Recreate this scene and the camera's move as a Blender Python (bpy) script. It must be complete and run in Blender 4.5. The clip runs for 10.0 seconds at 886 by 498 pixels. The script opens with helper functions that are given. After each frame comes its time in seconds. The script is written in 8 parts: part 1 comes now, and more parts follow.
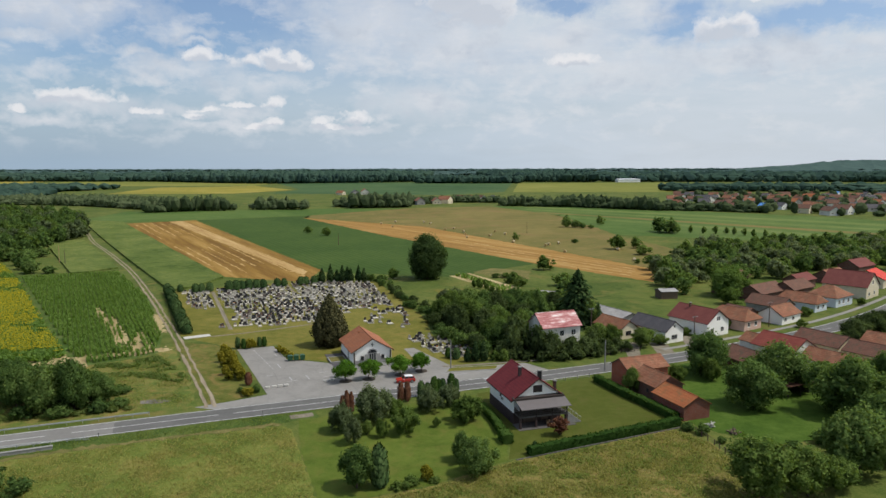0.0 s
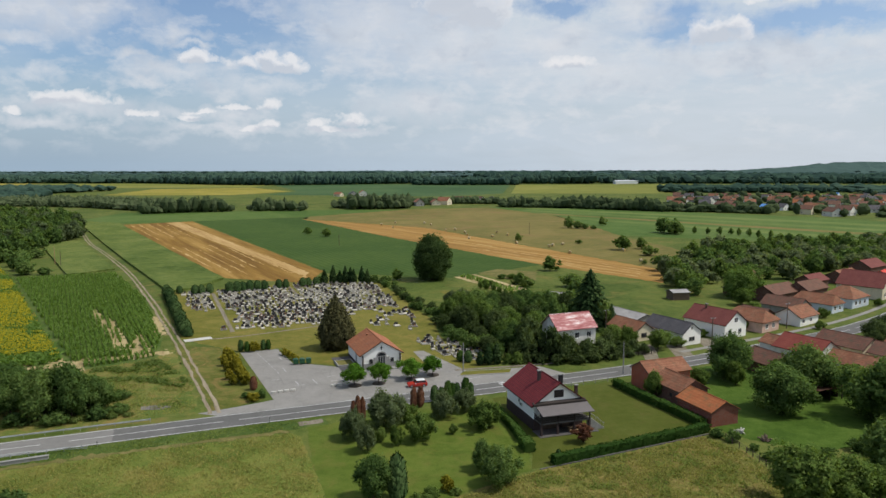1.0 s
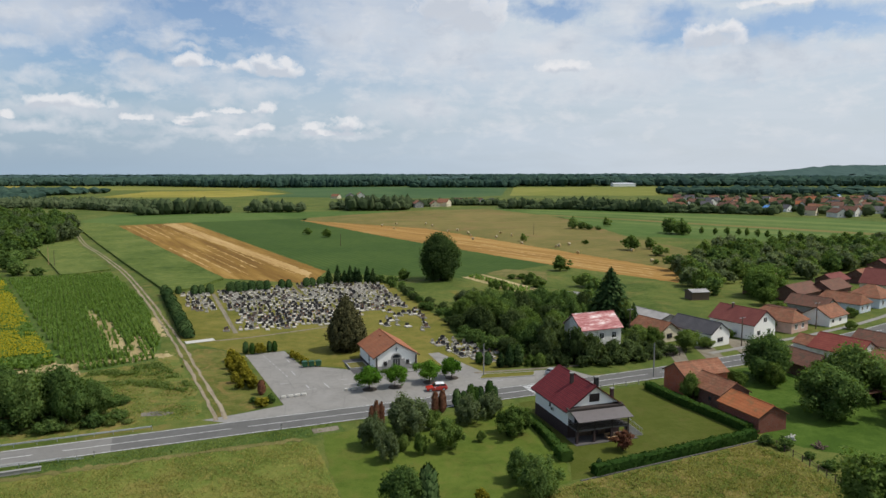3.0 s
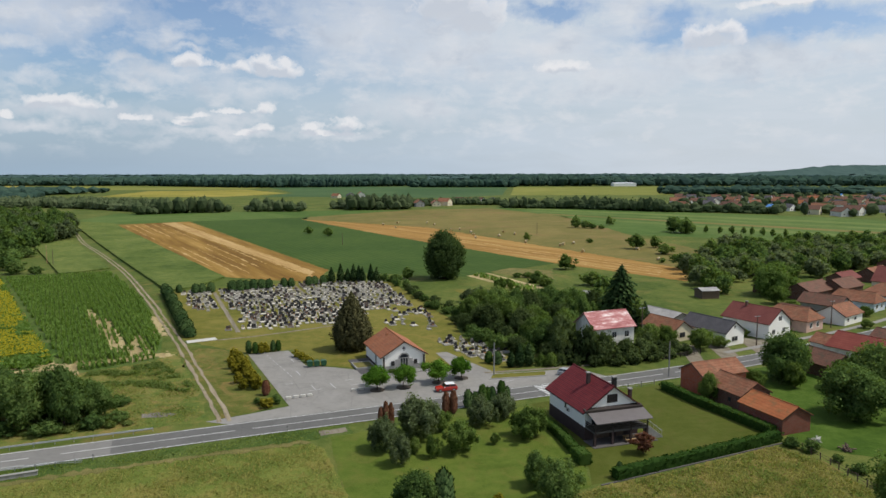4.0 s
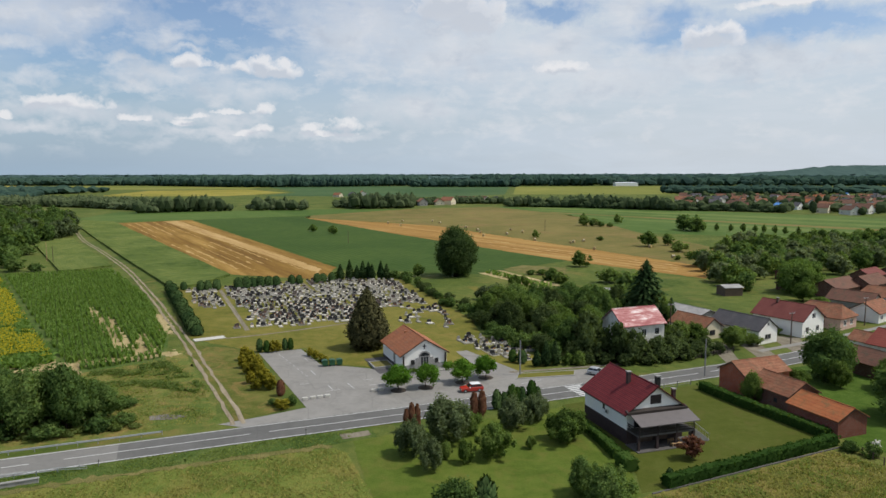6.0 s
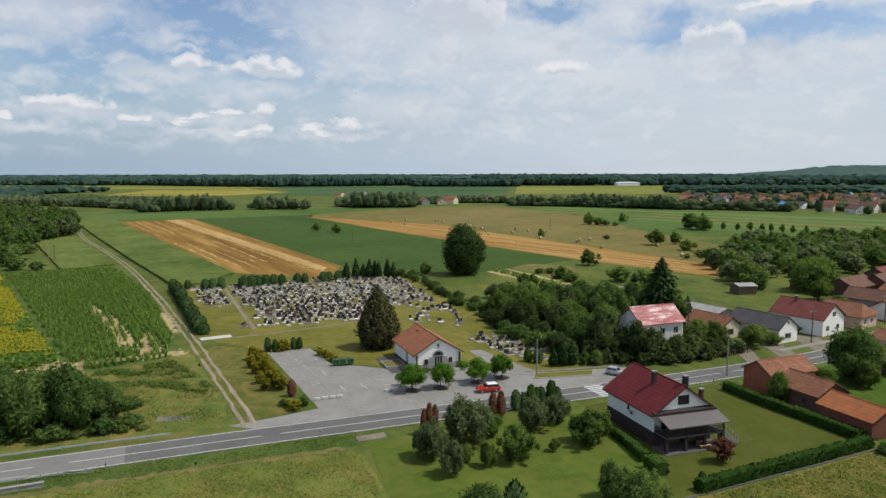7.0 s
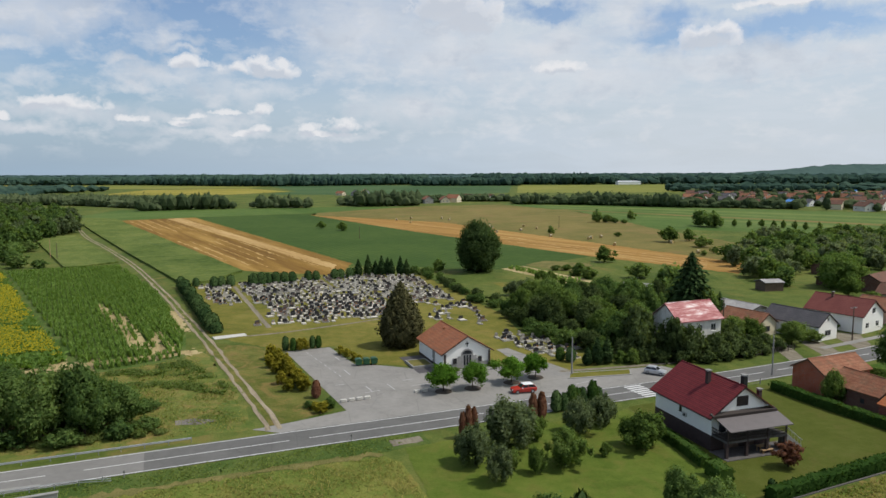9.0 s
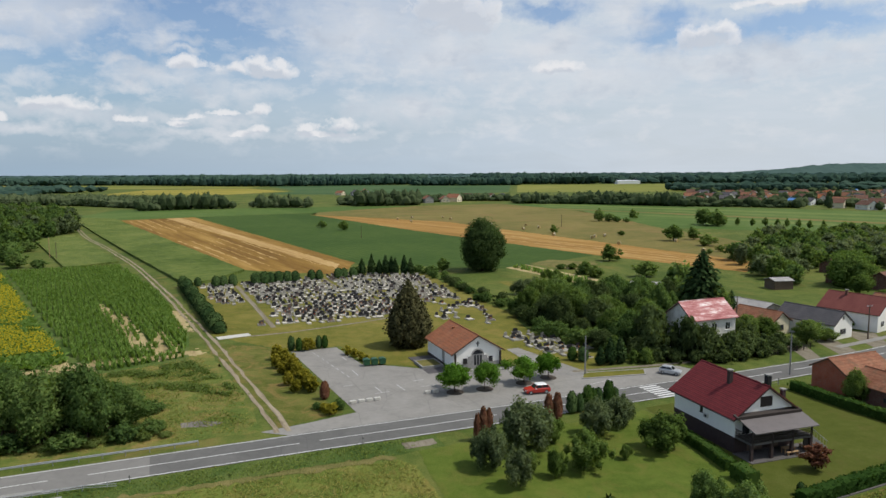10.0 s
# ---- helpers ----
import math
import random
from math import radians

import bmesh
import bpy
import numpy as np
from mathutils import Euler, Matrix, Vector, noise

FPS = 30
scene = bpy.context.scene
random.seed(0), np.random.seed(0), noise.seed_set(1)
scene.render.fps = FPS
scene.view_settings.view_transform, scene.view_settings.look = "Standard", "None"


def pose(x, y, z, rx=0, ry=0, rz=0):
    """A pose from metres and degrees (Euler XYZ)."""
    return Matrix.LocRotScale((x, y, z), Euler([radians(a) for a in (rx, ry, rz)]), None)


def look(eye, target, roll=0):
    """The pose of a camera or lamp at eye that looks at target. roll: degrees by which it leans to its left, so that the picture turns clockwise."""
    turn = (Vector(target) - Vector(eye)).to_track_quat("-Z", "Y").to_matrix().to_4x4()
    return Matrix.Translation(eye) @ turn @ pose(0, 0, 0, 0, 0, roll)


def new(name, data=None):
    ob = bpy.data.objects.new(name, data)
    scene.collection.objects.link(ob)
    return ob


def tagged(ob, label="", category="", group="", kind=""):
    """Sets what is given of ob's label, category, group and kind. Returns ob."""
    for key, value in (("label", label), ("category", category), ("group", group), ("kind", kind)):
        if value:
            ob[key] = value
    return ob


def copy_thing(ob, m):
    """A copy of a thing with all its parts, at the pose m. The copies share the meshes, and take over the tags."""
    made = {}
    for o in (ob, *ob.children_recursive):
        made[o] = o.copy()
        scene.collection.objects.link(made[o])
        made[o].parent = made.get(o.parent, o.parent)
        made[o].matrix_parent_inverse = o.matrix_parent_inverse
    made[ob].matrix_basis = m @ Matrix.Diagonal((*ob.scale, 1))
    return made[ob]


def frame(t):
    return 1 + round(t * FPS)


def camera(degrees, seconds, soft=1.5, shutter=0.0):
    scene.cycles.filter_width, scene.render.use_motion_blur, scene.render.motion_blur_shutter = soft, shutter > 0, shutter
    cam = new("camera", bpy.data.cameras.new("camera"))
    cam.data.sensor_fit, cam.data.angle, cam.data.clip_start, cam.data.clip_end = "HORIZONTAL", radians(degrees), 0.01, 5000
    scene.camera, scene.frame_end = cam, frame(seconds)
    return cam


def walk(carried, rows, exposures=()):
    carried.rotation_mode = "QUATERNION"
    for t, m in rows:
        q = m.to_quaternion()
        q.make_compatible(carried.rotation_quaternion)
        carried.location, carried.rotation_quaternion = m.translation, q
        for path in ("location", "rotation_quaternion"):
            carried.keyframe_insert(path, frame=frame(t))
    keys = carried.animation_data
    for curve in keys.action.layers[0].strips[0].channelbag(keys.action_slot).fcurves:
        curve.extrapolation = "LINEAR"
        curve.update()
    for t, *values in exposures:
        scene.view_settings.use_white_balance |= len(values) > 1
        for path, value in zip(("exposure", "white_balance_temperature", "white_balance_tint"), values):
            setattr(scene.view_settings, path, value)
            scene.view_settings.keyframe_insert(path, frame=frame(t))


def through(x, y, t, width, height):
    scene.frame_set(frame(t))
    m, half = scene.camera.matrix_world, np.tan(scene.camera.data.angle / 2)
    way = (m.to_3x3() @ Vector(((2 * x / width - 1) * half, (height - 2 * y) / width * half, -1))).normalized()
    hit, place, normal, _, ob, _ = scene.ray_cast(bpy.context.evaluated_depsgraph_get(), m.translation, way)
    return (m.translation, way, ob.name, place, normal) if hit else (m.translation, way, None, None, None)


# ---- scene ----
cam = camera(64.4, 10.0)
PATH = [
    (0, (-0.695, -17.32, 48.434), (-0.717, -15.335, 48.192), -0.1),
    (0.5, (-2.567, -14.27, 47.724), (-2.583, -12.285, 47.485), -0.1),
    (1, (-4.4, -11.362, 46.991), (-4.411, -9.375, 46.755), -0.1),
    (1.5, (-5.953, -8.866, 46.246), (-5.959, -6.879, 46.014), -0.1),
    (2, (-7.33, -6.344, 45.501), (-7.33, -4.357, 45.271), -0.1),
    (2.5, (-8.516, -4.309, 44.771), (-8.514, -2.322, 44.544), -0.1),
    (4, (-11.679, 1.806, 42.821), (-11.674, 3.793, 42.596), -0.1),
    (4.5, (-12.714, 3.686, 42.216), (-12.708, 5.673, 41.991), -0.1),
    (5, (-13.886, 5.59, 41.638), (-13.879, 7.577, 41.413), -0.1),
    (5.5, (-15.108, 7.405, 41.0), (-15.101, 9.393, 40.776), -0.1),
    (7, (-19.183, 13.077, 39.199), (-19.176, 15.065, 38.976), -0.1),
    (7.5, (-20.689, 14.829, 38.635), (-20.681, 16.816, 38.412), -0.1),
    (8, (-22.212, 16.68, 38.082), (-22.204, 18.668, 37.86), -0.1),
    (8.5, (-23.653, 18.251, 37.603), (-23.644, 20.238, 37.38), -0.1),
    (9, (-24.919, 19.79, 37.211), (-24.907, 21.777, 36.988), -0.2),
    (9.5, (-26.019, 21.129, 36.847), (-26.004, 23.116, 36.624), -0.2),
    (10, (-26.974, 22.586, 36.463), (-26.958, 24.573, 36.24), -0.3),
]
walk(cam, [(t, look(eye, target, roll)) for t, eye, target, roll in PATH])

# ---------------- light and sky ----------------
SUN_AZ, SUN_EL = radians(-3), radians(57)          # from +x towards +y, and height
world = bpy.data.worlds.new("sky")
scene.world = world
world.use_nodes = True
wn, wl = world.node_tree.nodes, world.node_tree.links
wn.clear()


def wnode(kind):
    return wn.new(kind)


def wmath(op, a, b=None, clamp=False):
    n = wnode("ShaderNodeMath")
    n.operation, n.use_clamp = op, clamp
    for i, v in enumerate((a, b)):
        if v is None:
            continue
        if isinstance(v, (int, float)):
            n.inputs[i].default_value = v
        else:
            wl.new(v, n.inputs[i])
    return n.outputs[0]


def wramp(fac, stops):
    n = wnode("ShaderNodeValToRGB")
    e = n.color_ramp.elements
    while len(e) < len(stops):
        e.new(0.5)
    for el, (p, c) in zip(e, stops):
        el.position, el.color = p, (*c, 1) if len(c) == 3 else c
    wl.new(fac, n.inputs[0])
    return n.outputs[0]


def wmix(fac, a, b):
    n = wnode("ShaderNodeMix")
    n.data_type = "RGBA"
    wl.new(fac, n.inputs[0])
    for i, v in ((6, a), (7, b)):
        if isinstance(v, tuple):
            n.inputs[i].default_value = (*v, 1)
        else:
            wl.new(v, n.inputs[i])
    return n.outputs[2]


sky = wnode("ShaderNodeTexSky")
sky.sky_type, sky.sun_disc, sky.sun_elevation, sky.sun_rotation = "NISHITA", False, SUN_EL, radians(90) - SUN_AZ
sky.altitude, sky.air_density, sky.dust_density, sky.ozone_density = 100, 1.0, 1.6, 1.2
tc = wnode("ShaderNodeTexCoord")
sep = wnode("ShaderNodeSeparateXYZ")
wl.new(tc.outputs["Generated"], sep.inputs[0])


def wnoise(scale, detail, rough, offset, distortion=0.0, flat=1.0):
    mp = wnode("ShaderNodeMapping")
    mp.inputs[1].default_value, mp.inputs[3].default_value = offset, (1, 1, flat)
    wl.new(tc.outputs["Generated"], mp.inputs[0])
    n = wnode("ShaderNodeTexNoise")
    wl.new(mp.outputs[0], n.inputs["Vector"])
    n.inputs["Scale"].default_value, n.inputs["Detail"].default_value = scale, detail
    n.inputs["Roughness"].default_value, n.inputs["Distortion"].default_value = rough, distortion
    return n.outputs[0]


# the sky's own azimuth (from +y towards +x) and height, in radians
azim = wmath("ARCTAN2", sep.outputs[0], sep.outputs[1])
elev = wmath("ARCSINE", sep.outputs[2])


def plane(dx=0.0, dz=0.0, wobble=0.0):
    """Azimuth and height, shifted, their outlines curdled by noise."""
    return (wmath("ADD", wmath("ADD", azim, dx), wmath("MULTIPLY", wmath("SUBTRACT", wnoise(26, 5, 0.6, (3, 1, 2)), 0.5), wobble)),
            wmath("ADD", wmath("ADD", elev, dz), wmath("MULTIPLY", wmath("SUBTRACT", wnoise(26, 5, 0.6, (8, 5, 4)), 0.5), wobble * 0.6)))


def wfused(a, b, c):
    """a * b + c"""
    n = wnode("ShaderNodeMath")
    n.operation = "MULTIPLY_ADD"
    for i, v in enumerate((a, b, c)):
        if isinstance(v, (int, float)):
            n.inputs[i].default_value = v
        else:
            wl.new(v, n.inputs[i])
    return n.outputs[0]


def heaps(rows, at, flat=1.0):
    """How deep a direction lies in the nearest cloud: 1 in its middle, 0 at its rim; flat: how much flatter its base is than its top."""
    best = None
    for a, e, w, h in rows:
        x = at[0] if best is None else wfused(best, 1e-9, at[0])    # one cloud after the other
        x = wfused(x, 1 / w, -a / w)
        y = wfused(at[1], 1 / h, -e / h)
        if flat > 1:
            y = wmath("MAXIMUM", y, wmath("MULTIPLY", y, -flat))
        d = wfused(x, x, wmath("MULTIPLY", y, y))
        best = d if best is None else wmath("MINIMUM", best, d)
    return wmath("SUBTRACT", 1.0, wmath("SQRT", best))


CUMULUS = ((-0.329, 0.137, 0.029, 0.012), (-0.235, 0.132, 0.056, 0.015), (-0.242, 0.143, 0.016, 0.010), (-0.270, 0.134, 0.018, 0.012), (-0.216, 0.140, 0.013, 0.009), (-0.483, 0.082, 0.052, 0.013), (-0.501, 0.085, 0.022, 0.009), (-0.546, 0.065, 0.013, 0.007), (-0.406, 0.066, 0.020, 0.007), (-0.346, 0.061, 0.018, 0.007), (-0.244, 0.080, 0.016, 0.011), (-0.288, 0.077, 0.022, 0.005), (-0.331, 0.070, 0.020, 0.005), (-0.248, 0.055, 0.018, 0.010), (-0.271, 0.049, 0.018, 0.005), (-0.177, 0.058, 0.016, 0.008), (-0.132, 0.062, 0.023, 0.015), (0.051, 0.200, 0.049, 0.038), (0.015, 0.217, 0.054, 0.032), (0.361, 0.164, 0.040, 0.023), (0.376, 0.175, 0.022, 0.016), (0.439, 0.203, 0.063, 0.009), (0.171, 0.138, 0.036, 0.012), (-0.150, 0.051, 0.040, 0.006))
BANKS = ((-0.504, 0.190, 0.153, 0.040), (-0.533, 0.151, 0.036, 0.011), (-0.101, 0.191, 0.137, 0.080), (0.008, 0.158, 0.137, 0.064), (0.140, 0.161, 0.153, 0.044), (0.232, 0.129, 0.193, 0.036), (0.394, 0.136, 0.265, 0.031), (0.537, 0.143, 0.056, 0.018), (0.259, 0.200, 0.048, 0.040), (-0.359, 0.167, 0.060, 0.012), (-0.335, 0.154, 0.036, 0.007), (-0.417, 0.138, 0.036, 0.008), (-0.361, 0.123, 0.104, 0.018), (-0.395, 0.109, 0.048, 0.009), (-0.254, 0.106, 0.112, 0.024), (-0.480, 0.075, 0.096, 0.014), (-0.518, 0.053, 0.080, 0.011), (-0.328, 0.068, 0.145, 0.013), (-0.278, 0.047, 0.137, 0.011), (-0.126, 0.048, 0.064, 0.009), (-0.048, 0.086, 0.129, 0.032), (-0.526, 0.114, 0.048, 0.014))
CLEAR = ((-0.338, 0.181, 0.185, 0.076), (-0.459, 0.125, 0.112, 0.036), (0.151, 0.208, 0.068, 0.021), (0.310, 0.183, 0.056, 0.040), (0.476, 0.176, 0.120, 0.026), (-0.429, 0.096, 0.096, 0.011))
curd = wmath("SUBTRACT", wnoise(46, 6, 0.56, (1.8, 0.4, 0.3), 0.1, 1.1), 0.5)
soft = wmath("SUBTRACT", wnoise(15, 8, 0.58, (4.8, 2.4, 0.3), 0.2, 1.7), 0.5)
here, over = heaps(CUMULUS, plane(0, 0, 0.035), 1.9), heaps(CUMULUS, plane(0.004, 0.010, 0.035), 1.9)
wide = heaps(BANKS, plane(0, 0, 0.07))
hole = heaps(CLEAR, plane(0, 0, 0.09))
mask = wramp(wmath("ADD", here, wmath("MULTIPLY", curd, 2.0)), [(0.0, (0, 0, 0)), (0.18, (0.5, 0.5, 0.5)), (0.5, (1, 1, 1))])
shade = wramp(wmath("ADD", over, wmath("MULTIPLY", curd, 1.1)), [(0.0, (8.2, 8.2, 8.4)), (0.12, (7.4, 7.5, 7.85)), (0.38, (5.7, 6.1, 6.8))])
bank = wramp(wmath("ADD", wide, wmath("ADD", wmath("MULTIPLY", soft, 2.2), wmath("MULTIPLY", curd, 0.7))), [(0.0, (0, 0, 0)), (0.45, (0.5, 0.5, 0.5)), (1.0, (1, 1, 1))])
bank_tone = wramp(wmath("ADD", wmath("ADD", soft, wmath("MULTIPLY", curd, 0.5)), 0.4), [(0.26, (7.3, 7.5, 7.9)), (0.42, (6.5, 6.85, 7.4)), (0.62, (5.3, 5.8, 6.6))])
other = wmath("SUBTRACT", wnoise(7.6, 10, 0.6, (1.8, 0.4, 0.31), 0.25, 1.9), 0.0)
rest = wmath("MULTIPLY", wramp(other, [(0.52, (0, 0, 0)), (0.66, (1, 1, 1))]), wramp(elev, [(0.30, (0, 0, 0)), (0.42, (1, 1, 1))]))
streak = wnoise(6.0, 9, 0.6, (7.3, 2.2, 0.1), 0.8, 5.0)
east = wramp(wmath("ADD", azim, 0.5), [(0.0, (0.26, 0.26, 0.26)), (0.40, (0.55, 0.55, 0.55)), (0.60, (0.92, 0.92, 0.92)), (0.95, (1, 1, 1))])
thin = wmath("MULTIPLY", wmath("MULTIPLY", wramp(streak, [(0.34, (0.55, 0.55, 0.55)), (0.62, (1, 1, 1))]), east), wmath("SUBTRACT", 1.0, wmath("MULTIPLY", wramp(wmath("ADD", hole, wmath("MULTIPLY", soft, 0.8)), [(0.0, (0, 0, 0)), (0.55, (1, 1, 1))]), 0.88)))
deep = wnode("ShaderNodeMix")
deep.data_type, deep.blend_type = "RGBA", "MULTIPLY"
deep.inputs[0].default_value = 1.0
wl.new(sky.outputs[0], deep.inputs[6])
deep.inputs[7].default_value = (1.0, 1.10, 1.24, 1)
c1 = wmix(thin, deep.outputs[2], (6.1, 6.75, 7.4))
low = wramp(sep.outputs[2], [(0.0, (1, 1, 1)), (0.05, (0.75, 0.75, 0.75)), (0.14, (0, 0, 0))])
rim = wramp(wmath("ADD", azim, 0.5), [(0.0, (3.5, 4.7, 6.0)), (0.45, (4.7, 5.7, 6.8)), (0.8, (5.8, 6.4, 7.1))])
c1 = wmix(wmath("MULTIPLY", low, 0.85), c1, rim)
flock = wmath("MULTIPLY", wramp(wnoise(24, 7, 0.58, (0.7, 3.2, 0.2), 0.15, 2.0), [(0.50, (0, 0, 0)), (0.68, (1, 1, 1))]), wramp(elev, [(0.01, (0, 0, 0)), (0.05, (0.55, 0.55, 0.55)), (0.2, (0.4, 0.4, 0.4)), (0.3, (0, 0, 0))]))
c1 = wmix(wmath("MULTIPLY", bank, 0.8), c1, bank_tone)
c1 = wmix(flock, c1, (7.2, 7.4, 7.8))
c1 = wmix(wmath("MULTIPLY", rest, 0.9), c1, (7.6, 7.7, 7.9))
c3 = wmix(wmath("MULTIPLY", mask, 0.85), c1, shade)
bg = wnode("ShaderNodeBackground")
wl.new(c3, bg.inputs[0])
bg.inputs[1].default_value = 0.1
wl.new(bg.outputs[0], wnode("ShaderNodeOutputWorld").inputs[0])

sun_data = bpy.data.lights.new("sun", "SUN")
sun_data.energy, sun_data.angle, sun_data.color = 3.2, radians(0.6), (1.0, 0.95, 0.87)
sun = new("sun", sun_data)
sun.matrix_world = look((math.cos(SUN_AZ) * math.cos(SUN_EL) * 200, math.sin(SUN_AZ) * math.cos(SUN_EL) * 200, math.sin(SUN_EL) * 200), (0, 0, 0))
scene.view_settings.exposure = 0.0

# ---------------- materials ----------------


class Nodes:
    """A small builder for one node material."""

    def __init__(self, name, rough=0.85, spec=0.3, metal=0.0):
        self.mat = bpy.data.materials.new(name)
        self.mat.use_nodes = True
        self.n, self.l = self.mat.node_tree.nodes, self.mat.node_tree.links
        self.b = self.n["Principled BSDF"]
        self.b.inputs["Roughness"].default_value = rough
        self.b.inputs["Specular IOR Level"].default_value = spec
        self.b.inputs["Metallic"].default_value = metal
        self.obj = self.n.new("ShaderNodeTexCoord").outputs["Object"]

    def put(self, v, socket):
        if isinstance(v, (int, float)):
            socket.default_value = v
        elif isinstance(v, tuple):
            socket.default_value = (*v, 1) if len(v) == 3 and socket.type == "RGBA" else v
        else:
            self.l.new(v, socket)

    def vec(self, scale=(1, 1, 1), rot=0.0, loc=(0, 0, 0)):
        m = self.n.new("ShaderNodeMapping")
        m.vector_type = "TEXTURE"
        m.inputs[1].default_value, m.inputs[2].default_value = loc, (0, 0, -rot)
        m.inputs[3].default_value = tuple(1 / v for v in scale)
        self.l.new(self.obj, m.inputs[0])
        return m.outputs[0]

    def noise(self, scale, detail=4, rough=0.6, vector=None, dist=0.0):
        t = self.n.new("ShaderNodeTexNoise")
        self.l.new(vector or self.obj, t.inputs["Vector"])
        t.inputs["Scale"].default_value, t.inputs["Detail"].default_value = scale, detail
        t.inputs["Roughness"].default_value, t.inputs["Distortion"].default_value = rough, dist
        return t.outputs[0]

    def wave(self, scale, vector, dist=0.0, dscale=1.0, profile="SIN", axis="X"):
        t = self.n.new("ShaderNodeTexWave")
        t.wave_profile, t.bands_direction = profile, axis
        self.l.new(vector, t.inputs["Vector"])
        t.inputs["Scale"].default_value, t.inputs["Distortion"].default_value = scale, dist
        t.inputs["Detail Scale"].default_value = dscale
        return t.outputs["Fac"]

    def ramp(self, fac, stops):
        r = self.n.new("ShaderNodeValToRGB")
        e = r.color_ramp.elements
        while len(e) < len(stops):
            e.new(0.5)
        for el, (p, c) in zip(e, stops):
            el.position, el.color = p, (*c, 1)
        self.l.new(fac, r.inputs[0])
        return r.outputs[0]

    def span(self, fac, lo, hi):
        m = self.n.new("ShaderNodeMapRange")
        self.l.new(fac, m.inputs[0])
        m.inputs[1].default_value, m.inputs[2].default_value = lo, hi
        return m.outputs[0]

    def mix(self, fac, a, b, blend="MIX"):
        m = self.n.new("ShaderNodeMix")
        m.data_type, m.blend_type = "RGBA", blend
        self.put(fac, m.inputs[0])
        self.put(a, m.inputs[6])
        self.put(b, m.inputs[7])
        return m.outputs[2]

    def math(self, op, a, b=0.0):
        m = self.n.new("ShaderNodeMath")
        m.operation = op
        self.put(a, m.inputs[0])
        self.put(b, m.inputs[1])
        return m.outputs[0]

    def bump(self, height, strength, distance):
        b = self.n.new("ShaderNodeBump")
        b.inputs["Strength"].default_value, b.inputs["Distance"].default_value = strength, distance
        self.l.new(height, b.inputs["Height"])
        self.l.new(b.outputs[0], self.b.inputs["Normal"])

    def random(self, island=False):
        if island:
            return self.n.new("ShaderNodeNewGeometry").outputs["Random Per Island"]
        return self.n.new("ShaderNodeObjectInfo").outputs["Random"]

    def colour(self, c):
        self.put(c, self.b.inputs["Base Color"])
        return self.mat


def turf(name, dark, mid, light, patch=0.045, grain=1.4, rows=None, bump=0.5, dry=None, dry_at=(0.52, 0.68)):
    """Ground with plants: large patches, tufts, fine grain; rows: (angle, metres, strength)."""
    k = Nodes(name, rough=0.95, spec=0.1)
    big, med = k.noise(patch, 5, 0.6, dist=0.8), k.noise(grain * 0.28, 5, 0.65)
    fine = k.noise(grain * 2.6, 4, 0.7)
    f = k.math("ADD", k.math("MULTIPLY", big, 0.45), k.math("ADD", k.math("MULTIPLY", med, 0.35), k.math("MULTIPLY", fine, 0.32)))
    c = k.ramp(f, [(0.44, dark), (0.545, mid), (0.66, light)])
    if dry:
        d = k.noise(patch * 2.3, 6, 0.65, k.vec((1, 1, 1), 0.4, (31, 7, 0)), 1.2)
        c = k.mix(k.math("MULTIPLY", k.span(d, *dry_at), 0.85), c, k.ramp(fine, [(0.3, tuple(v * 0.75 for v in dry)), (0.7, dry)]))
    height = k.math("ADD", k.math("MULTIPLY", med, 1.0), k.math("MULTIPLY", fine, 0.6))
    if rows:
        w = k.wave(1.0 / rows[1] * 0.314, k.vec((1, 1, 1), -rows[0]), 1.5, 0.6)
        c = k.mix(k.math("MULTIPLY", w, rows[2]), c, tuple(v * 0.62 for v in dark))
        height = k.math("SUBTRACT", height, k.math("MULTIPLY", w, 0.8))
    k.bump(height, bump, 0.35)
    return k.colour(c)


def earth(name, a, b, c, stripe_angle=0.0, stripe=8.0, strength=0.5, rough=0.95):
    k = Nodes(name, rough=rough, spec=0.1)
    v = k.vec((1, 0.06, 1), -stripe_angle)
    s1 = k.noise(1.0 / stripe, 5, 0.62, v)
    s2 = k.noise(4.0 / stripe, 5, 0.7, v)
    f = k.noise(0.9, 5, 0.7)
    w1, w2, w3 = strength, 0.6 - strength * 0.4, 0.25
    m = k.math("ADD", k.math("MULTIPLY", s1, w1 / (w1 + w2 + w3)), k.math("ADD", k.math("MULTIPLY", s2, w2 / (w1 + w2 + w3)), k.math("MULTIPLY", f, w3 / (w1 + w2 + w3))))
    k.bump(k.math("ADD", s2, f), 0.4, 0.3)
    return k.colour(k.ramp(m, [(0.41, a), (0.50, b), (0.63, c)]))


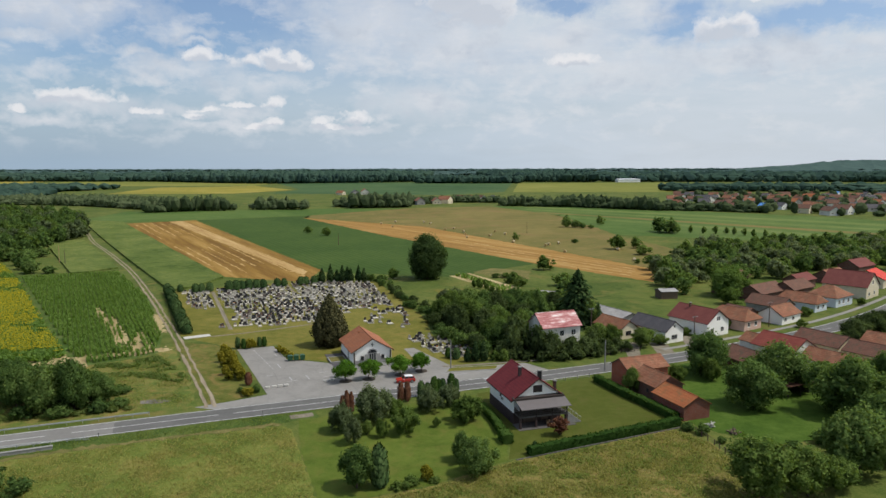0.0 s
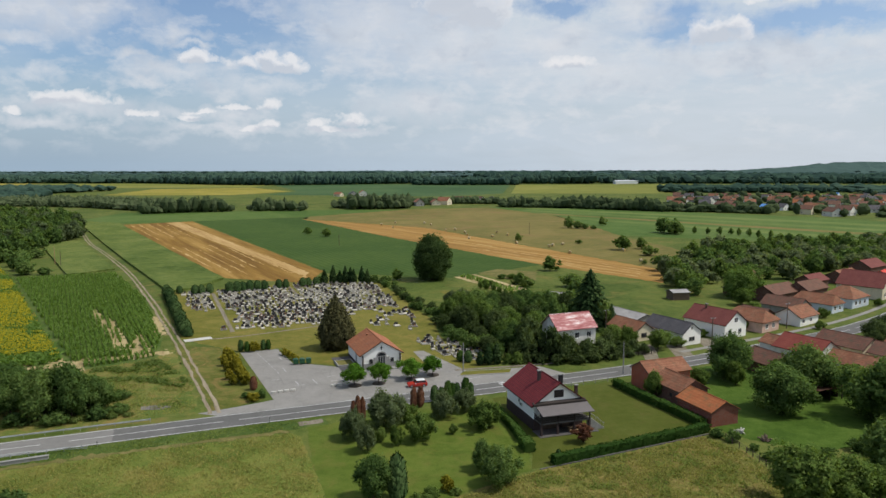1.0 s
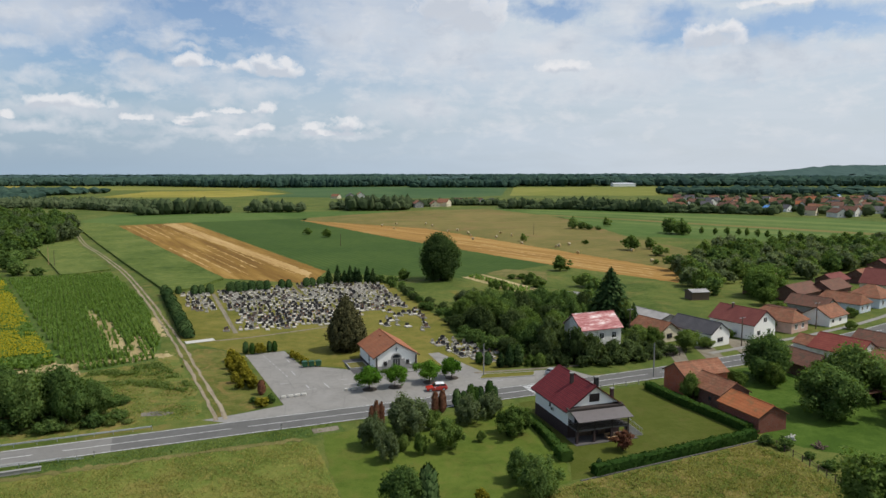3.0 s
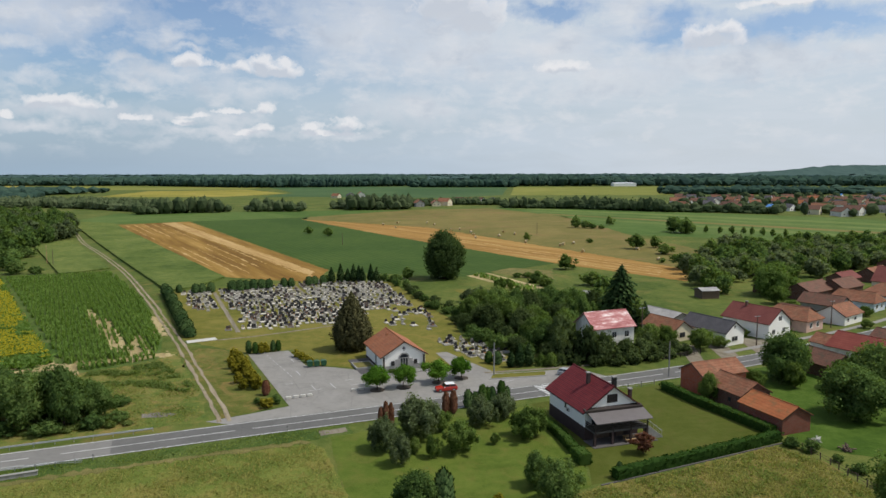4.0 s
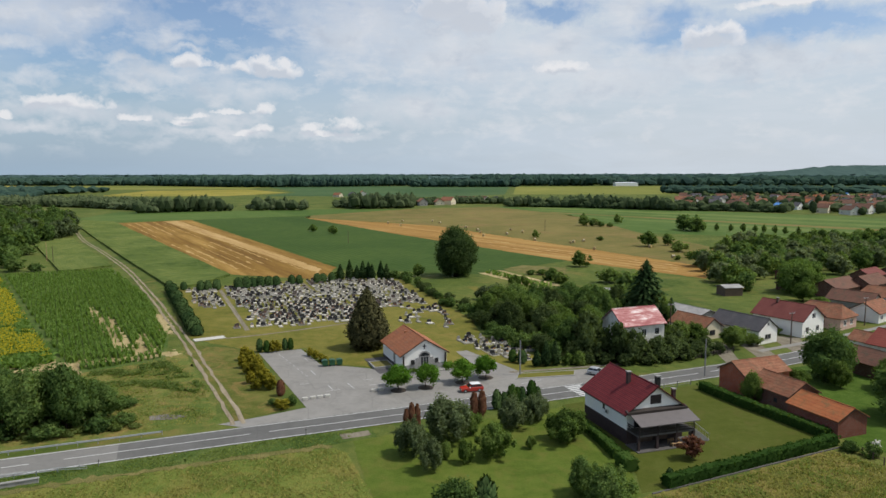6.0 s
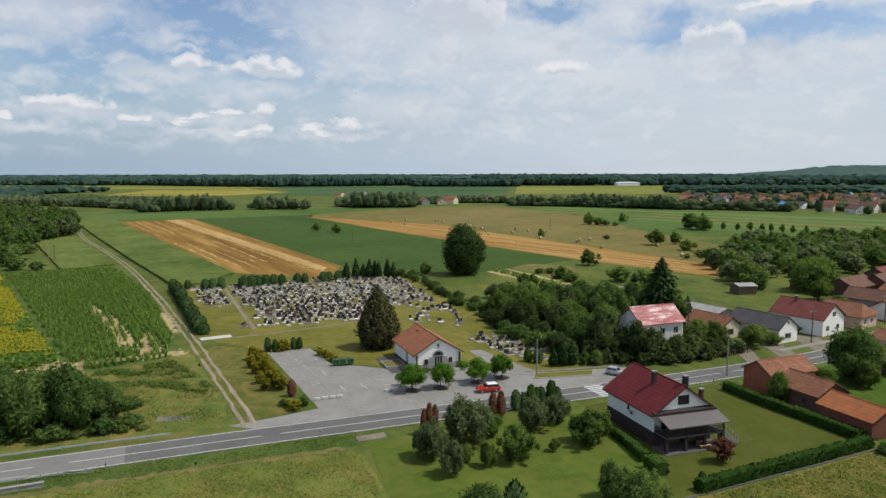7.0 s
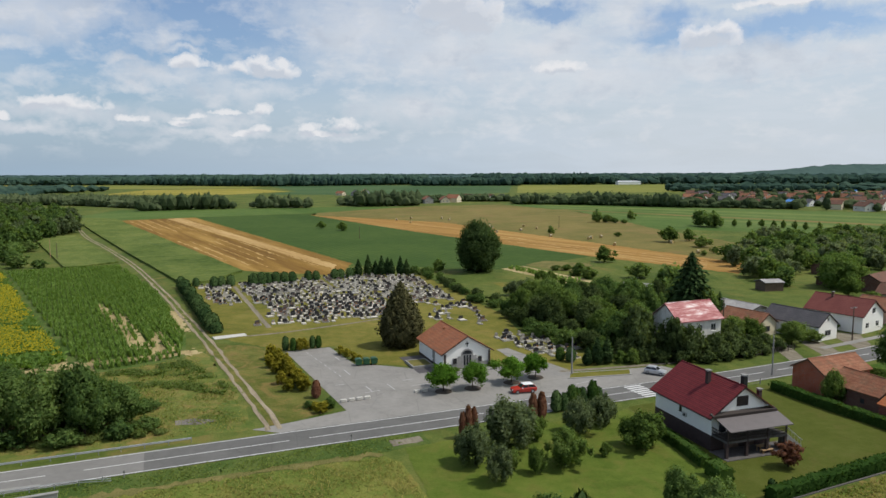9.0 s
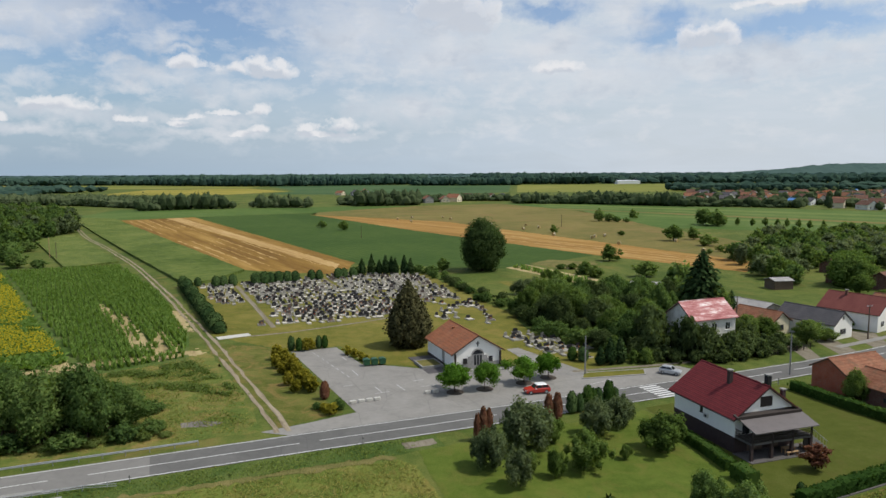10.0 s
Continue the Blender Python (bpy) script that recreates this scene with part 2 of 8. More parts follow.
def plain(name, c, rough=0.7, vary=0.18, scale=1.2, metal=0.0, spec=0.35, bump=0.15, stain=None):
    """Painted or cast surface with soft dirt at two scales."""
    k = Nodes(name, rough=rough, metal=metal, spec=spec)
    n1, n2 = k.noise(scale, 5, 0.65), k.noise(scale * 9, 4, 0.7)
    f = k.math("ADD", k.math("MULTIPLY", n1, 0.65), k.math("MULTIPLY", n2, 0.35))
    col = k.ramp(f, [(0.3, tuple(v * (1 - vary * 1.6) for v in c)), (0.5, c), (0.75, tuple(min(1, v * (1 + vary * 0.7)) for v in c))])
    if stain:
        col = k.mix(k.math("MULTIPLY", k.span(k.noise(scale * 0.7, 6, 0.7, k.vec((1, 1, 0.35))), 0.52, 0.72), 0.8), col, stain)
    if bump:
        k.bump(n2, bump, 0.02)
    return k.colour(col)


def tiles(name, dark, mid, light, rows=0.34, moss=None, along="Y"):
    """Roof tiles: courses and columns as relief, each batch of tiles toned by wear."""
    k = Nodes(name, rough=0.8, spec=0.25)
    v = k.vec((1, 1, 1))
    course = k.wave(0.314 / rows, v, 0.15, 2.0, "SAW", "Z")
    column = k.wave(0.314 / 0.24, v, 0.1, 2.0, "SIN", along)
    n1, n2, n3 = k.noise(0.5, 6, 0.7), k.noise(3.5, 4, 0.75), k.noise(14, 2, 0.6)
    f = k.math("ADD", k.math("MULTIPLY", n1, 0.45), k.math("ADD", k.math("MULTIPLY", n2, 0.35), k.math("MULTIPLY", n3, 0.25)))
    c = k.ramp(f, [(0.38, dark), (0.52, mid), (0.68, light)])
    c = k.mix(k.math("MULTIPLY", k.span(course, 0.72, 1.0), 0.5), c, tuple(x * 0.45 for x in dark))
    if moss:
        c = k.mix(k.math("MULTIPLY", k.span(k.noise(0.8, 6, 0.7, k.vec((1, 1, 1), 0, (9, 4, 2))), 0.5, 0.66), 0.75), c, moss)
    k.bump(k.math("ADD", k.math("MULTIPLY", course, 1.0), k.math("MULTIPLY", column, 0.6)), 0.7, 0.05)
    return k.colour(c)


def brickwork(name, a, b, mortar):
    k = Nodes(name, rough=0.9, spec=0.2)
    t = k.n.new("ShaderNodeTexBrick")
    # bricks run along the wall: the two level axes are summed
    s = k.n.new("ShaderNodeSeparateXYZ")
    k.l.new(k.obj, s.inputs[0])
    cmb = k.n.new("ShaderNodeCombineXYZ")
    k.l.new(k.math("ADD", s.outputs[0], s.outputs[1]), cmb.inputs[0])
    k.l.new(s.outputs[2], cmb.inputs[1])
    k.l.new(cmb.outputs[0], t.inputs["Vector"])
    t.inputs["Color1"].default_value, t.inputs["Color2"].default_value, t.inputs["Mortar"].default_value = (*a, 1), (*b, 1), (*mortar, 1)
    t.inputs["Scale"].default_value, t.inputs["Mortar Size"].default_value = 1.0, 0.012
    t.inputs["Brick Width"].default_value, t.inputs["Row Height"].default_value = 0.26, 0.085
    c = k.mix(k.math("MULTIPLY", k.span(k.noise(0.7, 6, 0.7), 0.45, 0.7), 0.55), t.outputs[0], tuple(v * 0.55 for v in a))
    k.bump(k.math("SUBTRACT", k.noise(20, 2), t.outputs[1]), 0.5, 0.015)
    return k.colour(c)


def leafy(name, dark, mid, light, through=0.45):
    """Leaves: toned leaf by leaf, clump by clump and plant by plant; matt, and letting some light through."""
    k = Nodes(name)
    isl, ob = k.random(True), k.random()
    n, n2 = k.noise(0.35, 3, 0.6), k.noise(1.8, 3, 0.6)
    f = k.math("ADD", k.math("MULTIPLY", isl, 0.30), k.math("ADD", k.math("MULTIPLY", n, 0.35), k.math("ADD", k.math("MULTIPLY", n2, 0.2), k.math("MULTIPLY", ob, 0.25))))
    c = k.ramp(f, [(0.30, dark), (0.53, mid), (0.80, light)])
    out = k.n["Material Output"]
    k.n.remove(k.b)
    d, t, m = k.n.new("ShaderNodeBsdfDiffuse"), k.n.new("ShaderNodeBsdfTranslucent"), k.n.new("ShaderNodeMixShader")
    k.l.new(c, d.inputs[0])
    k.l.new(k.mix(1.0, c, (1.0, 1.0, 0.55), "MULTIPLY"), t.inputs[0])
    m.inputs[0].default_value = through
    k.l.new(d.outputs[0], m.inputs[1])
    k.l.new(t.outputs[0], m.inputs[2])
    k.l.new(m.outputs[0], out.inputs[0])
    return k.mat


def faded_sheet(name, paint, thin, bare):
    """Painted roof sheets whose colour has weathered off in streaks along the ridge."""
    k = Nodes(name, rough=0.65, spec=0.3)
    f = k.math("ADD", k.math("MULTIPLY", k.noise(0.8, 6, 0.65, k.vec((0.35, 1.6, 1.6))), 0.7), k.math("MULTIPLY", k.noise(3.0, 4, 0.7, k.vec((0.5, 2.0, 2.0))), 0.3))
    k.bump(k.wave(0.314 / 0.2, k.vec((1, 1, 1))), 0.4, 0.03)
    return k.colour(k.ramp(f, [(0.42, paint), (0.51, thin), (0.62, bare)]))


M = {}
M["ground"] = turf("wild_grass_ground", (0.048, 0.078, 0.014), (0.080, 0.110, 0.022), (0.135, 0.150, 0.036), 0.03, 1.2, dry=(0.210, 0.165, 0.052), dry_at=(0.54, 0.74))
M["lawn"] = turf("mown_lawn", (0.058, 0.091, 0.011), (0.082, 0.118, 0.017), (0.112, 0.143, 0.024), 0.10, 2.0, bump=0.3, dry=(0.148, 0.142, 0.033), dry_at=(0.50, 0.76))
M["lawn_house"] = turf("sunny_mown_lawn", (0.058, 0.073, 0.010), (0.070, 0.085, 0.013), (0.087, 0.100, 0.020), 0.09, 2.0, bump=0.25, dry=(0.108, 0.100, 0.026), dry_at=(0.52, 0.78))
M["lawn_right"] = turf("bright_mown_grass", (0.036, 0.074, 0.009), (0.056, 0.102, 0.013), (0.087, 0.136, 0.023), 0.08, 1.8, bump=0.35)
M["meadow"] = turf("tall_meadow_grass", (0.075, 0.107, 0.018), (0.115, 0.149, 0.027), (0.174, 0.181, 0.041), 0.07, 0.9, bump=0.8, dry=(0.254, 0.191, 0.056), dry_at=(0.50, 0.74))
M["meadow_dry"] = turf("yellowing_meadow_grass", (0.066, 0.088, 0.016), (0.112, 0.124, 0.025), (0.175, 0.160, 0.044), 0.11, 0.7, bump=1.0, dry=(0.280, 0.205, 0.070), dry_at=(0.44, 0.66))
M["cem_grass"] = turf("dry_cemetery_grass", (0.090, 0.098, 0.016), (0.135, 0.130, 0.024), (0.190, 0.165, 0.040), 0.06, 1.2, bump=0.3, dry=(0.270, 0.195, 0.060), dry_at=(0.54, 0.78))
M["corn_dark"] = turf("weedy_soil_between_maize", (0.048, 0.089, 0.016), (0.071, 0.116, 0.024), (0.123, 0.142, 0.045), 0.09, 1.0)
M["corn_light"] = turf("pale_corn_field", (0.066, 0.104, 0.020), (0.118, 0.160, 0.036), (0.195, 0.220, 0.060), 0.03, 1.0, rows=(radians(119), 1.6, 0.42), bump=1.0)
M["soy"] = turf("dark_green_crop", (0.034, 0.067, 0.012), (0.046, 0.084, 0.016), (0.065, 0.103, 0.021), 0.012, 0.6, rows=(radians(28), 3.0, 0.15), bump=0.3)
M["olive_field"] = turf("mown_hay_field", (0.112, 0.110, 0.028), (0.157, 0.137, 0.040), (0.213, 0.167, 0.055), 0.012, 0.25, rows=(radians(35), 6.0, 0.2), bump=0.2, dry=(0.258, 0.162, 0.067))
M["green_field"] = turf("green_pasture", (0.050, 0.096, 0.018), (0.078, 0.130, 0.028), (0.115, 0.160, 0.042), 0.01, 0.3, rows=(radians(60), 9.0, 0.2), bump=0.2)
M["green_pale"] = turf("pale_green_pasture", (0.080, 0.120, 0.026), (0.112, 0.155, 0.038), (0.150, 0.185, 0.054), 0.012, 0.3, bump=0.2)
M["far_green"] = turf("far_green_crop", (0.034, 0.074, 0.026), (0.050, 0.096, 0.034), (0.075, 0.12, 0.042), 0.004, 0.08, bump=0.1)
M["far_yellow"] = turf("far_yellow_crop", (0.153, 0.153, 0.029), (0.246, 0.212, 0.035), (0.323, 0.264, 0.064), 0.006, 0.08, bump=0.1)
M["far_olive"] = turf("far_olive_field", (0.12, 0.14, 0.026), (0.165, 0.175, 0.034), (0.22, 0.21, 0.05), 0.004, 0.08, bump=0.1)
M["stubble"] = earth("ploughed_stubble", (0.150, 0.080, 0.018), (0.220, 0.125, 0.028), (0.36, 0.225, 0.066), radians(29.5), 16.0, 0.8)
M["straw"] = earth("pale_straw_stripe", (0.30, 0.18, 0.065), (0.40, 0.26, 0.10), (0.50, 0.35, 0.16), radians(29.5), 6.0, 0.5)
M["strip"] = earth("orange_stubble", (0.22, 0.120, 0.032), (0.30, 0.168, 0.046), (0.40, 0.26, 0.090), radians(40), 12.0, 0.55)
M["sand"] = earth("bare_sandy_soil", (0.26, 0.20, 0.095), (0.36, 0.285, 0.14), (0.46, 0.375, 0.20), 0.4, 4.0, 0.4)
M["dry_grass"] = turf("dry_bank_grass", (0.094, 0.096, 0.029), (0.144, 0.133, 0.043), (0.209, 0.174, 0.065), 0.1, 1.5, bump=0.6)
M["gravel"] = earth("pale_gravel_track", (0.19, 0.155, 0.105), (0.26, 0.215, 0.150), (0.35, 0.30, 0.215), radians(25), 2.0, 0.3)
M["path"] = earth("grey_grit_path", (0.145, 0.125, 0.092), (0.20, 0.175, 0.13), (0.27, 0.24, 0.185), 0.4, 2.0, 0.3)
M["verge"] = turf("patchy_verge_grass", (0.062, 0.082, 0.014), (0.098, 0.110, 0.022), (0.150, 0.145, 0.037), 0.09, 1.3, bump=0.6, dry=(0.250, 0.170, 0.060), dry_at=(0.50, 0.68))
M["verge_wild"] = turf("wild_verge_grass", (0.062, 0.098, 0.018), (0.105, 0.138, 0.028), (0.170, 0.175, 0.045), 0.08, 0.9, bump=0.7, dry=(0.270, 0.195, 0.066), dry_at=(0.46, 0.66))
M["ditch"] = turf("lush_ditch_grass", (0.042, 0.077, 0.015), (0.065, 0.103, 0.021), (0.105, 0.134, 0.033), 0.12, 1.2, bump=0.8)
M["ash"] = earth("grey_dug_soil", (0.11, 0.10, 0.09), (0.17, 0.155, 0.135), (0.25, 0.23, 0.19), 0.3, 2.0, 0.3)


def asphalt(name, a, b, c):
    k = Nodes(name, rough=0.85, spec=0.3)
    n1, n2, n3 = k.noise(0.16, 6, 0.65, dist=0.6), k.noise(1.1, 5, 0.7), k.noise(12, 3, 0.7)
    f = k.math("ADD", k.math("MULTIPLY", n1, 0.5), k.math("ADD", k.math("MULTIPLY", n2, 0.3), k.math("MULTIPLY", n3, 0.25)))
    col = k.ramp(f, [(0.40, a), (0.52, b), (0.66, c)])
    crack = k.n.new("ShaderNodeTexVoronoi")
    crack.feature = "DISTANCE_TO_EDGE"
    crack.inputs["Scale"].default_value = 0.16
    k.l.new(k.obj, crack.inputs["Vector"])
    col = k.mix(k.math("MULTIPLY", k.math("SUBTRACT", 1.0, k.span(crack.outputs[0], 0.0, 0.012)), 0.35), col, tuple(v * 0.5 for v in a))
    k.bump(n3, 0.3, 0.01)
    return k.colour(col)


M["road"] = asphalt("road_asphalt", (0.094, 0.092, 0.086), (0.117, 0.114, 0.107), (0.143, 0.139, 0.131))
M["road_pale"] = asphalt("pale_patch_asphalt", (0.16, 0.154, 0.143), (0.187, 0.180, 0.167), (0.213, 0.206, 0.19))
M["lot"] = asphalt("car_park_asphalt", (0.190, 0.181, 0.165), (0.233, 0.222, 0.203), (0.278, 0.265, 0.242))
M["marking"] = plain("worn_white_paint", (0.60, 0.60, 0.58), 0.7, 0.2, 2.5)
M["marking_worn"] = plain("nearly_worn_off_paint", (0.40, 0.395, 0.38), 0.8, 0.3, 1.5)
M["paving_dark"] = plain("dark_stone_paving", (0.10, 0.092, 0.088), 0.85, 0.3, 2.0)
M["white"] = plain("white_render", (0.88, 0.86, 0.81), 0.85, 0.05, 0.6)
M["white_old"] = plain("aged_white_render", (0.68, 0.66, 0.60), 0.9, 0.15, 0.8, stain=(0.42, 0.38, 0.31))
M["pink_wall"] = plain("faded_pink_render", (0.60, 0.40, 0.33), 0.9, 0.12, 0.8, stain=(0.42, 0.30, 0.25))
M["blue_wall"] = plain("pale_blue_render", (0.58, 0.64, 0.70), 0.9, 0.10, 0.8)
M["cream_wall"] = plain("cream_render", (0.66, 0.58, 0.42), 0.9, 0.12, 0.8)
M["grey_wall"] = plain("grey_render", (0.30, 0.29, 0.27), 0.9, 0.2, 0.8, stain=(0.18, 0.17, 0.15))
M["dark_plinth"] = plain("dark_brown_plinth", (0.055, 0.036, 0.034), 0.8, 0.25, 1.5)
M["stone_grey"] = plain("grey_cladding_stone", (0.32, 0.31, 0.30), 0.85, 0.25, 3.0)
M["concrete"] = plain("concrete", (0.27, 0.265, 0.25), 0.9, 0.2, 1.0, stain=(0.25, 0.24, 0.2))
M["brick"] = brickwork("old_red_brick", (0.44, 0.105, 0.048), (0.36, 0.088, 0.042), (0.28, 0.19, 0.15))
M["brick_mid"] = brickwork("brown_red_brick", (0.24, 0.070, 0.044), (0.19, 0.056, 0.036), (0.20, 0.14, 0.11))
M["brick_dark"] = brickwork("dark_weathered_brick", (0.15, 0.065, 0.045), (0.11, 0.05, 0.038), (0.16, 0.13, 0.11))
M["roof_red"] = tiles("wine_red_roof_tiles", (0.110, 0.014, 0.017), (0.150, 0.020, 0.023), (0.19, 0.030, 0.031), 0.36, along="X")
M["roof_orange"] = tiles("orange_clay_tiles", (0.29, 0.085, 0.030), (0.40, 0.125, 0.045), (0.46, 0.18, 0.07), moss=(0.19, 0.12, 0.05))
M["roof_chapel"] = tiles("brown_orange_clay_tiles", (0.25, 0.085, 0.042), (0.34, 0.125, 0.06), (0.41, 0.18, 0.09), moss=(0.20, 0.10, 0.06))
M["roof_brown"] = tiles("old_brown_clay_tiles", (0.105, 0.050, 0.035), (0.16, 0.075, 0.05), (0.23, 0.11, 0.07), moss=(0.08, 0.07, 0.045))
M["roof_clay"] = tiles("weathered_clay_tiles", (0.165, 0.062, 0.034), (0.260, 0.104, 0.055), (0.38, 0.20, 0.12), moss=(0.13, 0.085, 0.048))
M["roof_brick"] = tiles("red_clay_tiles", (0.16, 0.036, 0.026), (0.22, 0.050, 0.036), (0.27, 0.075, 0.05))
M["roof_maroon"] = tiles("dull_maroon_tiles", (0.135, 0.038, 0.032), (0.18, 0.052, 0.042), (0.23, 0.075, 0.058))
M["roof_bright"] = tiles("bright_red_tiles", (0.50, 0.05, 0.04), (0.62, 0.07, 0.05), (0.68, 0.12, 0.08))
M["roof_grey"] = tiles("dark_grey_tiles", (0.065, 0.062, 0.066), (0.09, 0.085, 0.09), (0.13, 0.12, 0.12))
M["roof_pink"] = faded_sheet("faded_painted_sheet_roof", (0.30, 0.085, 0.085), (0.46, 0.20, 0.19), (0.76, 0.68, 0.65))
M["sheet_grey"] = plain("grey_fibre_cement_sheet", (0.30, 0.29, 0.28), 0.85, 0.2, 0.6, stain=(0.45, 0.43, 0.41))
M["sheet_pale"] = plain("pale_metal_sheet", (0.55, 0.57, 0.60), 0.5, 0.12, 0.7)
M["sheet_blue"] = plain("blue_sheet_roof", (0.10, 0.28, 0.62), 0.5, 0.12, 0.7)
M["awning"] = plain("grey_brown_roofing_felt", (0.135, 0.12, 0.118), 0.75, 0.12, 0.8)
M["wood_dark"] = plain("dark_stained_wood", (0.035, 0.026, 0.022), 0.7, 0.3, 3)
M["wood_old"] = plain("weathered_wood", (0.12, 0.085, 0.06), 0.9, 0.3, 2)
M["wood_pale"] = plain("pale_wood", (0.42, 0.27, 0.14), 0.7, 0.2, 3)
M["bark"] = plain("bark", (0.075, 0.055, 0.04), 0.95, 0.35, 3, bump=0.6)
M["metal"] = plain("dull_galvanised_steel", (0.42, 0.43, 0.44), 0.5, 0.15, 2, metal=0.6)
M["black"] = plain("black_painted_metal", (0.018, 0.018, 0.02), 0.5, 0.2, 3)
M["rubber"] = plain("tyre_rubber", (0.02, 0.02, 0.02), 0.85, 0.2, 6)
M["bin_green"] = plain("dark_green_painted_steel", (0.022, 0.085, 0.038), 0.5, 0.2, 2)
M["car_red"] = plain("red_car_paint", (0.40, 0.028, 0.018), 0.25, 0.04, 1, spec=0.6, bump=0)
M["car_white"] = plain("white_car_paint", (0.80, 0.80, 0.80), 0.25, 0.03, 1, spec=0.6, bump=0)
M["car_silver"] = plain("silver_car_paint", (0.52, 0.54, 0.56), 0.3, 0.03, 1, metal=0.4, spec=0.6, bump=0)
M["hay"] = plain("straw_bale", (0.42, 0.31, 0.13), 0.95, 0.3, 2.5, bump=0.7)
M["white_stone"] = plain("pale_stone", (0.52, 0.50, 0.45), 0.6, 0.2, 2)
M["grave_pale"] = plain("weathered_pale_terrazzo", (0.538, 0.504, 0.437), 0.8, 0.28, 1.2)
M["grey_stone"] = plain("grey_granite", (0.30, 0.285, 0.245), 0.8, 0.3, 2)
M["grave_concrete"] = plain("weathered_grave_concrete", (0.42, 0.395, 0.34), 0.9, 0.3, 1.2)
M["black_stone"] = plain("polished_black_granite", (0.032, 0.031, 0.031), 0.5, 0.2, 4, spec=0.3)
M["brown_stone"] = plain("brown_granite", (0.11, 0.085, 0.072), 0.4, 0.2, 4)
M["flowers"] = leafy("mixed_cut_flowers", (0.45, 0.03, 0.05), (0.62, 0.32, 0.10), (0.75, 0.65, 0.60))


def pane_material():
    k = Nodes("window_pane", rough=0.08, spec=0.5)
    return k.colour(k.ramp(k.noise(0.9, 2), [(0.35, (0.012, 0.014, 0.017)), (0.7, (0.05, 0.055, 0.06))]))


M["pane"] = pane_material()
M["leaf"] = leafy("green_leaves", (0.068, 0.113, 0.028), (0.123, 0.194, 0.045), (0.217, 0.287, 0.081))
M["leaf_dark"] = leafy("dark_green_leaves", (0.056, 0.101, 0.034), (0.103, 0.174, 0.048), (0.193, 0.269, 0.078))
M["leaf_grey"] = leafy("grey_green_leaves", (0.076, 0.110, 0.052), (0.136, 0.179, 0.082), (0.224, 0.271, 0.132))
M["leaf_olive"] = leafy("dull_olive_leaves", (0.043, 0.067, 0.025), (0.081, 0.118, 0.042), (0.140, 0.188, 0.072))
M["weed"] = leafy("soft_weed_leaves", (0.088, 0.137, 0.035), (0.146, 0.205, 0.055), (0.219, 0.265, 0.085), 0.5)
M["leaf_light"] = leafy("bright_green_leaves", (0.057, 0.140, 0.017), (0.113, 0.237, 0.029), (0.187, 0.323, 0.055))
M["leaf_red"] = leafy("copper_red_leaves", (0.105, 0.046, 0.030), (0.180, 0.080, 0.052), (0.270, 0.150, 0.085))
M["leaf_yellow"] = leafy("yellow_green_needles", (0.122, 0.124, 0.014), (0.244, 0.222, 0.026), (0.418, 0.362, 0.051))
M["leaf_lime"] = leafy("light_green_leaves", (0.060, 0.120, 0.028), (0.115, 0.195, 0.045), (0.190, 0.275, 0.075))
M["leaf_deep"] = leafy("deep_green_leaves", (0.036, 0.064, 0.024), (0.064, 0.105, 0.035), (0.110, 0.160, 0.055))
M["leaf_belt"] = leafy("field_belt_leaves", (0.048, 0.072, 0.036), (0.082, 0.112, 0.052), (0.130, 0.160, 0.080), 0.3)
M["needle"] = leafy("dark_conifer_needles", (0.021, 0.048, 0.020), (0.044, 0.080, 0.027), (0.085, 0.131, 0.047), 0.15)
M["needle_brown"] = leafy("brownish_conifer_needles", (0.034, 0.037, 0.019), (0.069, 0.071, 0.033), (0.121, 0.114, 0.052), 0.15)
M["hedge"] = leafy("clipped_hedge_leaves", (0.026, 0.063, 0.015), (0.053, 0.107, 0.024), (0.099, 0.162, 0.038))
M["corn_leaf"] = leafy("corn_leaves", (0.084, 0.156, 0.031), (0.138, 0.233, 0.052), (0.233, 0.330, 0.088))
M["sunflower"] = leafy("sunflower_heads", (0.250, 0.225, 0.016), (0.380, 0.325, 0.022), (0.520, 0.430, 0.036))
M["grass_blade"] = leafy("long_grass_blades", (0.200, 0.219, 0.056), (0.269, 0.269, 0.075), (0.450, 0.375, 0.138), 0.5)
M["grass_green"] = leafy("green_grass_blades", (0.103, 0.164, 0.034), (0.153, 0.214, 0.048), (0.232, 0.276, 0.073), 0.5)
# dark green pushed towards blue: haze over the distance, put into the colour
M["forest_haze"] = leafy("hazy_distant_woodland", (0.028, 0.052, 0.046), (0.043, 0.078, 0.056), (0.064, 0.103, 0.074), 0.1)
# the blue in this leaf colour paints in the haze before the horizon
M["forest_far_haze"] = leafy("hazy_far_woodland", (0.044, 0.075, 0.071), (0.062, 0.104, 0.096), (0.086, 0.133, 0.117), 0.1)

# ---------------- builders ----------------
rng = np.random.default_rng(7)


def part(name, bm, material, parent, label="", smooth=False):
    """Links a bmesh as one mesh object under a thing or a part."""
    me = bpy.data.meshes.new(name)
    bm.to_mesh(me)
    bm.free()
    me.materials.append(material)
    if smooth:
        me.shade_smooth()
    ob = new(name, me)
    ob.parent = parent
    if label:
        ob["label"] = label
    return ob


def raw(name, verts, faces, material, parent=None):
    me = bpy.data.meshes.new(name)
    me.from_pydata([tuple(v) for v in verts], [], [tuple(int(i) for i in f) for f in faces])
    me.materials.append(material)
    ob = new(name, me)
    ob.parent = parent
    return ob


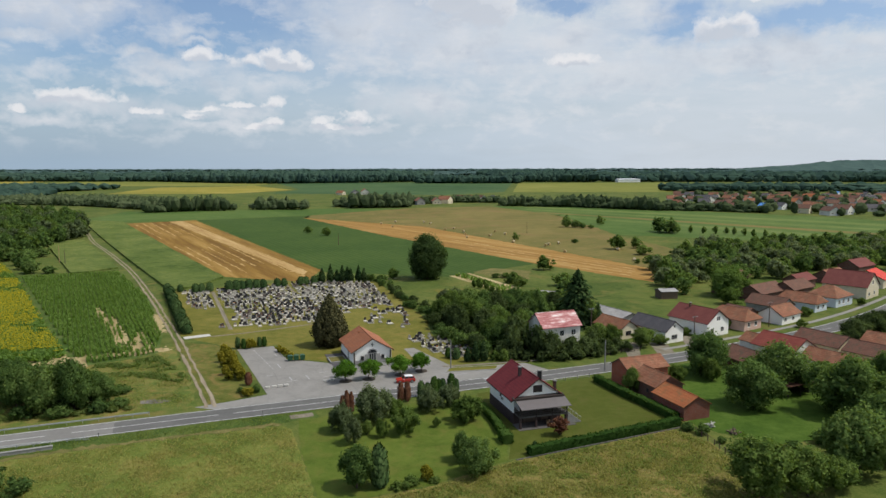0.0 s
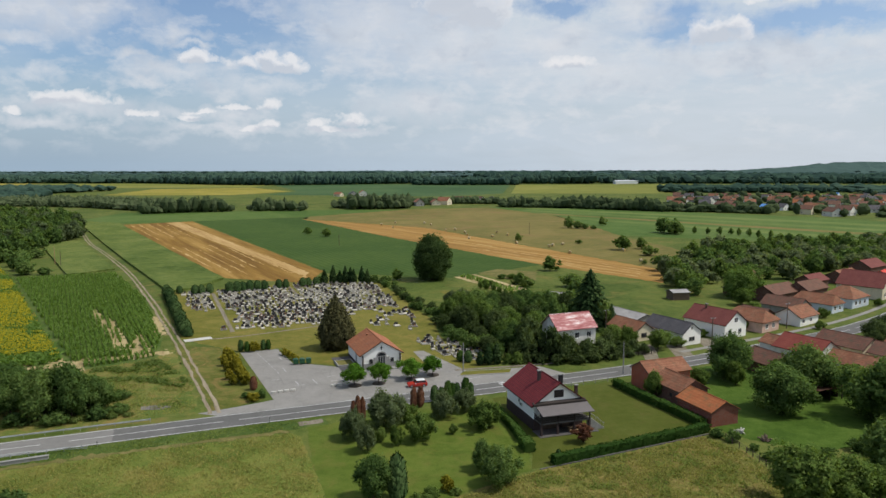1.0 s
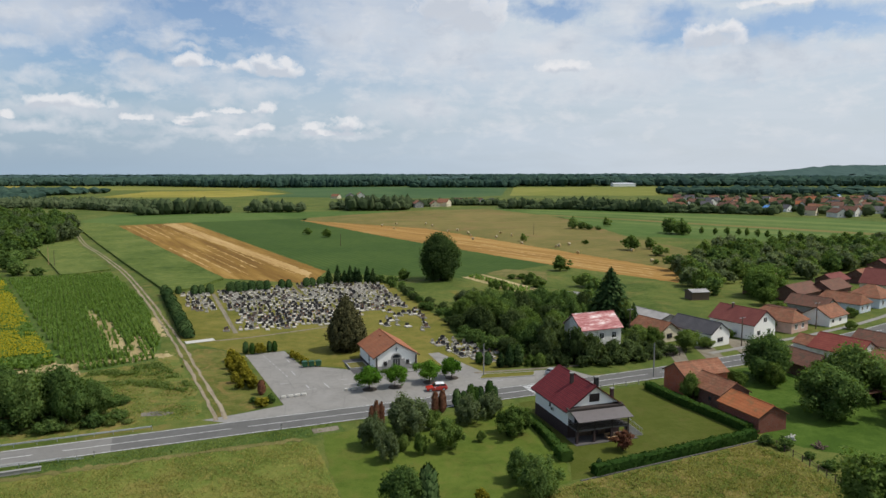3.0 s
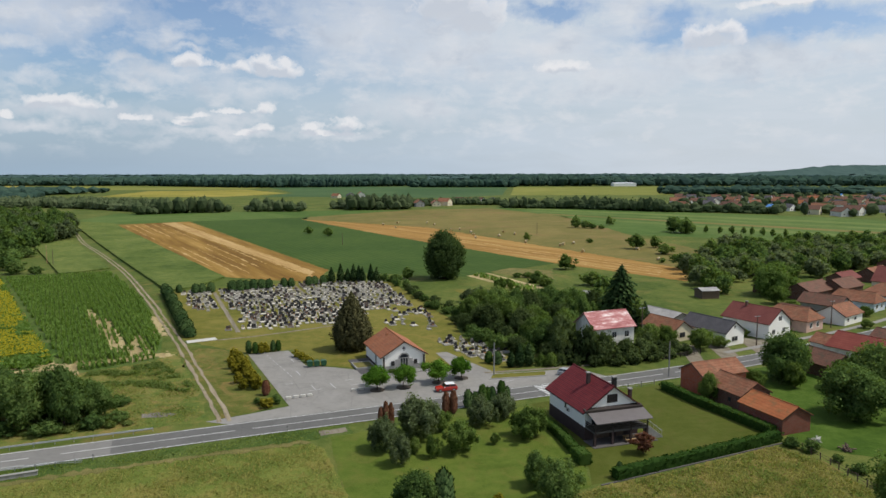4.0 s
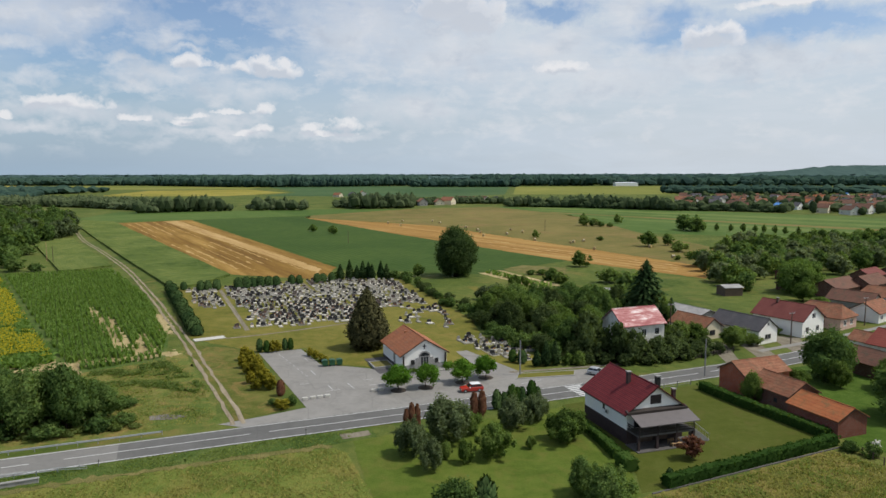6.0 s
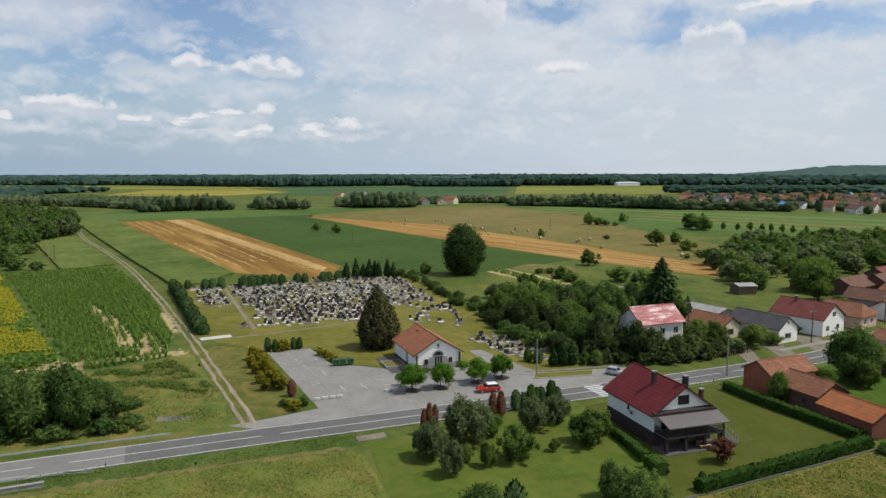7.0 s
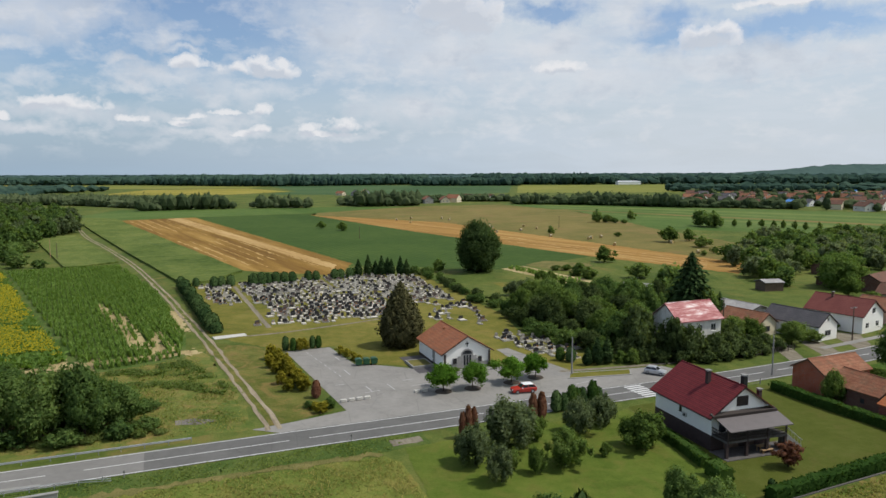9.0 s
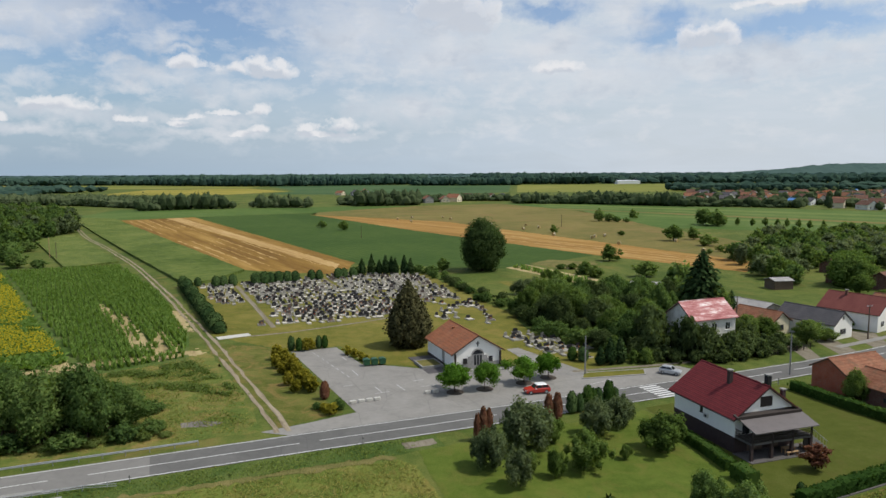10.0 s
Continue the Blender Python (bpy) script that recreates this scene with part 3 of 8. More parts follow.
def soften(me, normals):
    """Gives leaves the normals of the mass that they belong to."""
    nr = normals / (np.linalg.norm(normals, axis=1)[:, None] + 1e-9)
    me.attributes.new("custom_normal", "FLOAT_VECTOR", "POINT").data.foreach_set("vector", nr.astype(np.float32).ravel())


def facing(q, normals):
    """Turns quads over where they face against their normals (four a quad)."""
    g = np.cross(q[:, 2] - q[:, 0], q[:, 3] - q[:, 1])
    back = (g * normals[::4]).sum(1) < 0
    return np.where(back[:, None, None], q[:, ::-1], q)


def quads(name, corners, material, parent=None, normals=None):
    """One mesh from an (n, 4, 3) array of quads; normals: one for each corner."""
    n = len(corners)
    if normals is not None:
        corners = facing(corners, normals)
    me = bpy.data.meshes.new(name)
    me.vertices.add(n * 4)
    me.vertices.foreach_set("co", corners.astype(np.float32).ravel())
    me.loops.add(n * 4)
    me.loops.foreach_set("vertex_index", np.arange(n * 4, dtype=np.int32))
    me.polygons.add(n)
    me.polygons.foreach_set("loop_start", np.arange(0, n * 4, 4, dtype=np.int32))
    me.update(calc_edges=True)
    if normals is not None:
        soften(me, normals)
    me.materials.append(material)
    ob = new(name, me)
    ob.parent = parent
    return ob


def empty(name, m, label, category, group=""):
    ob = new(name)
    ob.matrix_basis = m
    return tagged(ob, label, category, group)


def box(bm, x0, y0, z0, x1, y1, z1, bevel=0.0):
    m = Matrix.Translation(((x0 + x1) / 2, (y0 + y1) / 2, (z0 + z1) / 2)) @ Matrix.Diagonal((abs(x1 - x0), abs(y1 - y0), abs(z1 - z0), 1))
    vs = bmesh.ops.create_cube(bm, size=1.0, matrix=m)["verts"]
    if bevel:
        es = {e for v in vs for e in v.link_edges}
        bmesh.ops.bevel(bm, geom=list(es), offset=bevel, segments=1, affect="EDGES")
    return bm


def boxed(*args, bevel=0.0):
    return box(bmesh.new(), *args, bevel=bevel)


def rod(bm, a, b, r0, r1=None, n=8):
    """A tapered rod from a to b."""
    a, b = Vector(a), Vector(b)
    d = b - a
    m = Matrix.Translation((a + b) / 2) @ d.to_track_quat("Z", "Y").to_matrix().to_4x4()
    bmesh.ops.create_cone(bm, cap_ends=True, segments=n, radius1=r0, radius2=r0 if r1 is None else r1, depth=d.length, matrix=m)
    return bm


def prism(bm, pts, y0, y1, axis="Y"):
    """A polygon of (x, z) points pushed from y0 to y1 (or, for axis X, of (y, z) points from x0 to x1)."""
    def at(p, t):
        return (p[0], t, p[1]) if axis == "Y" else (t, p[0], p[1])
    a, b = [bm.verts.new(at(p, y0)) for p in pts], [bm.verts.new(at(p, y1)) for p in pts]
    n = len(pts)
    bm.faces.new(a)
    bm.faces.new(b[::-1])
    for i in range(n):
        bm.faces.new((a[i], b[i], b[(i + 1) % n], a[(i + 1) % n]))
    bmesh.ops.recalc_face_normals(bm, faces=bm.faces[:])
    return bm


def sheet(name, pts, z, material, label, category="ground", kind="structure", rag=0.0):
    """A level piece of ground with the outline pts; rag: metres by which its edge wanders."""
    if rag:
        line = []
        for (x0, y0), (x1, y1) in zip(pts, list(pts[1:]) + [pts[0]]):
            n = max(1, int(math.hypot(x1 - x0, y1 - y0) / (rag * 2.2)))
            for i in range(n):
                x, y = x0 + (x1 - x0) * i / n, y0 + (y1 - y0) * i / n
                line.append((x + rag * (noise.noise((x * 0.5 / rag, y * 0.5 / rag, 1)) + rng.normal(0, 0.25)), y + rag * (noise.noise((x * 0.5 / rag, y * 0.5 / rag, 7)) + rng.normal(0, 0.25))))
        pts = line
    bm = bmesh.new()
    f = bm.faces.new([bm.verts.new((x, y, z)) for x, y in pts])
    if f.normal.z < 0:
        f.normal_flip()
    bmesh.ops.triangulate(bm, faces=[f])
    return tagged(part(name, bm, material, None), label, category, kind=kind)


def along(pts, step=4.0):
    """A smooth line (Catmull-Rom) through pts, sampled about every step metres."""
    p = [np.array(q, float) for q in pts]
    p = [2 * p[0] - p[1]] + p + [2 * p[-1] - p[-2]]
    out = []
    for i in range(1, len(p) - 2):
        n = max(2, int(np.linalg.norm(p[i + 1] - p[i]) / step))
        for j in range(n):
            t = j / n
            out.append(0.5 * ((2 * p[i]) + (-p[i - 1] + p[i + 1]) * t + (2 * p[i - 1] - 5 * p[i] + 4 * p[i + 1] - p[i + 2]) * t * t
                              + (-p[i - 1] + 3 * p[i] - 3 * p[i + 1] + p[i + 2]) * t ** 3))
    out.append(p[-2])
    return np.array(out)


def ribbon(name, line, left, right, z, material, label, category, ragged=0.0, dash=None):
    """A strip beside a line, from left to right metres off it; dash: (on, off) metres."""
    d = np.gradient(line, axis=0)
    d /= np.linalg.norm(d, axis=1)[:, None]
    nrm = np.stack([-d[:, 1], d[:, 0]], 1)
    r = rng.normal(0, ragged, (2, len(line)))
    a, b = line + nrm * (left + r[0])[:, None], line + nrm * (right + r[1])[:, None]
    verts = [(x, y, z) for x, y in np.concatenate([a, b])]
    n, faces, run = len(line), [], 0.0
    for i in range(n - 1):
        run += float(np.linalg.norm(line[i + 1] - line[i]))
        if dash and run % (dash[0] + dash[1]) > dash[0]:
            continue
        faces.append((i + n, i + n + 1, i + 1, i))
    ob = raw(name, verts, faces, material)
    return tagged(ob, label, category, kind="structure")


def inside(x, y, poly):
    p = np.array(poly)
    q = np.roll(p, -1, 0)
    hit = ((p[:, 1] > y) != (q[:, 1] > y)) & (x < (q[:, 0] - p[:, 0]) * (y - p[:, 1]) / (q[:, 1] - p[:, 1] + 1e-9) + p[:, 0])
    return bool(hit.sum() % 2)


def spread(poly, gap, seed, most=10000):
    """Points in a polygon, none closer than gap to another."""
    r = np.random.default_rng(seed)
    p = np.array(poly)
    lo, hi, out, cell = p.min(0), p.max(0), [], {}
    for _ in range(int((hi - lo).prod() / gap ** 2 * 6)):
        x, y = r.uniform(lo, hi)
        k = (int(x // gap), int(y // gap))
        if not inside(x, y, poly):
            continue
        if any((x - a) ** 2 + (y - b) ** 2 < gap * gap for i in (-1, 0, 1) for j in (-1, 0, 1) for a, b in cell.get((k[0] + i, k[1] + j), ())):
            continue
        cell.setdefault(k, []).append((x, y))
        out.append((x, y))
        if len(out) >= most:
            break
    return out


# ---- plants ----
def ball_template(sub):
    bm = bmesh.new()
    bmesh.ops.create_icosphere(bm, subdivisions=sub, radius=1)
    v = np.array([q.co[:] for q in bm.verts])
    f = np.array([[w.index for w in g.verts] for g in bm.faces])
    bm.free()
    return v, f


BALL2, BALL1 = ball_template(2), ball_template(1)


def leaf_quads(r, centre, radii, n, size, outward=0.7, upright=0.0):
    """n leaf sprays on and just inside an ellipsoid."""
    d = r.normal(size=(n, 3))
    d /= np.linalg.norm(d, axis=1)[:, None]
    p = centre + d * radii * (0.72 + 0.55 * r.random((n, 1)) ** 1.5)
    nrm = d * outward + r.normal(size=(n, 3)) * 0.6
    nrm[:, 2] += 0.15
    nrm /= np.linalg.norm(nrm, axis=1)[:, None]
    t = np.cross(nrm, r.normal(size=(n, 3)))
    if upright:
        t = t * (1 - upright) + np.array([0, 0, 1.0]) * upright
        t -= nrm * (t * nrm).sum(1)[:, None]
    t /= np.linalg.norm(t, axis=1)[:, None] + 1e-9
    b = np.cross(nrm, t)
    s = size * r.uniform(0.5, 1.5, (n, 1))
    k = r.uniform(0.5, 1.0, (4, n, 1))
    long = 1.0 + upright
    return np.stack([p + t * s * k[0] * long, p + b * s * k[1] * 0.8, p - t * s * k[2] * long, p - b * s * k[3] * 0.8], 1)


def leaf_tris(r, centre, radii, n, size, upright=0.0):
    """n pointed leaf sprays on and just inside an ellipsoid, as an (n, 3, 3) array."""
    d = r.normal(size=(n, 3))
    d /= np.linalg.norm(d, axis=1)[:, None]
    p = centre + d * radii * (0.62 + 0.85 * r.random((n, 1)) ** 1.9)
    nrm = d * 0.7 + r.normal(size=(n, 3)) * 0.6
    nrm[:, 2] += 0.15
    nrm /= np.linalg.norm(nrm, axis=1)[:, None]
    t = np.cross(nrm, r.normal(size=(n, 3)))
    if upright:
        t /= np.linalg.norm(t, axis=1)[:, None] + 1e-9
        t = t * (1 - upright) + np.array([0, 0, 1.0]) * upright
        t -= nrm * (t * nrm).sum(1)[:, None]
    t /= np.linalg.norm(t, axis=1)[:, None] + 1e-9
    b = np.cross(nrm, t)
    s = size * r.uniform(0.55, 1.5, (n, 1))
    k = r.uniform(0.6, 1.0, (3, n, 1))
    long = 1.0 + upright
    return np.stack([p + t * s * 1.2 * k[0] * long, p - t * s * 0.6 * long + b * s * k[1], p - t * s * 0.6 * long - b * s * k[2]], 1)


def crown_mesh(name, blobs, size, density, material, parent, r, core=0.60, upright=0.0, sub=1, lump=0.2):
    """A crown: knobbly cores and a coat of leaf sprays round each of them."""
    bv, bf = BALL2 if sub == 2 else BALL1
    vs, fs, base, qs, n1, n2 = [], [], 0, [], [], []
    heart = np.mean([b[0] for b in blobs], 0)
    cs_, rs_ = np.array([b[0] for b in blobs], float), np.array([b[1] for b in blobs], float) * 0.8
    for i, (c, rad) in enumerate(blobs):
        c, rad = np.array(c), np.array(rad)
        vs.append(c + bv * rad * core * (1 + r.normal(0, lump, (len(bv), 1))))
        n1.append(bv + np.array([0, 0, 0.5]))
        fs.append(bf + base)
        base += len(bv)
        area = 4 * math.pi * ((rad[0] * rad[1] * rad[2]) ** (2 / 3))
        q = leaf_tris(r, c, rad, max(8, int(area / size ** 2 * density)), size, upright)
        mid = q.mean(1)
        deep_ = (((mid[:, None] - cs_[None]) / rs_[None]) ** 2).sum(2) < 1
        deep_[:, i] = False
        q = q[~deep_.any(1)]
        mid = q.mean(1)
        out = (mid - c) / rad
        far = mid - heart
        far /= np.linalg.norm(far, axis=1)[:, None] + 1e-9
        nl = out * 0.75 + far * 0.35 + r.normal(0, 0.5, out.shape) + np.array([0, 0, 0.5])
        back = (np.cross(q[:, 1] - q[:, 0], q[:, 2] - q[:, 0]) * nl).sum(1) < 0
        qs.append(np.where(back[:, None, None], q[:, ::-1], q))
        n2.append(np.repeat(nl, 3, 0))
    v, f, q = np.concatenate(vs), np.concatenate(fs), np.concatenate(qs)
    n, m = len(v), len(q)
    me = bpy.data.meshes.new(name)
    allv = np.concatenate([v, q.reshape(-1, 3)])
    me.vertices.add(len(allv))
    me.vertices.foreach_set("co", allv.astype(np.float32).ravel())
    loops = np.concatenate([f.ravel(), np.arange(n, n + 3 * m)])
    me.loops.add(len(loops))
    me.loops.foreach_set("vertex_index", loops.astype(np.int32))
    me.polygons.add(len(f) + m)
    me.polygons.foreach_set("loop_start", (np.arange(len(f) + m) * 3).astype(np.int32))
    me.update(calc_edges=True)
    soften(me, np.concatenate(n1 + n2))
    me.materials.append(material)
    ob = new(name, me)
    ob.parent = parent
    return ob


def trunk_mesh(h, r0, limbs, parent, material, seg=7):
    bm = bmesh.new()
    lean = Vector((0.04 * h, 0.02 * h, h))
    rod(bm, (0, 0, -0.1), lean, r0, r0 * 0.55, seg)
    for c in limbs:
        rod(bm, lean * 0.85, Vector(c) * 0.92, r0 * 0.42, r0 * 0.12, 5)
    return part("trunk", bm, material, parent)


def broadleaf(name, seed, leaf, label, category="tree", h=8.0, w=7.0, clear=0.18, size=0.25, density=1.1, count=16, taper=0.0, twiggy=0.0, even=False):
    """A broad-leaved tree or shrub of height h and width w at the origin; twiggy: how far its boughs stand up singly."""
    r = np.random.default_rng(seed)
    top = empty(name, Matrix(), label, category)
    z0 = h * clear
    ch, cw, blobs = h - z0, w / 2, []
    skew, bulge = r.uniform(0, 6.28), 0.04 if even else r.uniform(0.12, 0.26)
    lobes = 0.03 if even else 0.12
    for i in range(count):
        a, u = i * 2.4 + r.uniform(-0.6, 0.6), (i + 0.5) / count
        env = math.sin(math.pi * (0.16 + 0.80 * u)) ** (0.5 if even else 0.75) * (1 - taper * u) * (1 + bulge * math.cos(a - skew) + lobes * math.cos(3 * a + seed))
        rad = cw * r.uniform(0.15, 0.40) * (0.75 + 0.25 * env) * (1 - 0.35 * twiggy)
        rr = max(0, cw * env - rad * 0.8) * r.uniform(0.55, 1.2)
        z = z0 + ch * (0.14 + 0.74 * u) + r.normal(0, 0.035 * h)
        blobs.append(((rr * math.cos(a), rr * math.sin(a), z), (rad, rad, rad * r.uniform(0.7, 1.15) * (1 + twiggy))))
    blobs.append(((0, 0, z0 + ch * 0.48), (cw * 0.8, cw * 0.8, ch * 0.42) if even else (cw * 0.55, cw * 0.55, ch * 0.36)))
    trunk_mesh(max(0.3, z0 + ch * 0.25), max(0.06, h * 0.022), [b[0] for b in blobs[1:-1:3]], top, M["bark"])
    crown_mesh("crown", blobs, size, density, leaf, top, r, upright=0.35 * twiggy)
    return top


def cone_tree(name, seed, leaf, label, h=14.0, w=10.0, size=0.2):
    """A broad conifer, round at the foot and pointed above, of many upright sprays."""
    r = np.random.default_rng(seed)
    top = empty(name, Matrix(), label, "conifer")
    bm = bmesh.new()
    rod(bm, (0, 0, -0.1), (0, 0, h * 0.9), h * 0.022, 0.05, 8)
    part("trunk", bm, M["bark"], top)

    def reach(u):
        return w / 2 * (0.72 + 0.28 * u / 0.2 if u < 0.2 else ((1 - u) / 0.8) ** 0.78)
    blobs = []
    for i in range(130):
        u, a = ((i + 0.5) / 130) ** 1.25, i * 2.4 + r.uniform(-0.4, 0.4)
        rad = w * 0.075 * (1 - 0.6 * u) * r.uniform(0.7, 1.35)
        rr = max(0.0, reach(u) * r.uniform(0.86, 1.06) - rad * 0.7)
        blobs.append(((rr * math.cos(a), rr * math.sin(a), h * (0.12 + 0.84 * u)), (rad, rad, rad * r.uniform(1.6, 2.4))))
    for i in range(7):
        u = (i + 0.4) / 7.5
        blobs.append(((0, 0, h * (0.12 + 0.84 * u)), (reach(u) * 0.8, reach(u) * 0.8, h * 0.12)))
    crown_mesh("foliage", blobs, size, 0.9, leaf, top, r, core=0.8, upright=0.55)
    return top


def column(name, seed, leaf, label, h=3.5, w=1.7, category="conifer shrub", size=0.22, density=1.3, egg=0.22):
    """A clipped or naturally dense upright conifer."""
    r = np.random.default_rng(seed)
    top = empty(name, Matrix(), label, category)
    bm = bmesh.new()
    rod(bm, (0, 0, -0.05), (0, 0, h * 0.3), 0.07, 0.05, 6)
    part("trunk", bm, M["bark"], top)
    def reach(u):
        return w / 2 * np.minimum(1, (np.maximum(u, 0.001) / 0.16) ** 0.45) * np.sqrt(np.maximum(0.02, 1 - np.maximum(0, (u - 0.45) / 0.56) ** 2.4)) * (1 - egg * u)
    us, seg = np.linspace(0.0, 0.97, 9), 12
    body, fs = [], []
    for k, u in enumerate(us):
        for a in range(seg):
            rr = reach(u) * 0.88 * r.uniform(0.92, 1.05)
            body.append((rr * math.cos(a * 6.2832 / seg), rr * math.sin(a * 6.2832 / seg), 0.04 * h + 0.95 * h * u))
            if k:
                fs.append(((k - 1) * seg + a, (k - 1) * seg + (a + 1) % seg, k * seg + (a + 1) % seg, k * seg + a))
    fs.append(tuple(range(len(us) * seg - seg, len(us) * seg)))
    core_ = raw("core", body, fs, leaf, top)
    nb = np.array(body) * np.array([1, 1, 0])
    soften(core_.data, nb / (np.linalg.norm(nb, axis=1)[:, None] + 1e-6) + np.array([0, 0, 0.45]))
    n = int(math.pi * w * h / size ** 2 * density)
    u, a = r.uniform(0, 1, n), r.uniform(0, 6.2832, n)
    rr = reach(u) * r.uniform(0.86, 1.05, n)
    c = np.stack([rr * np.cos(a), rr * np.sin(a), 0.04 * h + 0.95 * h * u], 1)
    d = np.stack([np.cos(a), np.sin(a), 0.45 + np.maximum(0, u - 0.5) * 2.2], 1)
    t = np.stack([np.cos(a) * 0.25, np.sin(a) * 0.25, np.ones(n)], 1) + r.normal(0, 0.25, (n, 3))
    t /= np.linalg.norm(t, axis=1)[:, None]
    s = np.cross(t, d)
    s /= np.linalg.norm(s, axis=1)[:, None]
    k = size * r.uniform(0.6, 1.3, (n, 1))
    q = np.stack([c + t * k * 1.3, c + s * k * 0.6, c - t * k, c - s * k * 0.6], 1)
    quads("foliage", q, leaf, top, np.repeat(d + r.normal(0, 0.25, (n, 3)), 4, 0))
    return top


def spruce(name, seed, leaf, label, h=16.0, w=9.0, levels=22, per=15, category="conifer", full=0.75):
    """A conifer with whorls of drooping boughs."""
    r = np.random.default_rng(seed)
    top = empty(name, Matrix(), label, category)
    bm = bmesh.new()
    rod(bm, (0, 0, -0.1), (0, 0, h * 0.97), h * 0.018, 0.03, 8)
    part("trunk", bm, M["bark"], top)
    out = []
    for i in range(levels):
        u = i / (levels - 1)
        z = h * (0.08 + 0.90 * u)
        reach = w / 2 * (1 - u) ** full * r.uniform(0.85, 1.1) + 0.15
        n = max(5, int(per * (1 - 0.6 * u)))
        for j in range(n):
            a = 2 * math.pi * (j + r.uniform(-0.35, 0.35)) / n + i * 0.7
            ln = reach * r.uniform(0.75, 1.15)
            steps = max(2, int(ln / 0.55))
            d, s = np.array([math.cos(a), math.sin(a), 0]), np.array([-math.sin(a), math.cos(a), 0])
            for q in range(steps):
                f0 = (q + 0.2) / steps
                c = np.array([0, 0, z]) + d * ln * f0 + np.array([0, 0, -0.32 * ln * f0 * f0 + r.normal(0, 0.08)])
                wd, lg = 0.34 * (1.15 - 0.5 * f0) * (0.6 + reach * 0.18), ln / steps * 0.85
                dn = d + np.array([0, 0, -0.5 * f0 + r.normal(0, 0.15)])
                sd = s + np.array([0, 0, r.normal(0, 0.45)])
                out.append([c + dn * lg, c + sd * wd, c - dn * lg * 0.8, c - sd * wd])
                out.append([c + dn * lg * 0.8 + np.array([0, 0, -0.28]), c + sd * wd * 0.7 - np.array([0, 0, 0.1]), c - dn * lg * 0.6, c - sd * wd * 0.8 - np.array([0, 0, 0.2])])
    q = np.array(out)
    d = q.mean(1) * np.array([1, 1, 0])
    d /= np.linalg.norm(d, axis=1)[:, None] + 1e-9
    quads("foliage", q, leaf, top, np.repeat(d + np.array([0, 0, 0.75]) + r.normal(0, 0.35, d.shape), 4, 0))
    return top


def plant(template, x, y, sx=1.0, sz=1.0, turn=None):
    """A copy of a plant at a place, sx times as wide and sz times as high."""
    a = rng.uniform(0, 6.28) if turn is None else turn
    return copy_thing(template, Matrix.Translation((x, y, 0)) @ Matrix.Rotation(a, 4, "Z") @ Matrix.Diagonal((sx, sx, sz, 1)))


def remove(ob):
    for o in (*ob.children_recursive, ob):
        bpy.data.objects.remove(o)


# ---------------- ground ----------------
BX = 4300.0
tagged(raw("ground", [(-BX, -400, 0), (BX, -400, 0), (BX, 4940, 0), (-BX, 4940, 0)], [(0, 1, 2, 3)], M["ground"]),
       "flat green countryside of rough grass reaching to the horizon", "ground", kind="structure")

ROAD = along([(-150, 72), (-110, 88), (-80, 100.2), (-63, 107.0), (-45.7, 113.8), (-23, 122.4), (1, 132.0), (28.9, 143.0), (55.4, 154.8), (83, 169.6), (98, 178.4), (119, 192.5), (146, 215), (190, 258), (260, 335)], 3.0)

sheet("meadow_left", [(-95, 55), (-80, 90.5), (-55, 100.5), (-32.2, 108.6), (-29.8, 106.5), (-25.8, 95), (-20.3, 80), (-16, 55)], 0.02, M["meadow"], "rough meadow of long half-dry grass beside the road", rag=0.5)
sheet("meadow_right", [(-16, 55), (-17, 78.5), (-12.1, 80.2), (-3.9, 83.7), (8.8, 92.6), (22.9, 98.6), (40.1, 107.2), (44.5, 101), (46, 92), (44, 55)], 0.024, M["meadow_dry"], "unmown meadow of yellowing grass below the hedge", rag=0.45)
sheet("lawn_orchard", [(-29.6, 110.8), (-25.8, 95.5), (-20.2, 80), (-16.6, 78.6), (-12.0, 80.4), (-3.8, 84), (8.6, 93), (9.2, 99), (6.6, 116), (4.5, 126), (-22, 114.6)], 0.03, M["lawn"], "mown orchard lawn with scattered fruit trees", rag=0.35)
sheet("lawn_house", [(8.8, 93.4), (9.6, 99), (6.8, 116), (4.8, 127), (31.5, 138), (43.6, 111), (40.5, 108), (22.5, 99.4)], 0.036, M["lawn_house"], "neat mown lawn round the house inside its hedge")
sheet("lawn_barns", [(45.5, 107), (43, 115), (36, 138.5), (60, 151.5), (72, 150), (82, 128), (76, 108), (67.5, 103), (56, 100)], 0.028, M["lawn_right"], "bright green mown grass behind the brick barns", rag=0.6)
sheet("cemetery_ground", [(-108, 246), (-77, 176), (-62, 166), (-57, 163.5), (-47.5, 166.5), (-40.5, 153.2), (-29, 150.5), (-15, 154.5), (0.5, 147.5), (8, 153), (-6, 178), (-9, 200), (-31, 268), (-56, 274), (-98, 251)], 0.02, M["cem_grass"], "dry mown grass of the cemetery", rag=0.5)
sheet("field_corn_dark", [(-186.5, 281), (-150, 294.5), (-110.5, 233), (-83, 178.5), (-75.5, 157), (-88.5, 147), (-99.5, 156.5)], 0.03, M["corn_dark"], "soil under a dark green maize field", "field")
sheet("field_sunflower", [(-222, 321), (-184.5, 276), (-129, 198), (-97.5, 154), (-101, 143), (-112, 143), (-260, 250)], 0.032, M["corn_dark"], "soil under a field of yellow sunflowers", "field")


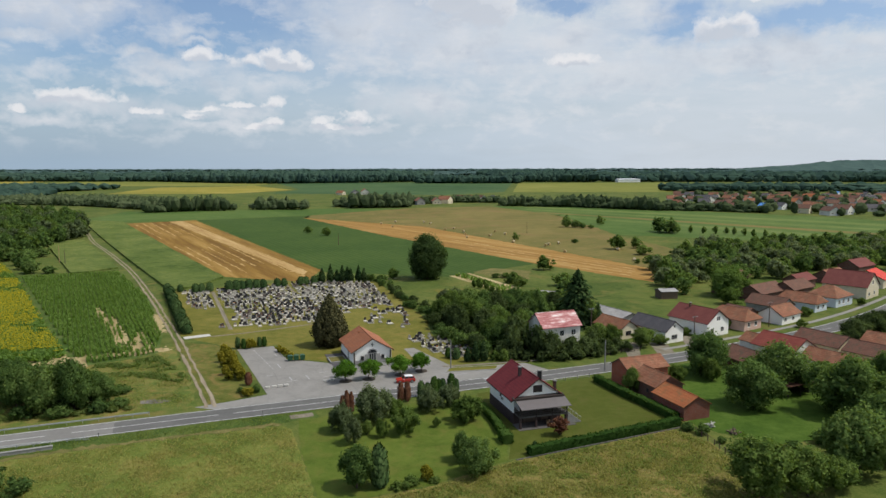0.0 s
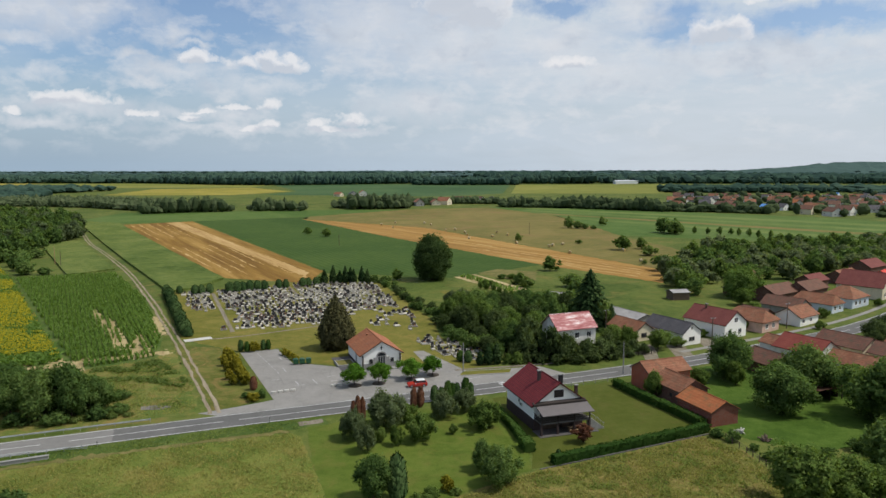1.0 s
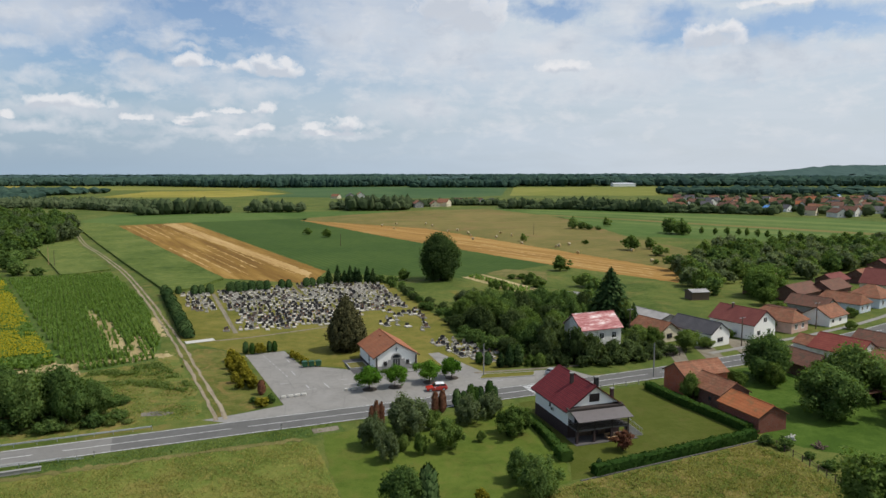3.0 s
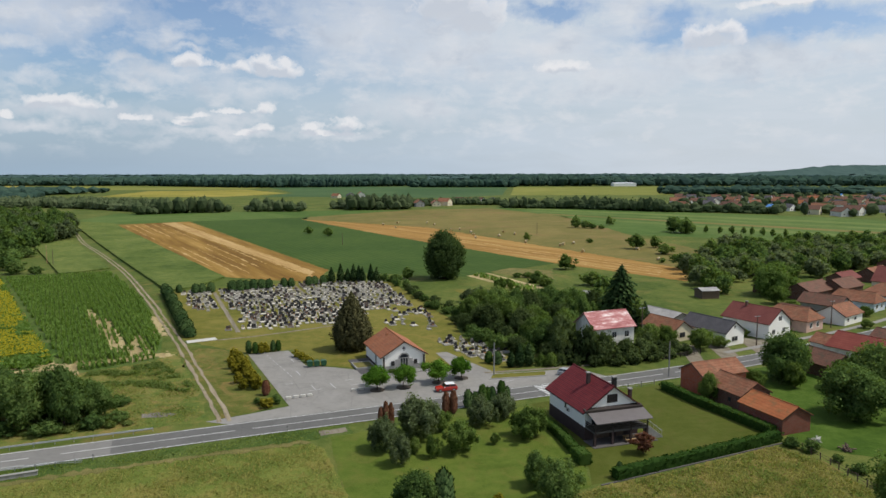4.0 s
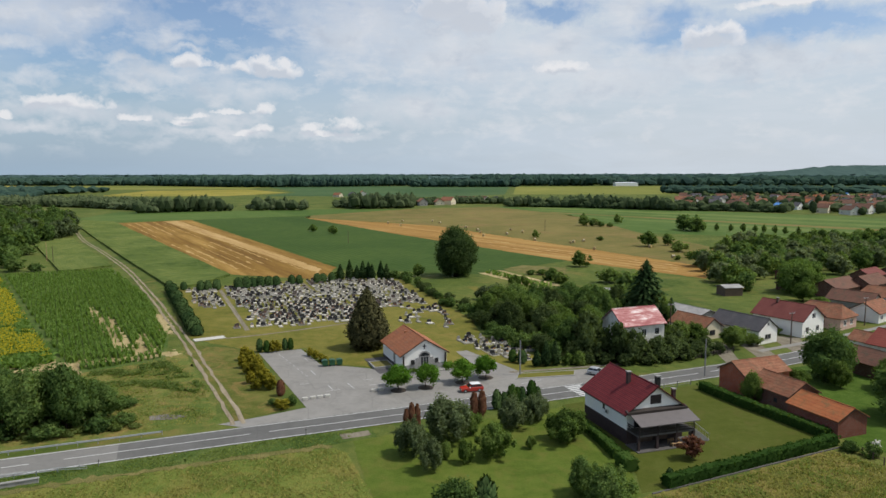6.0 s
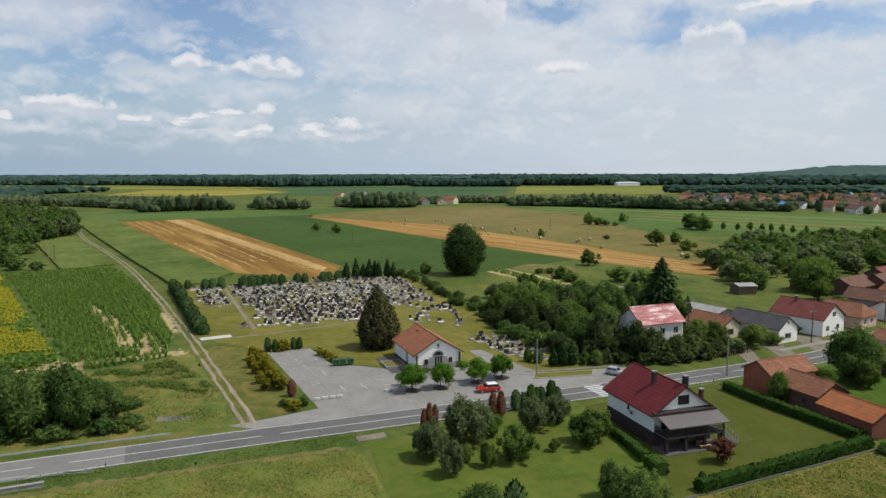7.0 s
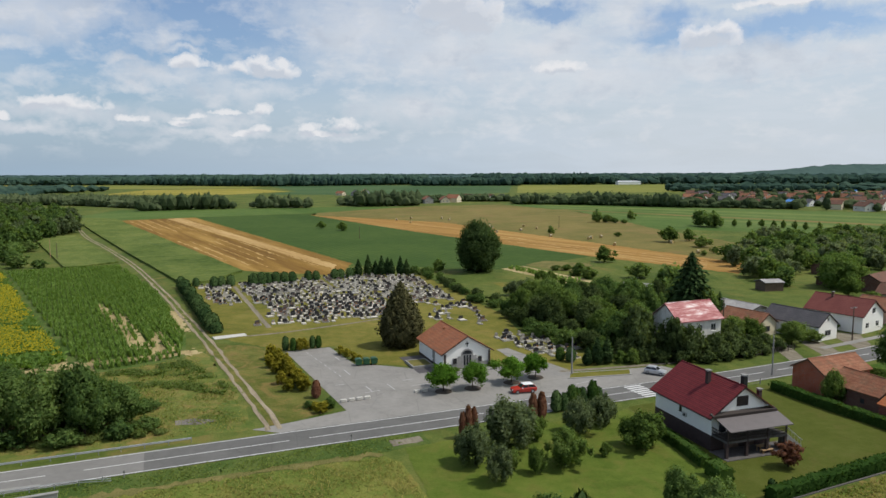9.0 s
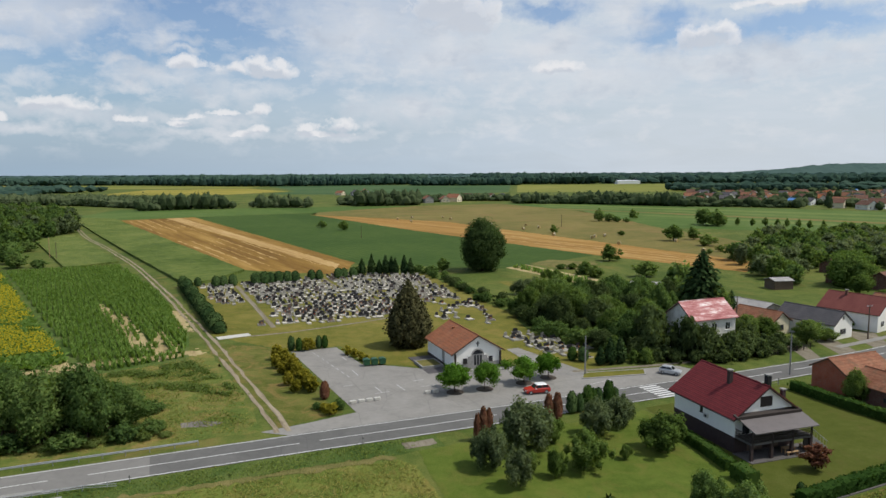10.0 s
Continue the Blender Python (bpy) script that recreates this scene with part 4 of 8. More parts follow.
def canopy(name, pts, h, material, label):
    """A dense standing crop: a raised, uneven canopy with sides down to the soil."""
    bm = bmesh.new()
    f = bm.faces.new([bm.verts.new((x, y, h)) for x, y in pts])
    if f.normal.z < 0:
        f.normal_flip()
    bmesh.ops.triangulate(bm, faces=[f])
    for _ in range(5):
        bmesh.ops.subdivide_edges(bm, edges=[e for e in bm.edges if e.calc_length() > 6], cuts=1)
        bmesh.ops.triangulate(bm, faces=bm.faces[:])
    rim = [e for e in bm.edges if len(e.link_faces) == 1]
    low_ = bmesh.ops.extrude_edge_only(bm, edges=rim)["geom"]
    low_ = {v for v in low_ if isinstance(v, bmesh.types.BMVert)}
    for v in bm.verts:
        v.co.z = 0.0 if v in low_ else h + 0.3 * noise.noise(v.co * 0.3)
        v.co.x += 0.5 * noise.noise((v.co.x * 0.2, v.co.y * 0.2, 1)) if abs(v.co.z) > 0 else 0
    return tagged(part(name, bm, material, None), label, "maize", kind="structure")


canopy("field_corn_upper", [(-248, 407), (-235, 426), (-155.5, 305), (-168, 287)], 0.8, M["corn_light"], "pale green young maize field beside the track")
canopy("field_corn_pale", [(-319, 584), (-272, 560), (-97.5, 277), (-101, 255), (-108, 246), (-163.5, 333), (-213, 412)], 0.9, M["corn_light"], "wide pale green maize field beside the track")
sheet("field_stubble", [(-267.1, 549.2), (-221, 585), (-60, 300), (-60, 268), (-97.5, 280.5)], 0.036, M["stubble"], "harvested field of brown soil and straw stripes", "field", rag=0.8)
sheet("straw_stripe", [(-238, 571), (-229, 578), (-66, 297.5), (-64, 283)], 0.042, M["straw"], "pale stripe of cut straw on the stubble", "field", rag=1)
sheet("field_soy", [(-219.5, 586), (-132, 637), (-128, 608), (-41.6, 450), (41, 321), (-2, 281), (-58.5, 295), (-60, 301)], 0.034, M["soy"], "even dark green field of soya", "field", rag=0.6)
sheet("field_strip", [(-134, 612), (-21.1, 521), (53.8, 378), (98, 293), (82.2, 268), (41, 320), (-41.6, 450)], 0.038, M["strip"], "orange strip of freshly cut stubble", "field", rag=1.2)
sheet("field_hay", [(-133, 614), (-132.2, 640), (-48, 742), (43.4, 779), (100, 640), (112, 458), (130, 356), (98, 293.5), (53.8, 378.5), (-21, 521.5)], 0.034, M["olive_field"], "mown olive hay field with round bales", "field", rag=2)
sheet("field_pasture", [(60, 802), (43.4, 779), (100, 640), (112, 458), (242, 400), (420, 470), (330, 620), (160, 760)], 0.03, M["green_field"], "green pasture in long strips", "field")
for i, (a, b, c, d) in enumerate(((0.0, 0.16, "green_pale", "pale"), (0.30, 0.42, "green_pale", "pale"), (0.55, 0.66, "olive_field", "olive"), (0.78, 0.92, "green_pale", "pale"))):
    q0, q1, q2, q3 = Vector((60, 801)), Vector((105, 600)), Vector((255, 402)), Vector((412, 480))
    sheet("field_band", [tuple(q0.lerp(q1, a)), tuple(q0.lerp(q1, b)), tuple(q3.lerp(q2, b)), tuple(q3.lerp(q2, a))], 0.034, M[c], "long %s green strip of pasture" % d, "field")
sheet("field_pasture_west", [(-322, 590), (-273, 563), (-221, 587), (-132, 640), (-50, 743), (-110, 745), (-215, 718), (-262, 720), (-330, 690)], 0.03, M["green_field"], "green pasture below the far tree line", "field")
sheet("garden_bed", [(-1.4, 283.3), (5, 287.8), (23.6, 254), (18.5, 246)], 0.04, M["sand"], "sandy garden bed with young plants", "garden", rag=0.5)
sheet("fallow_patch", [(9.2, 294.4), (18.7, 306.4), (35.5, 297.3), (32.6, 275.4), (22.6, 275.6)], 0.038, M["dry_grass"], "pale fallow grass beside the garden", "garden", rag=1.0)
sheet("garden_path", [(5.9, 291.2), (7.7, 291.2), (26.7, 253.0), (24.8, 249.5)], 0.044, M["sand"], "narrow pale path beside the garden bed", "path", rag=0.3)
sheet("garden_bed_dry", [(-6.9, 248.8), (-4.5, 249.9), (6.6, 228.4), (3.0, 220.9)], 0.04, M["cem_grass"], "dry fallow garden bed", "garden", rag=0.8)
sheet("field_rapeseed", [(-560, 1120), (-355, 1126), (-290, 1280), (-420, 1500), (-600, 1420)], 0.05, M["far_yellow"], "distant yellow flowering field", "field")
sheet("field_rapeseed_east", [(104, 1175), (370, 1160), (545, 1730), (164, 1700)], 0.05, M["far_olive"], "distant yellow-green field", "field")
sheet("field_green_far", [(-300, 1130), (-12, 1062), (90, 1175), (150, 1710), (-100, 1790), (-430, 1720), (-280, 1290)], 0.05, M["far_green"], "distant green crop field", "field")
sheet("field_green_west", [(-1000, 1500), (-430, 1520), (-440, 1750), (-1050, 1900)], 0.05, M["far_olive"], "distant pale fields", "field")
sheet("field_far_plain", [(-1600, 1350), (-1040, 1500), (-1100, 1900), (-1900, 2000)], 0.05, M["far_yellow"], "distant yellowish fields", "field")

# car park, track, road
sheet("car_park", [(-56.7, 162.0), (-48.1, 165.5), (-41.4, 152.6), (-35.5, 151.2), (-27.5, 148.4), (-23, 146.3), (-14.5, 149.5), (-9.5, 152), (-13, 163), (-10.5, 164), (-4, 153), (0, 146.4), (4.5, 142.5), (8, 138.6), (-8, 132), (-23.5, 125.6), (-39.4, 119.4), (-47, 116.5), (-52, 118), (-46, 121.5), (-39.4, 125.9)], 0.05, M["lot"], "grey asphalt car park before the chapel", "car park")
TRACK = along([(-48.8, 118.0), (-51.5, 124), (-62.4, 145.2), (-77.3, 174.1), (-92, 201), (-105.8, 226.7), (-146, 297), (-190, 366), (-222, 414), (-262, 482), (-306, 552)], 3.0)
ribbon("track_rut", TRACK, 0.45, 1.15, 0.056, M["gravel"], "pale gravel rut of the farm track", "track", 0.12)
ribbon("track_rut", TRACK, -1.15, -0.45, 0.056, M["gravel"], "pale gravel rut of the farm track", "track", 0.12)
ribbon("road", ROAD, 3.45, -3.45, 0.06, M["road"], "grey asphalt village road with white lines", "road", 0.03)
ribbon("road_line", ROAD, 3.25, 3.08, 0.066, M["marking"], "white edge line of the road", "road marking")
ribbon("road_line", ROAD, -3.08, -3.25, 0.066, M["marking"], "white edge line of the road", "road marking")
ribbon("road_line", along(ROAD, 1.0), 0.08, -0.08, 0.066, M["marking"], "worn white centre line of the road", "road marking", 0.0, (26.0, 3.0))

# ---------------- buildings ----------------


def window(parent, wall_m, x, z, w, h, frame_mat, depth=0.10, shutters=None, bars=1, name="window"):
    """A window set into a wall: wall_m puts x along the wall, z up and -y out of it."""
    bm, t = bmesh.new(), 0.07
    rings = []
    for y in (-0.03, depth):
        rings.append([bm.verts.new(p) for p in ((x, y, z), (x + w, y, z), (x + w, y, z + h), (x, y, z + h))])
        rings.append([bm.verts.new(p) for p in ((x + t, y, z + t), (x + w - t, y, z + t), (x + w - t, y, z + h - t), (x + t, y, z + h - t))])
    for a, b in ((rings[0], rings[1]), (rings[1], rings[3]), (rings[3], rings[2]), (rings[2], rings[0])):
        for i in range(4):
            bm.faces.new((a[i], a[(i + 1) % 4], b[(i + 1) % 4], b[i]))
    bmesh.ops.recalc_face_normals(bm, faces=bm.faces[:])
    bm.transform(wall_m)
    win = part(name, bm, frame_mat, parent)
    bm = boxed(x + t, -0.012, z + t, x + w - t, 0.02, z + h - t)
    bm.transform(wall_m)
    part("pane", bm, M["pane"], win)
    bm = boxed(x + w / 2 - 0.03, -0.022, z + t, x + w / 2 + 0.03, -0.013, z + h - t)
    bm.transform(wall_m)
    part("mullion", bm, frame_mat, win)
    bm = boxed(x - 0.06, -0.10, z - 0.06, x + w + 0.06, 0.0, z - 0.002)
    bm.transform(wall_m)
    part("sill", bm, frame_mat, win)
    if shutters:
        bm = boxed(x + t, -0.02, z + h * 0.45, x + w - t, -0.013, z + h - t)
        bm.transform(wall_m)
        part("blind", bm, shutters, win)
    return win


def sides(w, l):
    """Poses of the four walls: front (y=0), right (x=w), back (y=l), left (x=0)."""
    return {"front": Matrix(), "right": pose(w, 0, 0, 0, 0, 90), "back": pose(w, l, 0, 0, 0, 180), "left": pose(0, l, 0, 0, 0, -90)}


def gabled(name, label, at, yaw, w, l, eave, ridge, wall, roof, over=0.45, ridge_on="y", hip=0.0, windows=(), doors=(), chimneys=(), plinth=None, frame_mat=None, category="house", z0=0.0):
    """A house with a pitched roof; at: its near left corner, w across, l back. ridge_on: the axis of the ridge. hip: metres by which the front of the ridge is hipped."""
    top = empty(name, pose(at[0], at[1], z0, 0, 0, yaw), label, category)
    fm = frame_mat or M["white"]
    span_, run = (w, l) if ridge_on == "y" else (l, w)
    half, rise = span_ / 2, ridge - eave
    ax = "Y" if ridge_on == "y" else "X"
    slope = rise / half
    wall_pts = [(0, -0.3), (span_, -0.3), (span_, eave), (half, ridge), (0, eave)]
    if hip:
        bm = boxed(0, 0, -0.3, w, l, eave)
    else:
        bm = prism(bmesh.new(), wall_pts, 0, run, ax)
    body = part("wall", bm, wall, top)
    if plinth:
        part("plinth", boxed(-0.04, -0.04, -0.3, w + 0.04, l + 0.04, plinth[0]), plinth[1], top)
    th, lift = 0.16, 0.06
    for side in (0, 1):
        def pt(s):
            return s if side == 0 else span_ - s
        a = [(pt(-over), eave - over * slope + lift), (pt(half), ridge + lift), (pt(half), ridge + lift + th), (pt(-over), eave - over * slope + lift + th)]
        if hip:
            bm = bmesh.new()
            y0, y1 = -over, run + over
            quad = [(a[0], y0), (a[0], y1), (a[1], y1 - hip), (a[1], y0 + hip)]
            lo = [bm.verts.new((p[0], t, p[1]) if ax == "Y" else (t, p[0], p[1])) for p, t in quad]
            hi = [bm.verts.new((v.co.x, v.co.y, v.co.z + th)) for v in lo]
            bm.faces.new(lo), bm.faces.new(hi[::-1])
            for i in range(4):
                bm.faces.new((lo[i], hi[i], hi[(i + 1) % 4], lo[(i + 1) % 4]))
            bmesh.ops.recalc_face_normals(bm, faces=bm.faces[:])
        else:
            bm = prism(bmesh.new(), a, -over * 0.8, run + over * 0.8, ax)
        part("roof_slope", bm, roof, top)
    if hip:
        for y0, y1, d in ((-over, hip - over, 1), (run + over, run + over - hip, -1)):
            bm = bmesh.new()
            e = eave - over * slope + lift
            tri = [(-over, y0, e), (span_ + over, y0, e), (half, y1, ridge + lift)]
            lo = [bm.verts.new(p if ax == "Y" else (p[1], p[0], p[2])) for p in tri]
            hi = [bm.verts.new((v.co.x, v.co.y, v.co.z + th)) for v in lo]
            bm.faces.new(lo), bm.faces.new(hi[::-1])
            for i in range(3):
                bm.faces.new((lo[i], hi[i], hi[(i + 1) % 3], lo[(i + 1) % 3]))
            bmesh.ops.recalc_face_normals(bm, faces=bm.faces[:])
            part("roof_hip", bm, roof, top)
    else:
        for e in (-over * 0.8 - 0.03, run + over * 0.8 - 0.04):
            bm = bmesh.new()
            for sgn in (0, 1):
                def q(s):
                    return s if sgn == 0 else span_ - s
                prism(bm, [(q(-over), eave - over * slope - 0.06), (q(half), ridge - 0.06), (q(half), ridge + 0.10), (q(-over), eave - over * slope + 0.10)], e, e + 0.07, ax)
            part("verge_board", bm, M["wood_dark"] if wall is not M["brick"] else M["wood_old"], top)
    bm = bmesh.new()
    c0, c1 = (-over * 0.8 + hip, run + over * 0.8 - hip)
    if ax == "Y":
        rod(bm, (half, c0, ridge + lift + th - 0.02), (half, c1, ridge + lift + th - 0.02), 0.11, n=8)
    else:
        rod(bm, (c0, half, ridge + lift + th - 0.02), (c1, half, ridge + lift + th - 0.02), 0.11, n=8)
    part("ridge_cap", bm, roof, top)
    ws = sides(w, l)
    for side, x, z, ww, hh in windows:
        window(top, ws[side], x, z, ww, hh, fm)
    for side, x, ww, hh in doors:
        bm = boxed(x, -0.04, 0, x + ww, 0.05, hh)
        for p_ in (0.18, 0.55):
            box(bm, x + ww * 0.15, -0.06, hh * p_, x + ww * 0.85, -0.04, hh * (p_ + 0.3))
        bm.transform(ws[side])
        part("door", bm, M["wood_old"], top)
    for x, y, s, hgt, mat in chimneys:
        zb = eave + (min(x, span_ - x) if ax == "Y" else min(y, span_ - y)) * slope
        ch = part("chimney", boxed(x - s / 2, y - s / 2, zb - 0.4, x + s / 2, y + s / 2, zb + hgt), mat, top)
        bm = boxed(x - s / 2 - 0.08, y - s / 2 - 0.08, zb + hgt, x + s / 2 + 0.08, y + s / 2 + 0.08, zb + hgt + 0.12)
        part("chimney_cap", bm, M["concrete"], ch)
    return top


# the large house with the red roof
HW, HL, HE, HR = 9.6, 12.4, 5.0, 8.35
house = gabled("house", "white two-storey house with wine-red tiled roof and dark plinth", (11.0, 109.3), 17.5, HW, HL, HE, HR, M["white"], M["roof_red"], over=0.7,
               windows=[("left", 5.6, 3.4, 0.55, 0.9), ("left", 9.8, 0.7, 1.0, 0.6)], frame_mat=M["wood_dark"], plinth=(2.15, M["dark_plinth"]))
shutter = part("shuttered_window", boxed(3.9, -0.06, 5.75, 5.75, 0.02, 7.1), M["wood_dark"], house, "dark closed roller shutter in the gable")
for i in range(6):
    part("slat", boxed(3.95, -0.09, 5.80 + i * 0.21, 5.70, -0.062, 5.95 + i * 0.21), M["wood_dark"], shutter)
for cx, cy, s, z1, mat, lab in ((3.4, 5.2, 0.55, 9.15, M["dark_plinth"], "dark brick chimney with a pale cap"), (5.4, 0.5, 0.62, 9.6, M["black"], "dark chimney with a pale cap near the gable"), (9.2, 1.8, 0.5, 6.9, M["dark_plinth"], "short dark chimney at the eave")):
    ch = part("chimney", boxed(cx - s / 2, cy - s / 2, 4.6, cx + s / 2, cy + s / 2, z1), mat, house, lab)
    bm = bmesh.new()
    for dx in (-1, 1):
        for dy in (-1, 1):
            box(bm, cx + dx * s * 0.38 - 0.06, cy + dy * s * 0.38 - 0.06, z1, cx + dx * s * 0.38 + 0.06, cy + dy * s * 0.38 + 0.06, z1 + 0.16)
    box(bm, cx - s / 2 - 0.1, cy - s / 2 - 0.1, z1 + 0.16, cx + s / 2 + 0.1, cy + s / 2 + 0.1, z1 + 0.26)
    part("chimney_cap", bm, M["concrete"], ch)
# canopy over the balcony
bm = prism(bmesh.new(), [(-0.02, 4.75), (-3.5, 3.72), (-3.5, 3.84), (-0.02, 4.87)], 0.15, HW + 0.55, "X")
part("canopy", bm, M["awning"], house, "grey sloping canopy over the balcony")
bm = prism(bmesh.new(), [(-0.03, 4.9), (-0.75, 4.7), (-0.75, 5.05), (-0.03, 5.25)], -0.35, HW + 0.35, "X")
part("gable_band", bm, M["wood_dark"], house, "dark timber band under the gable")
part("balcony_floor", boxed(0.05, -3.0, 2.1, HW, -0.03, 2.4), M["paving_dark"], house)
bm = bmesh.new()
for z in (2.5, 2.9, 3.3):
    box(bm, 0.05, -3.08, z, HW, -3.02, z + 0.07)
    box(bm, 0.0, -3.0, z, 0.06, -0.05, z + 0.07)
for i in range(48):
    box(bm, 0.1 + i * 0.2, -3.07, 2.4, 0.155 + i * 0.2, -3.03, 3.34)
for i in range(14):
    box(bm, 0.01, -2.9 + i * 0.2, 2.4, 0.05, -2.845 + i * 0.2, 3.34)
part("balcony_railing", bm, M["wood_dark"], house, "dark barred balcony railing")
for x in (0.2, 3.3, 6.5, HW - 0.1):
    part("post", boxed(x - 0.09, -3.05, 2.1, x + 0.09, -2.87, 3.85), M["wood_dark"], house)
    part("pillar", boxed(x - 0.18, -3.0, 0, x + 0.18, -2.64, 2.1), M["dark_plinth"], house)
for x0, x1 in ((1.2, 2.3), (4.2, 6.4)):
    part("balcony_door", boxed(x0, -0.06, 2.45, x1, 0.03, 4.45), M["pane"], house, "dark glazed balcony door")
part("terrace", boxed(-0.3, -3.6, -0.1, HW + 1.5, -0.05, 0.12), M["paving_dark"], house, "dark paved terrace")
for x0, x1 in ((2.0, 4.4), (5.6, 7.0)):
    part("basement_door", boxed(x0, -0.08, 0.12, x1, 0.02, 1.95), M["wood_old"], house, "brown wooden basement door")
for i in range(11):
    part("stair_step", boxed(HW + 0.15 + i * 0.26, -2.6, 0.0, HW + 0.41 + i * 0.26, -1.4, 2.25 - i * 0.2), M["concrete"], house)
bm = bmesh.new()
rod(bm, (HW + 0.1, -2.6, 3.3), (HW + 3.0, -2.6, 1.0), 0.05)
for i in range(6):
    rod(bm, (HW + 0.2 + i * 0.52, -2.6, 2.1 - i * 0.4), (HW + 0.2 + i * 0.52, -2.6, 3.2 - i * 0.41), 0.025, n=5)
part("stair_rail", bm, M["metal"], house)
bm = boxed(-0.28, 5.0, 3.0, -0.02, 5.85, 3.55, bevel=0.03)
ac = part("air_conditioner", bm, M["white_stone"], house, "pale outdoor air-conditioning unit")
bm = bmesh.new()
bmesh.ops.create_cone(bm, cap_ends=True, segments=16, radius1=0.22, radius2=0.22, depth=0.03, matrix=pose(-0.29, 5.32, 3.28, 0, 90, 0))
part("fan_grille", bm, M["black"], ac)
bm = bmesh.new()
for x in (-0.72, HW + 0.6):
    rod(bm, (x, -0.6, 4.6), (x, HL + 0.5, 4.6), 0.07)
part("gutter", bm, M["dark_plinth"], house)

# garden furniture on the terrace
HM = pose(11.0, 109.3, 0, 0, 0, 17.5)


def garden_table():
    t = empty("garden_table", HM @ pose(6.6, -2.2, 0.12), "pale wooden garden table under the balcony", "table")
    part("tabletop", boxed(-0.9, -0.4, 0.70, 0.9, 0.4, 0.76, bevel=0.015), M["wood_pale"], t)
    for x in (-0.75, 0.75):
        for y in (-0.3, 0.3):
            part("leg", boxed(x - 0.04, y - 0.04, 0, x + 0.04, y + 0.04, 0.70), M["wood_pale"], t)


def garden_bench(dx, dy, turn):
    t = empty("garden_bench", HM @ pose(6.6 + dx, -2.2 + dy, 0.12, 0, 0, turn), "pale wooden bench beside the garden table", "bench", "garden benches")
    part("seat", boxed(-0.9, -0.18, 0.42, 0.9, 0.18, 0.47, bevel=0.01), M["wood_pale"], t)
    for x in (-0.7, 0.7):
        part("leg", boxed(x - 0.04, -0.15, 0, x + 0.04, 0.15, 0.42), M["wood_pale"], t)


garden_table()
garden_bench(0, -0.75, 0)
garden_bench(2.7, 0.2, 80)

# the chapel
CW, CL = 9.6, 13.6
chapel = gabled("chapel", "white cemetery chapel with brown-orange tiled roof and grey stone porch", (-24.2, 147.0), 20.5, CW, CL, 3.45, 6.3, M["white"], M["roof_chapel"], over=0.55, category="chapel",
                windows=[("left", 7.8, 1.2, 0.8, 1.5)], plinth=(0.55, M["dark_plinth"]))
bm = bmesh.new()
prof = [(0.3, 0), (9.3, 0), (9.3, 1.3), (7.6, 1.3), (7.6, 2.0), (6.7, 2.0), (6.7, 2.6), (6.0, 2.6), (6.0, 3.0)]
prof += [(4.8 + 1.2 * math.cos(a), 3.0 + 0.95 * math.sin(a)) for a in np.linspace(0.15, math.pi - 0.15, 9)]
prof += [(3.6, 3.0), (3.6, 2.6), (2.9, 2.6), (2.9, 2.0), (2.0, 2.0), (2.0, 1.3), (0.3, 1.3)]
prism(bm, prof, -0.14, -0.02)
part("stone_facade", bm, M["stone_grey"], chapel, "stepped grey stone facing with a round arch")
bm = bmesh.new()
for x in (4.05, 4.62, 5.19):
    box(bm, x, -0.18, 0.9, x + 0.38, -0.14, 2.75)
prism(bm, [(3.85, 2.95)] + [(4.8 + 0.95 * math.cos(a), 2.95 + 0.75 * math.sin(a)) for a in np.linspace(math.pi, 0, 9)] + [(5.75, 2.95)], -0.18, -0.142)
part("arched_window", bm, M["pane"], chapel, "dark arched glazing in three bays")
for x in (1.9, 7.0):
    window(chapel, Matrix.Translation((0, -0.14, 0)), x, 1.4, 0.75, 0.9, M["wood_dark"])
bm = boxed(4.72, -0.09, 4.35, 4.88, -0.02, 5.35)
box(bm, 4.45, -0.09, 4.85, 5.15, -0.02, 5.0)
part("cross", bm, M["black"], chapel, "dark metal cross on the gable")
for x in (0.12, 9.1):
    part("porch_column", boxed(x, -0.42, 0, x + 0.3, -0.16, 3.3), M["wood_dark"], chapel)
part("porch_floor", boxed(-0.3, -2.2, -0.1, CW + 0.4, -0.04, 0.22), M["concrete"], chapel)
for i in range(2):
    part("step", boxed(3.4, -2.9 + i * 0.35, -0.05, 6.2, -2.2, 0.08 + i * 0.07), M["concrete"], chapel)
part("side_paving", boxed(-4.6, 0.5, -0.05, -0.06, 12.5, 0.07), plain("dark_grey_paving", (0.075, 0.07, 0.072), 0.7, 0.2, 1.0), chapel, "dark paving beside the chapel")
part("roof_vent", boxed(3.5, 9.0, 5.2, 3.9, 9.5, 6.2), M["roof_chapel"], chapel)
part("side_door", boxed(-0.05, 4.4, 0.6, -0.01, 5.7, 2.9), M["grey_wall"], chapel)

flower_bed = empty("raised_flower_bed", pose(-29.9, 148.8, 0, 0, 0, 20.5), "raised planting bed with a pale kerb beside the chapel", "flower bed")
bm = bmesh.new()
for a in ((0, 0, 0, 4.2, 0.25, 0.5), (0, 4.6, 0, 4.2, 4.85, 0.5), (0, 0.25, 0, 0.25, 4.6, 0.5), (3.95, 0.25, 0, 4.2, 4.6, 0.5)):
    box(bm, *a)
part("kerb", bm, M["concrete"], flower_bed)
part("soil", boxed(0.25, 0.25, 0, 3.95, 4.6, 0.42), M["dry_grass"], flower_bed, "dry grass inside the bed")

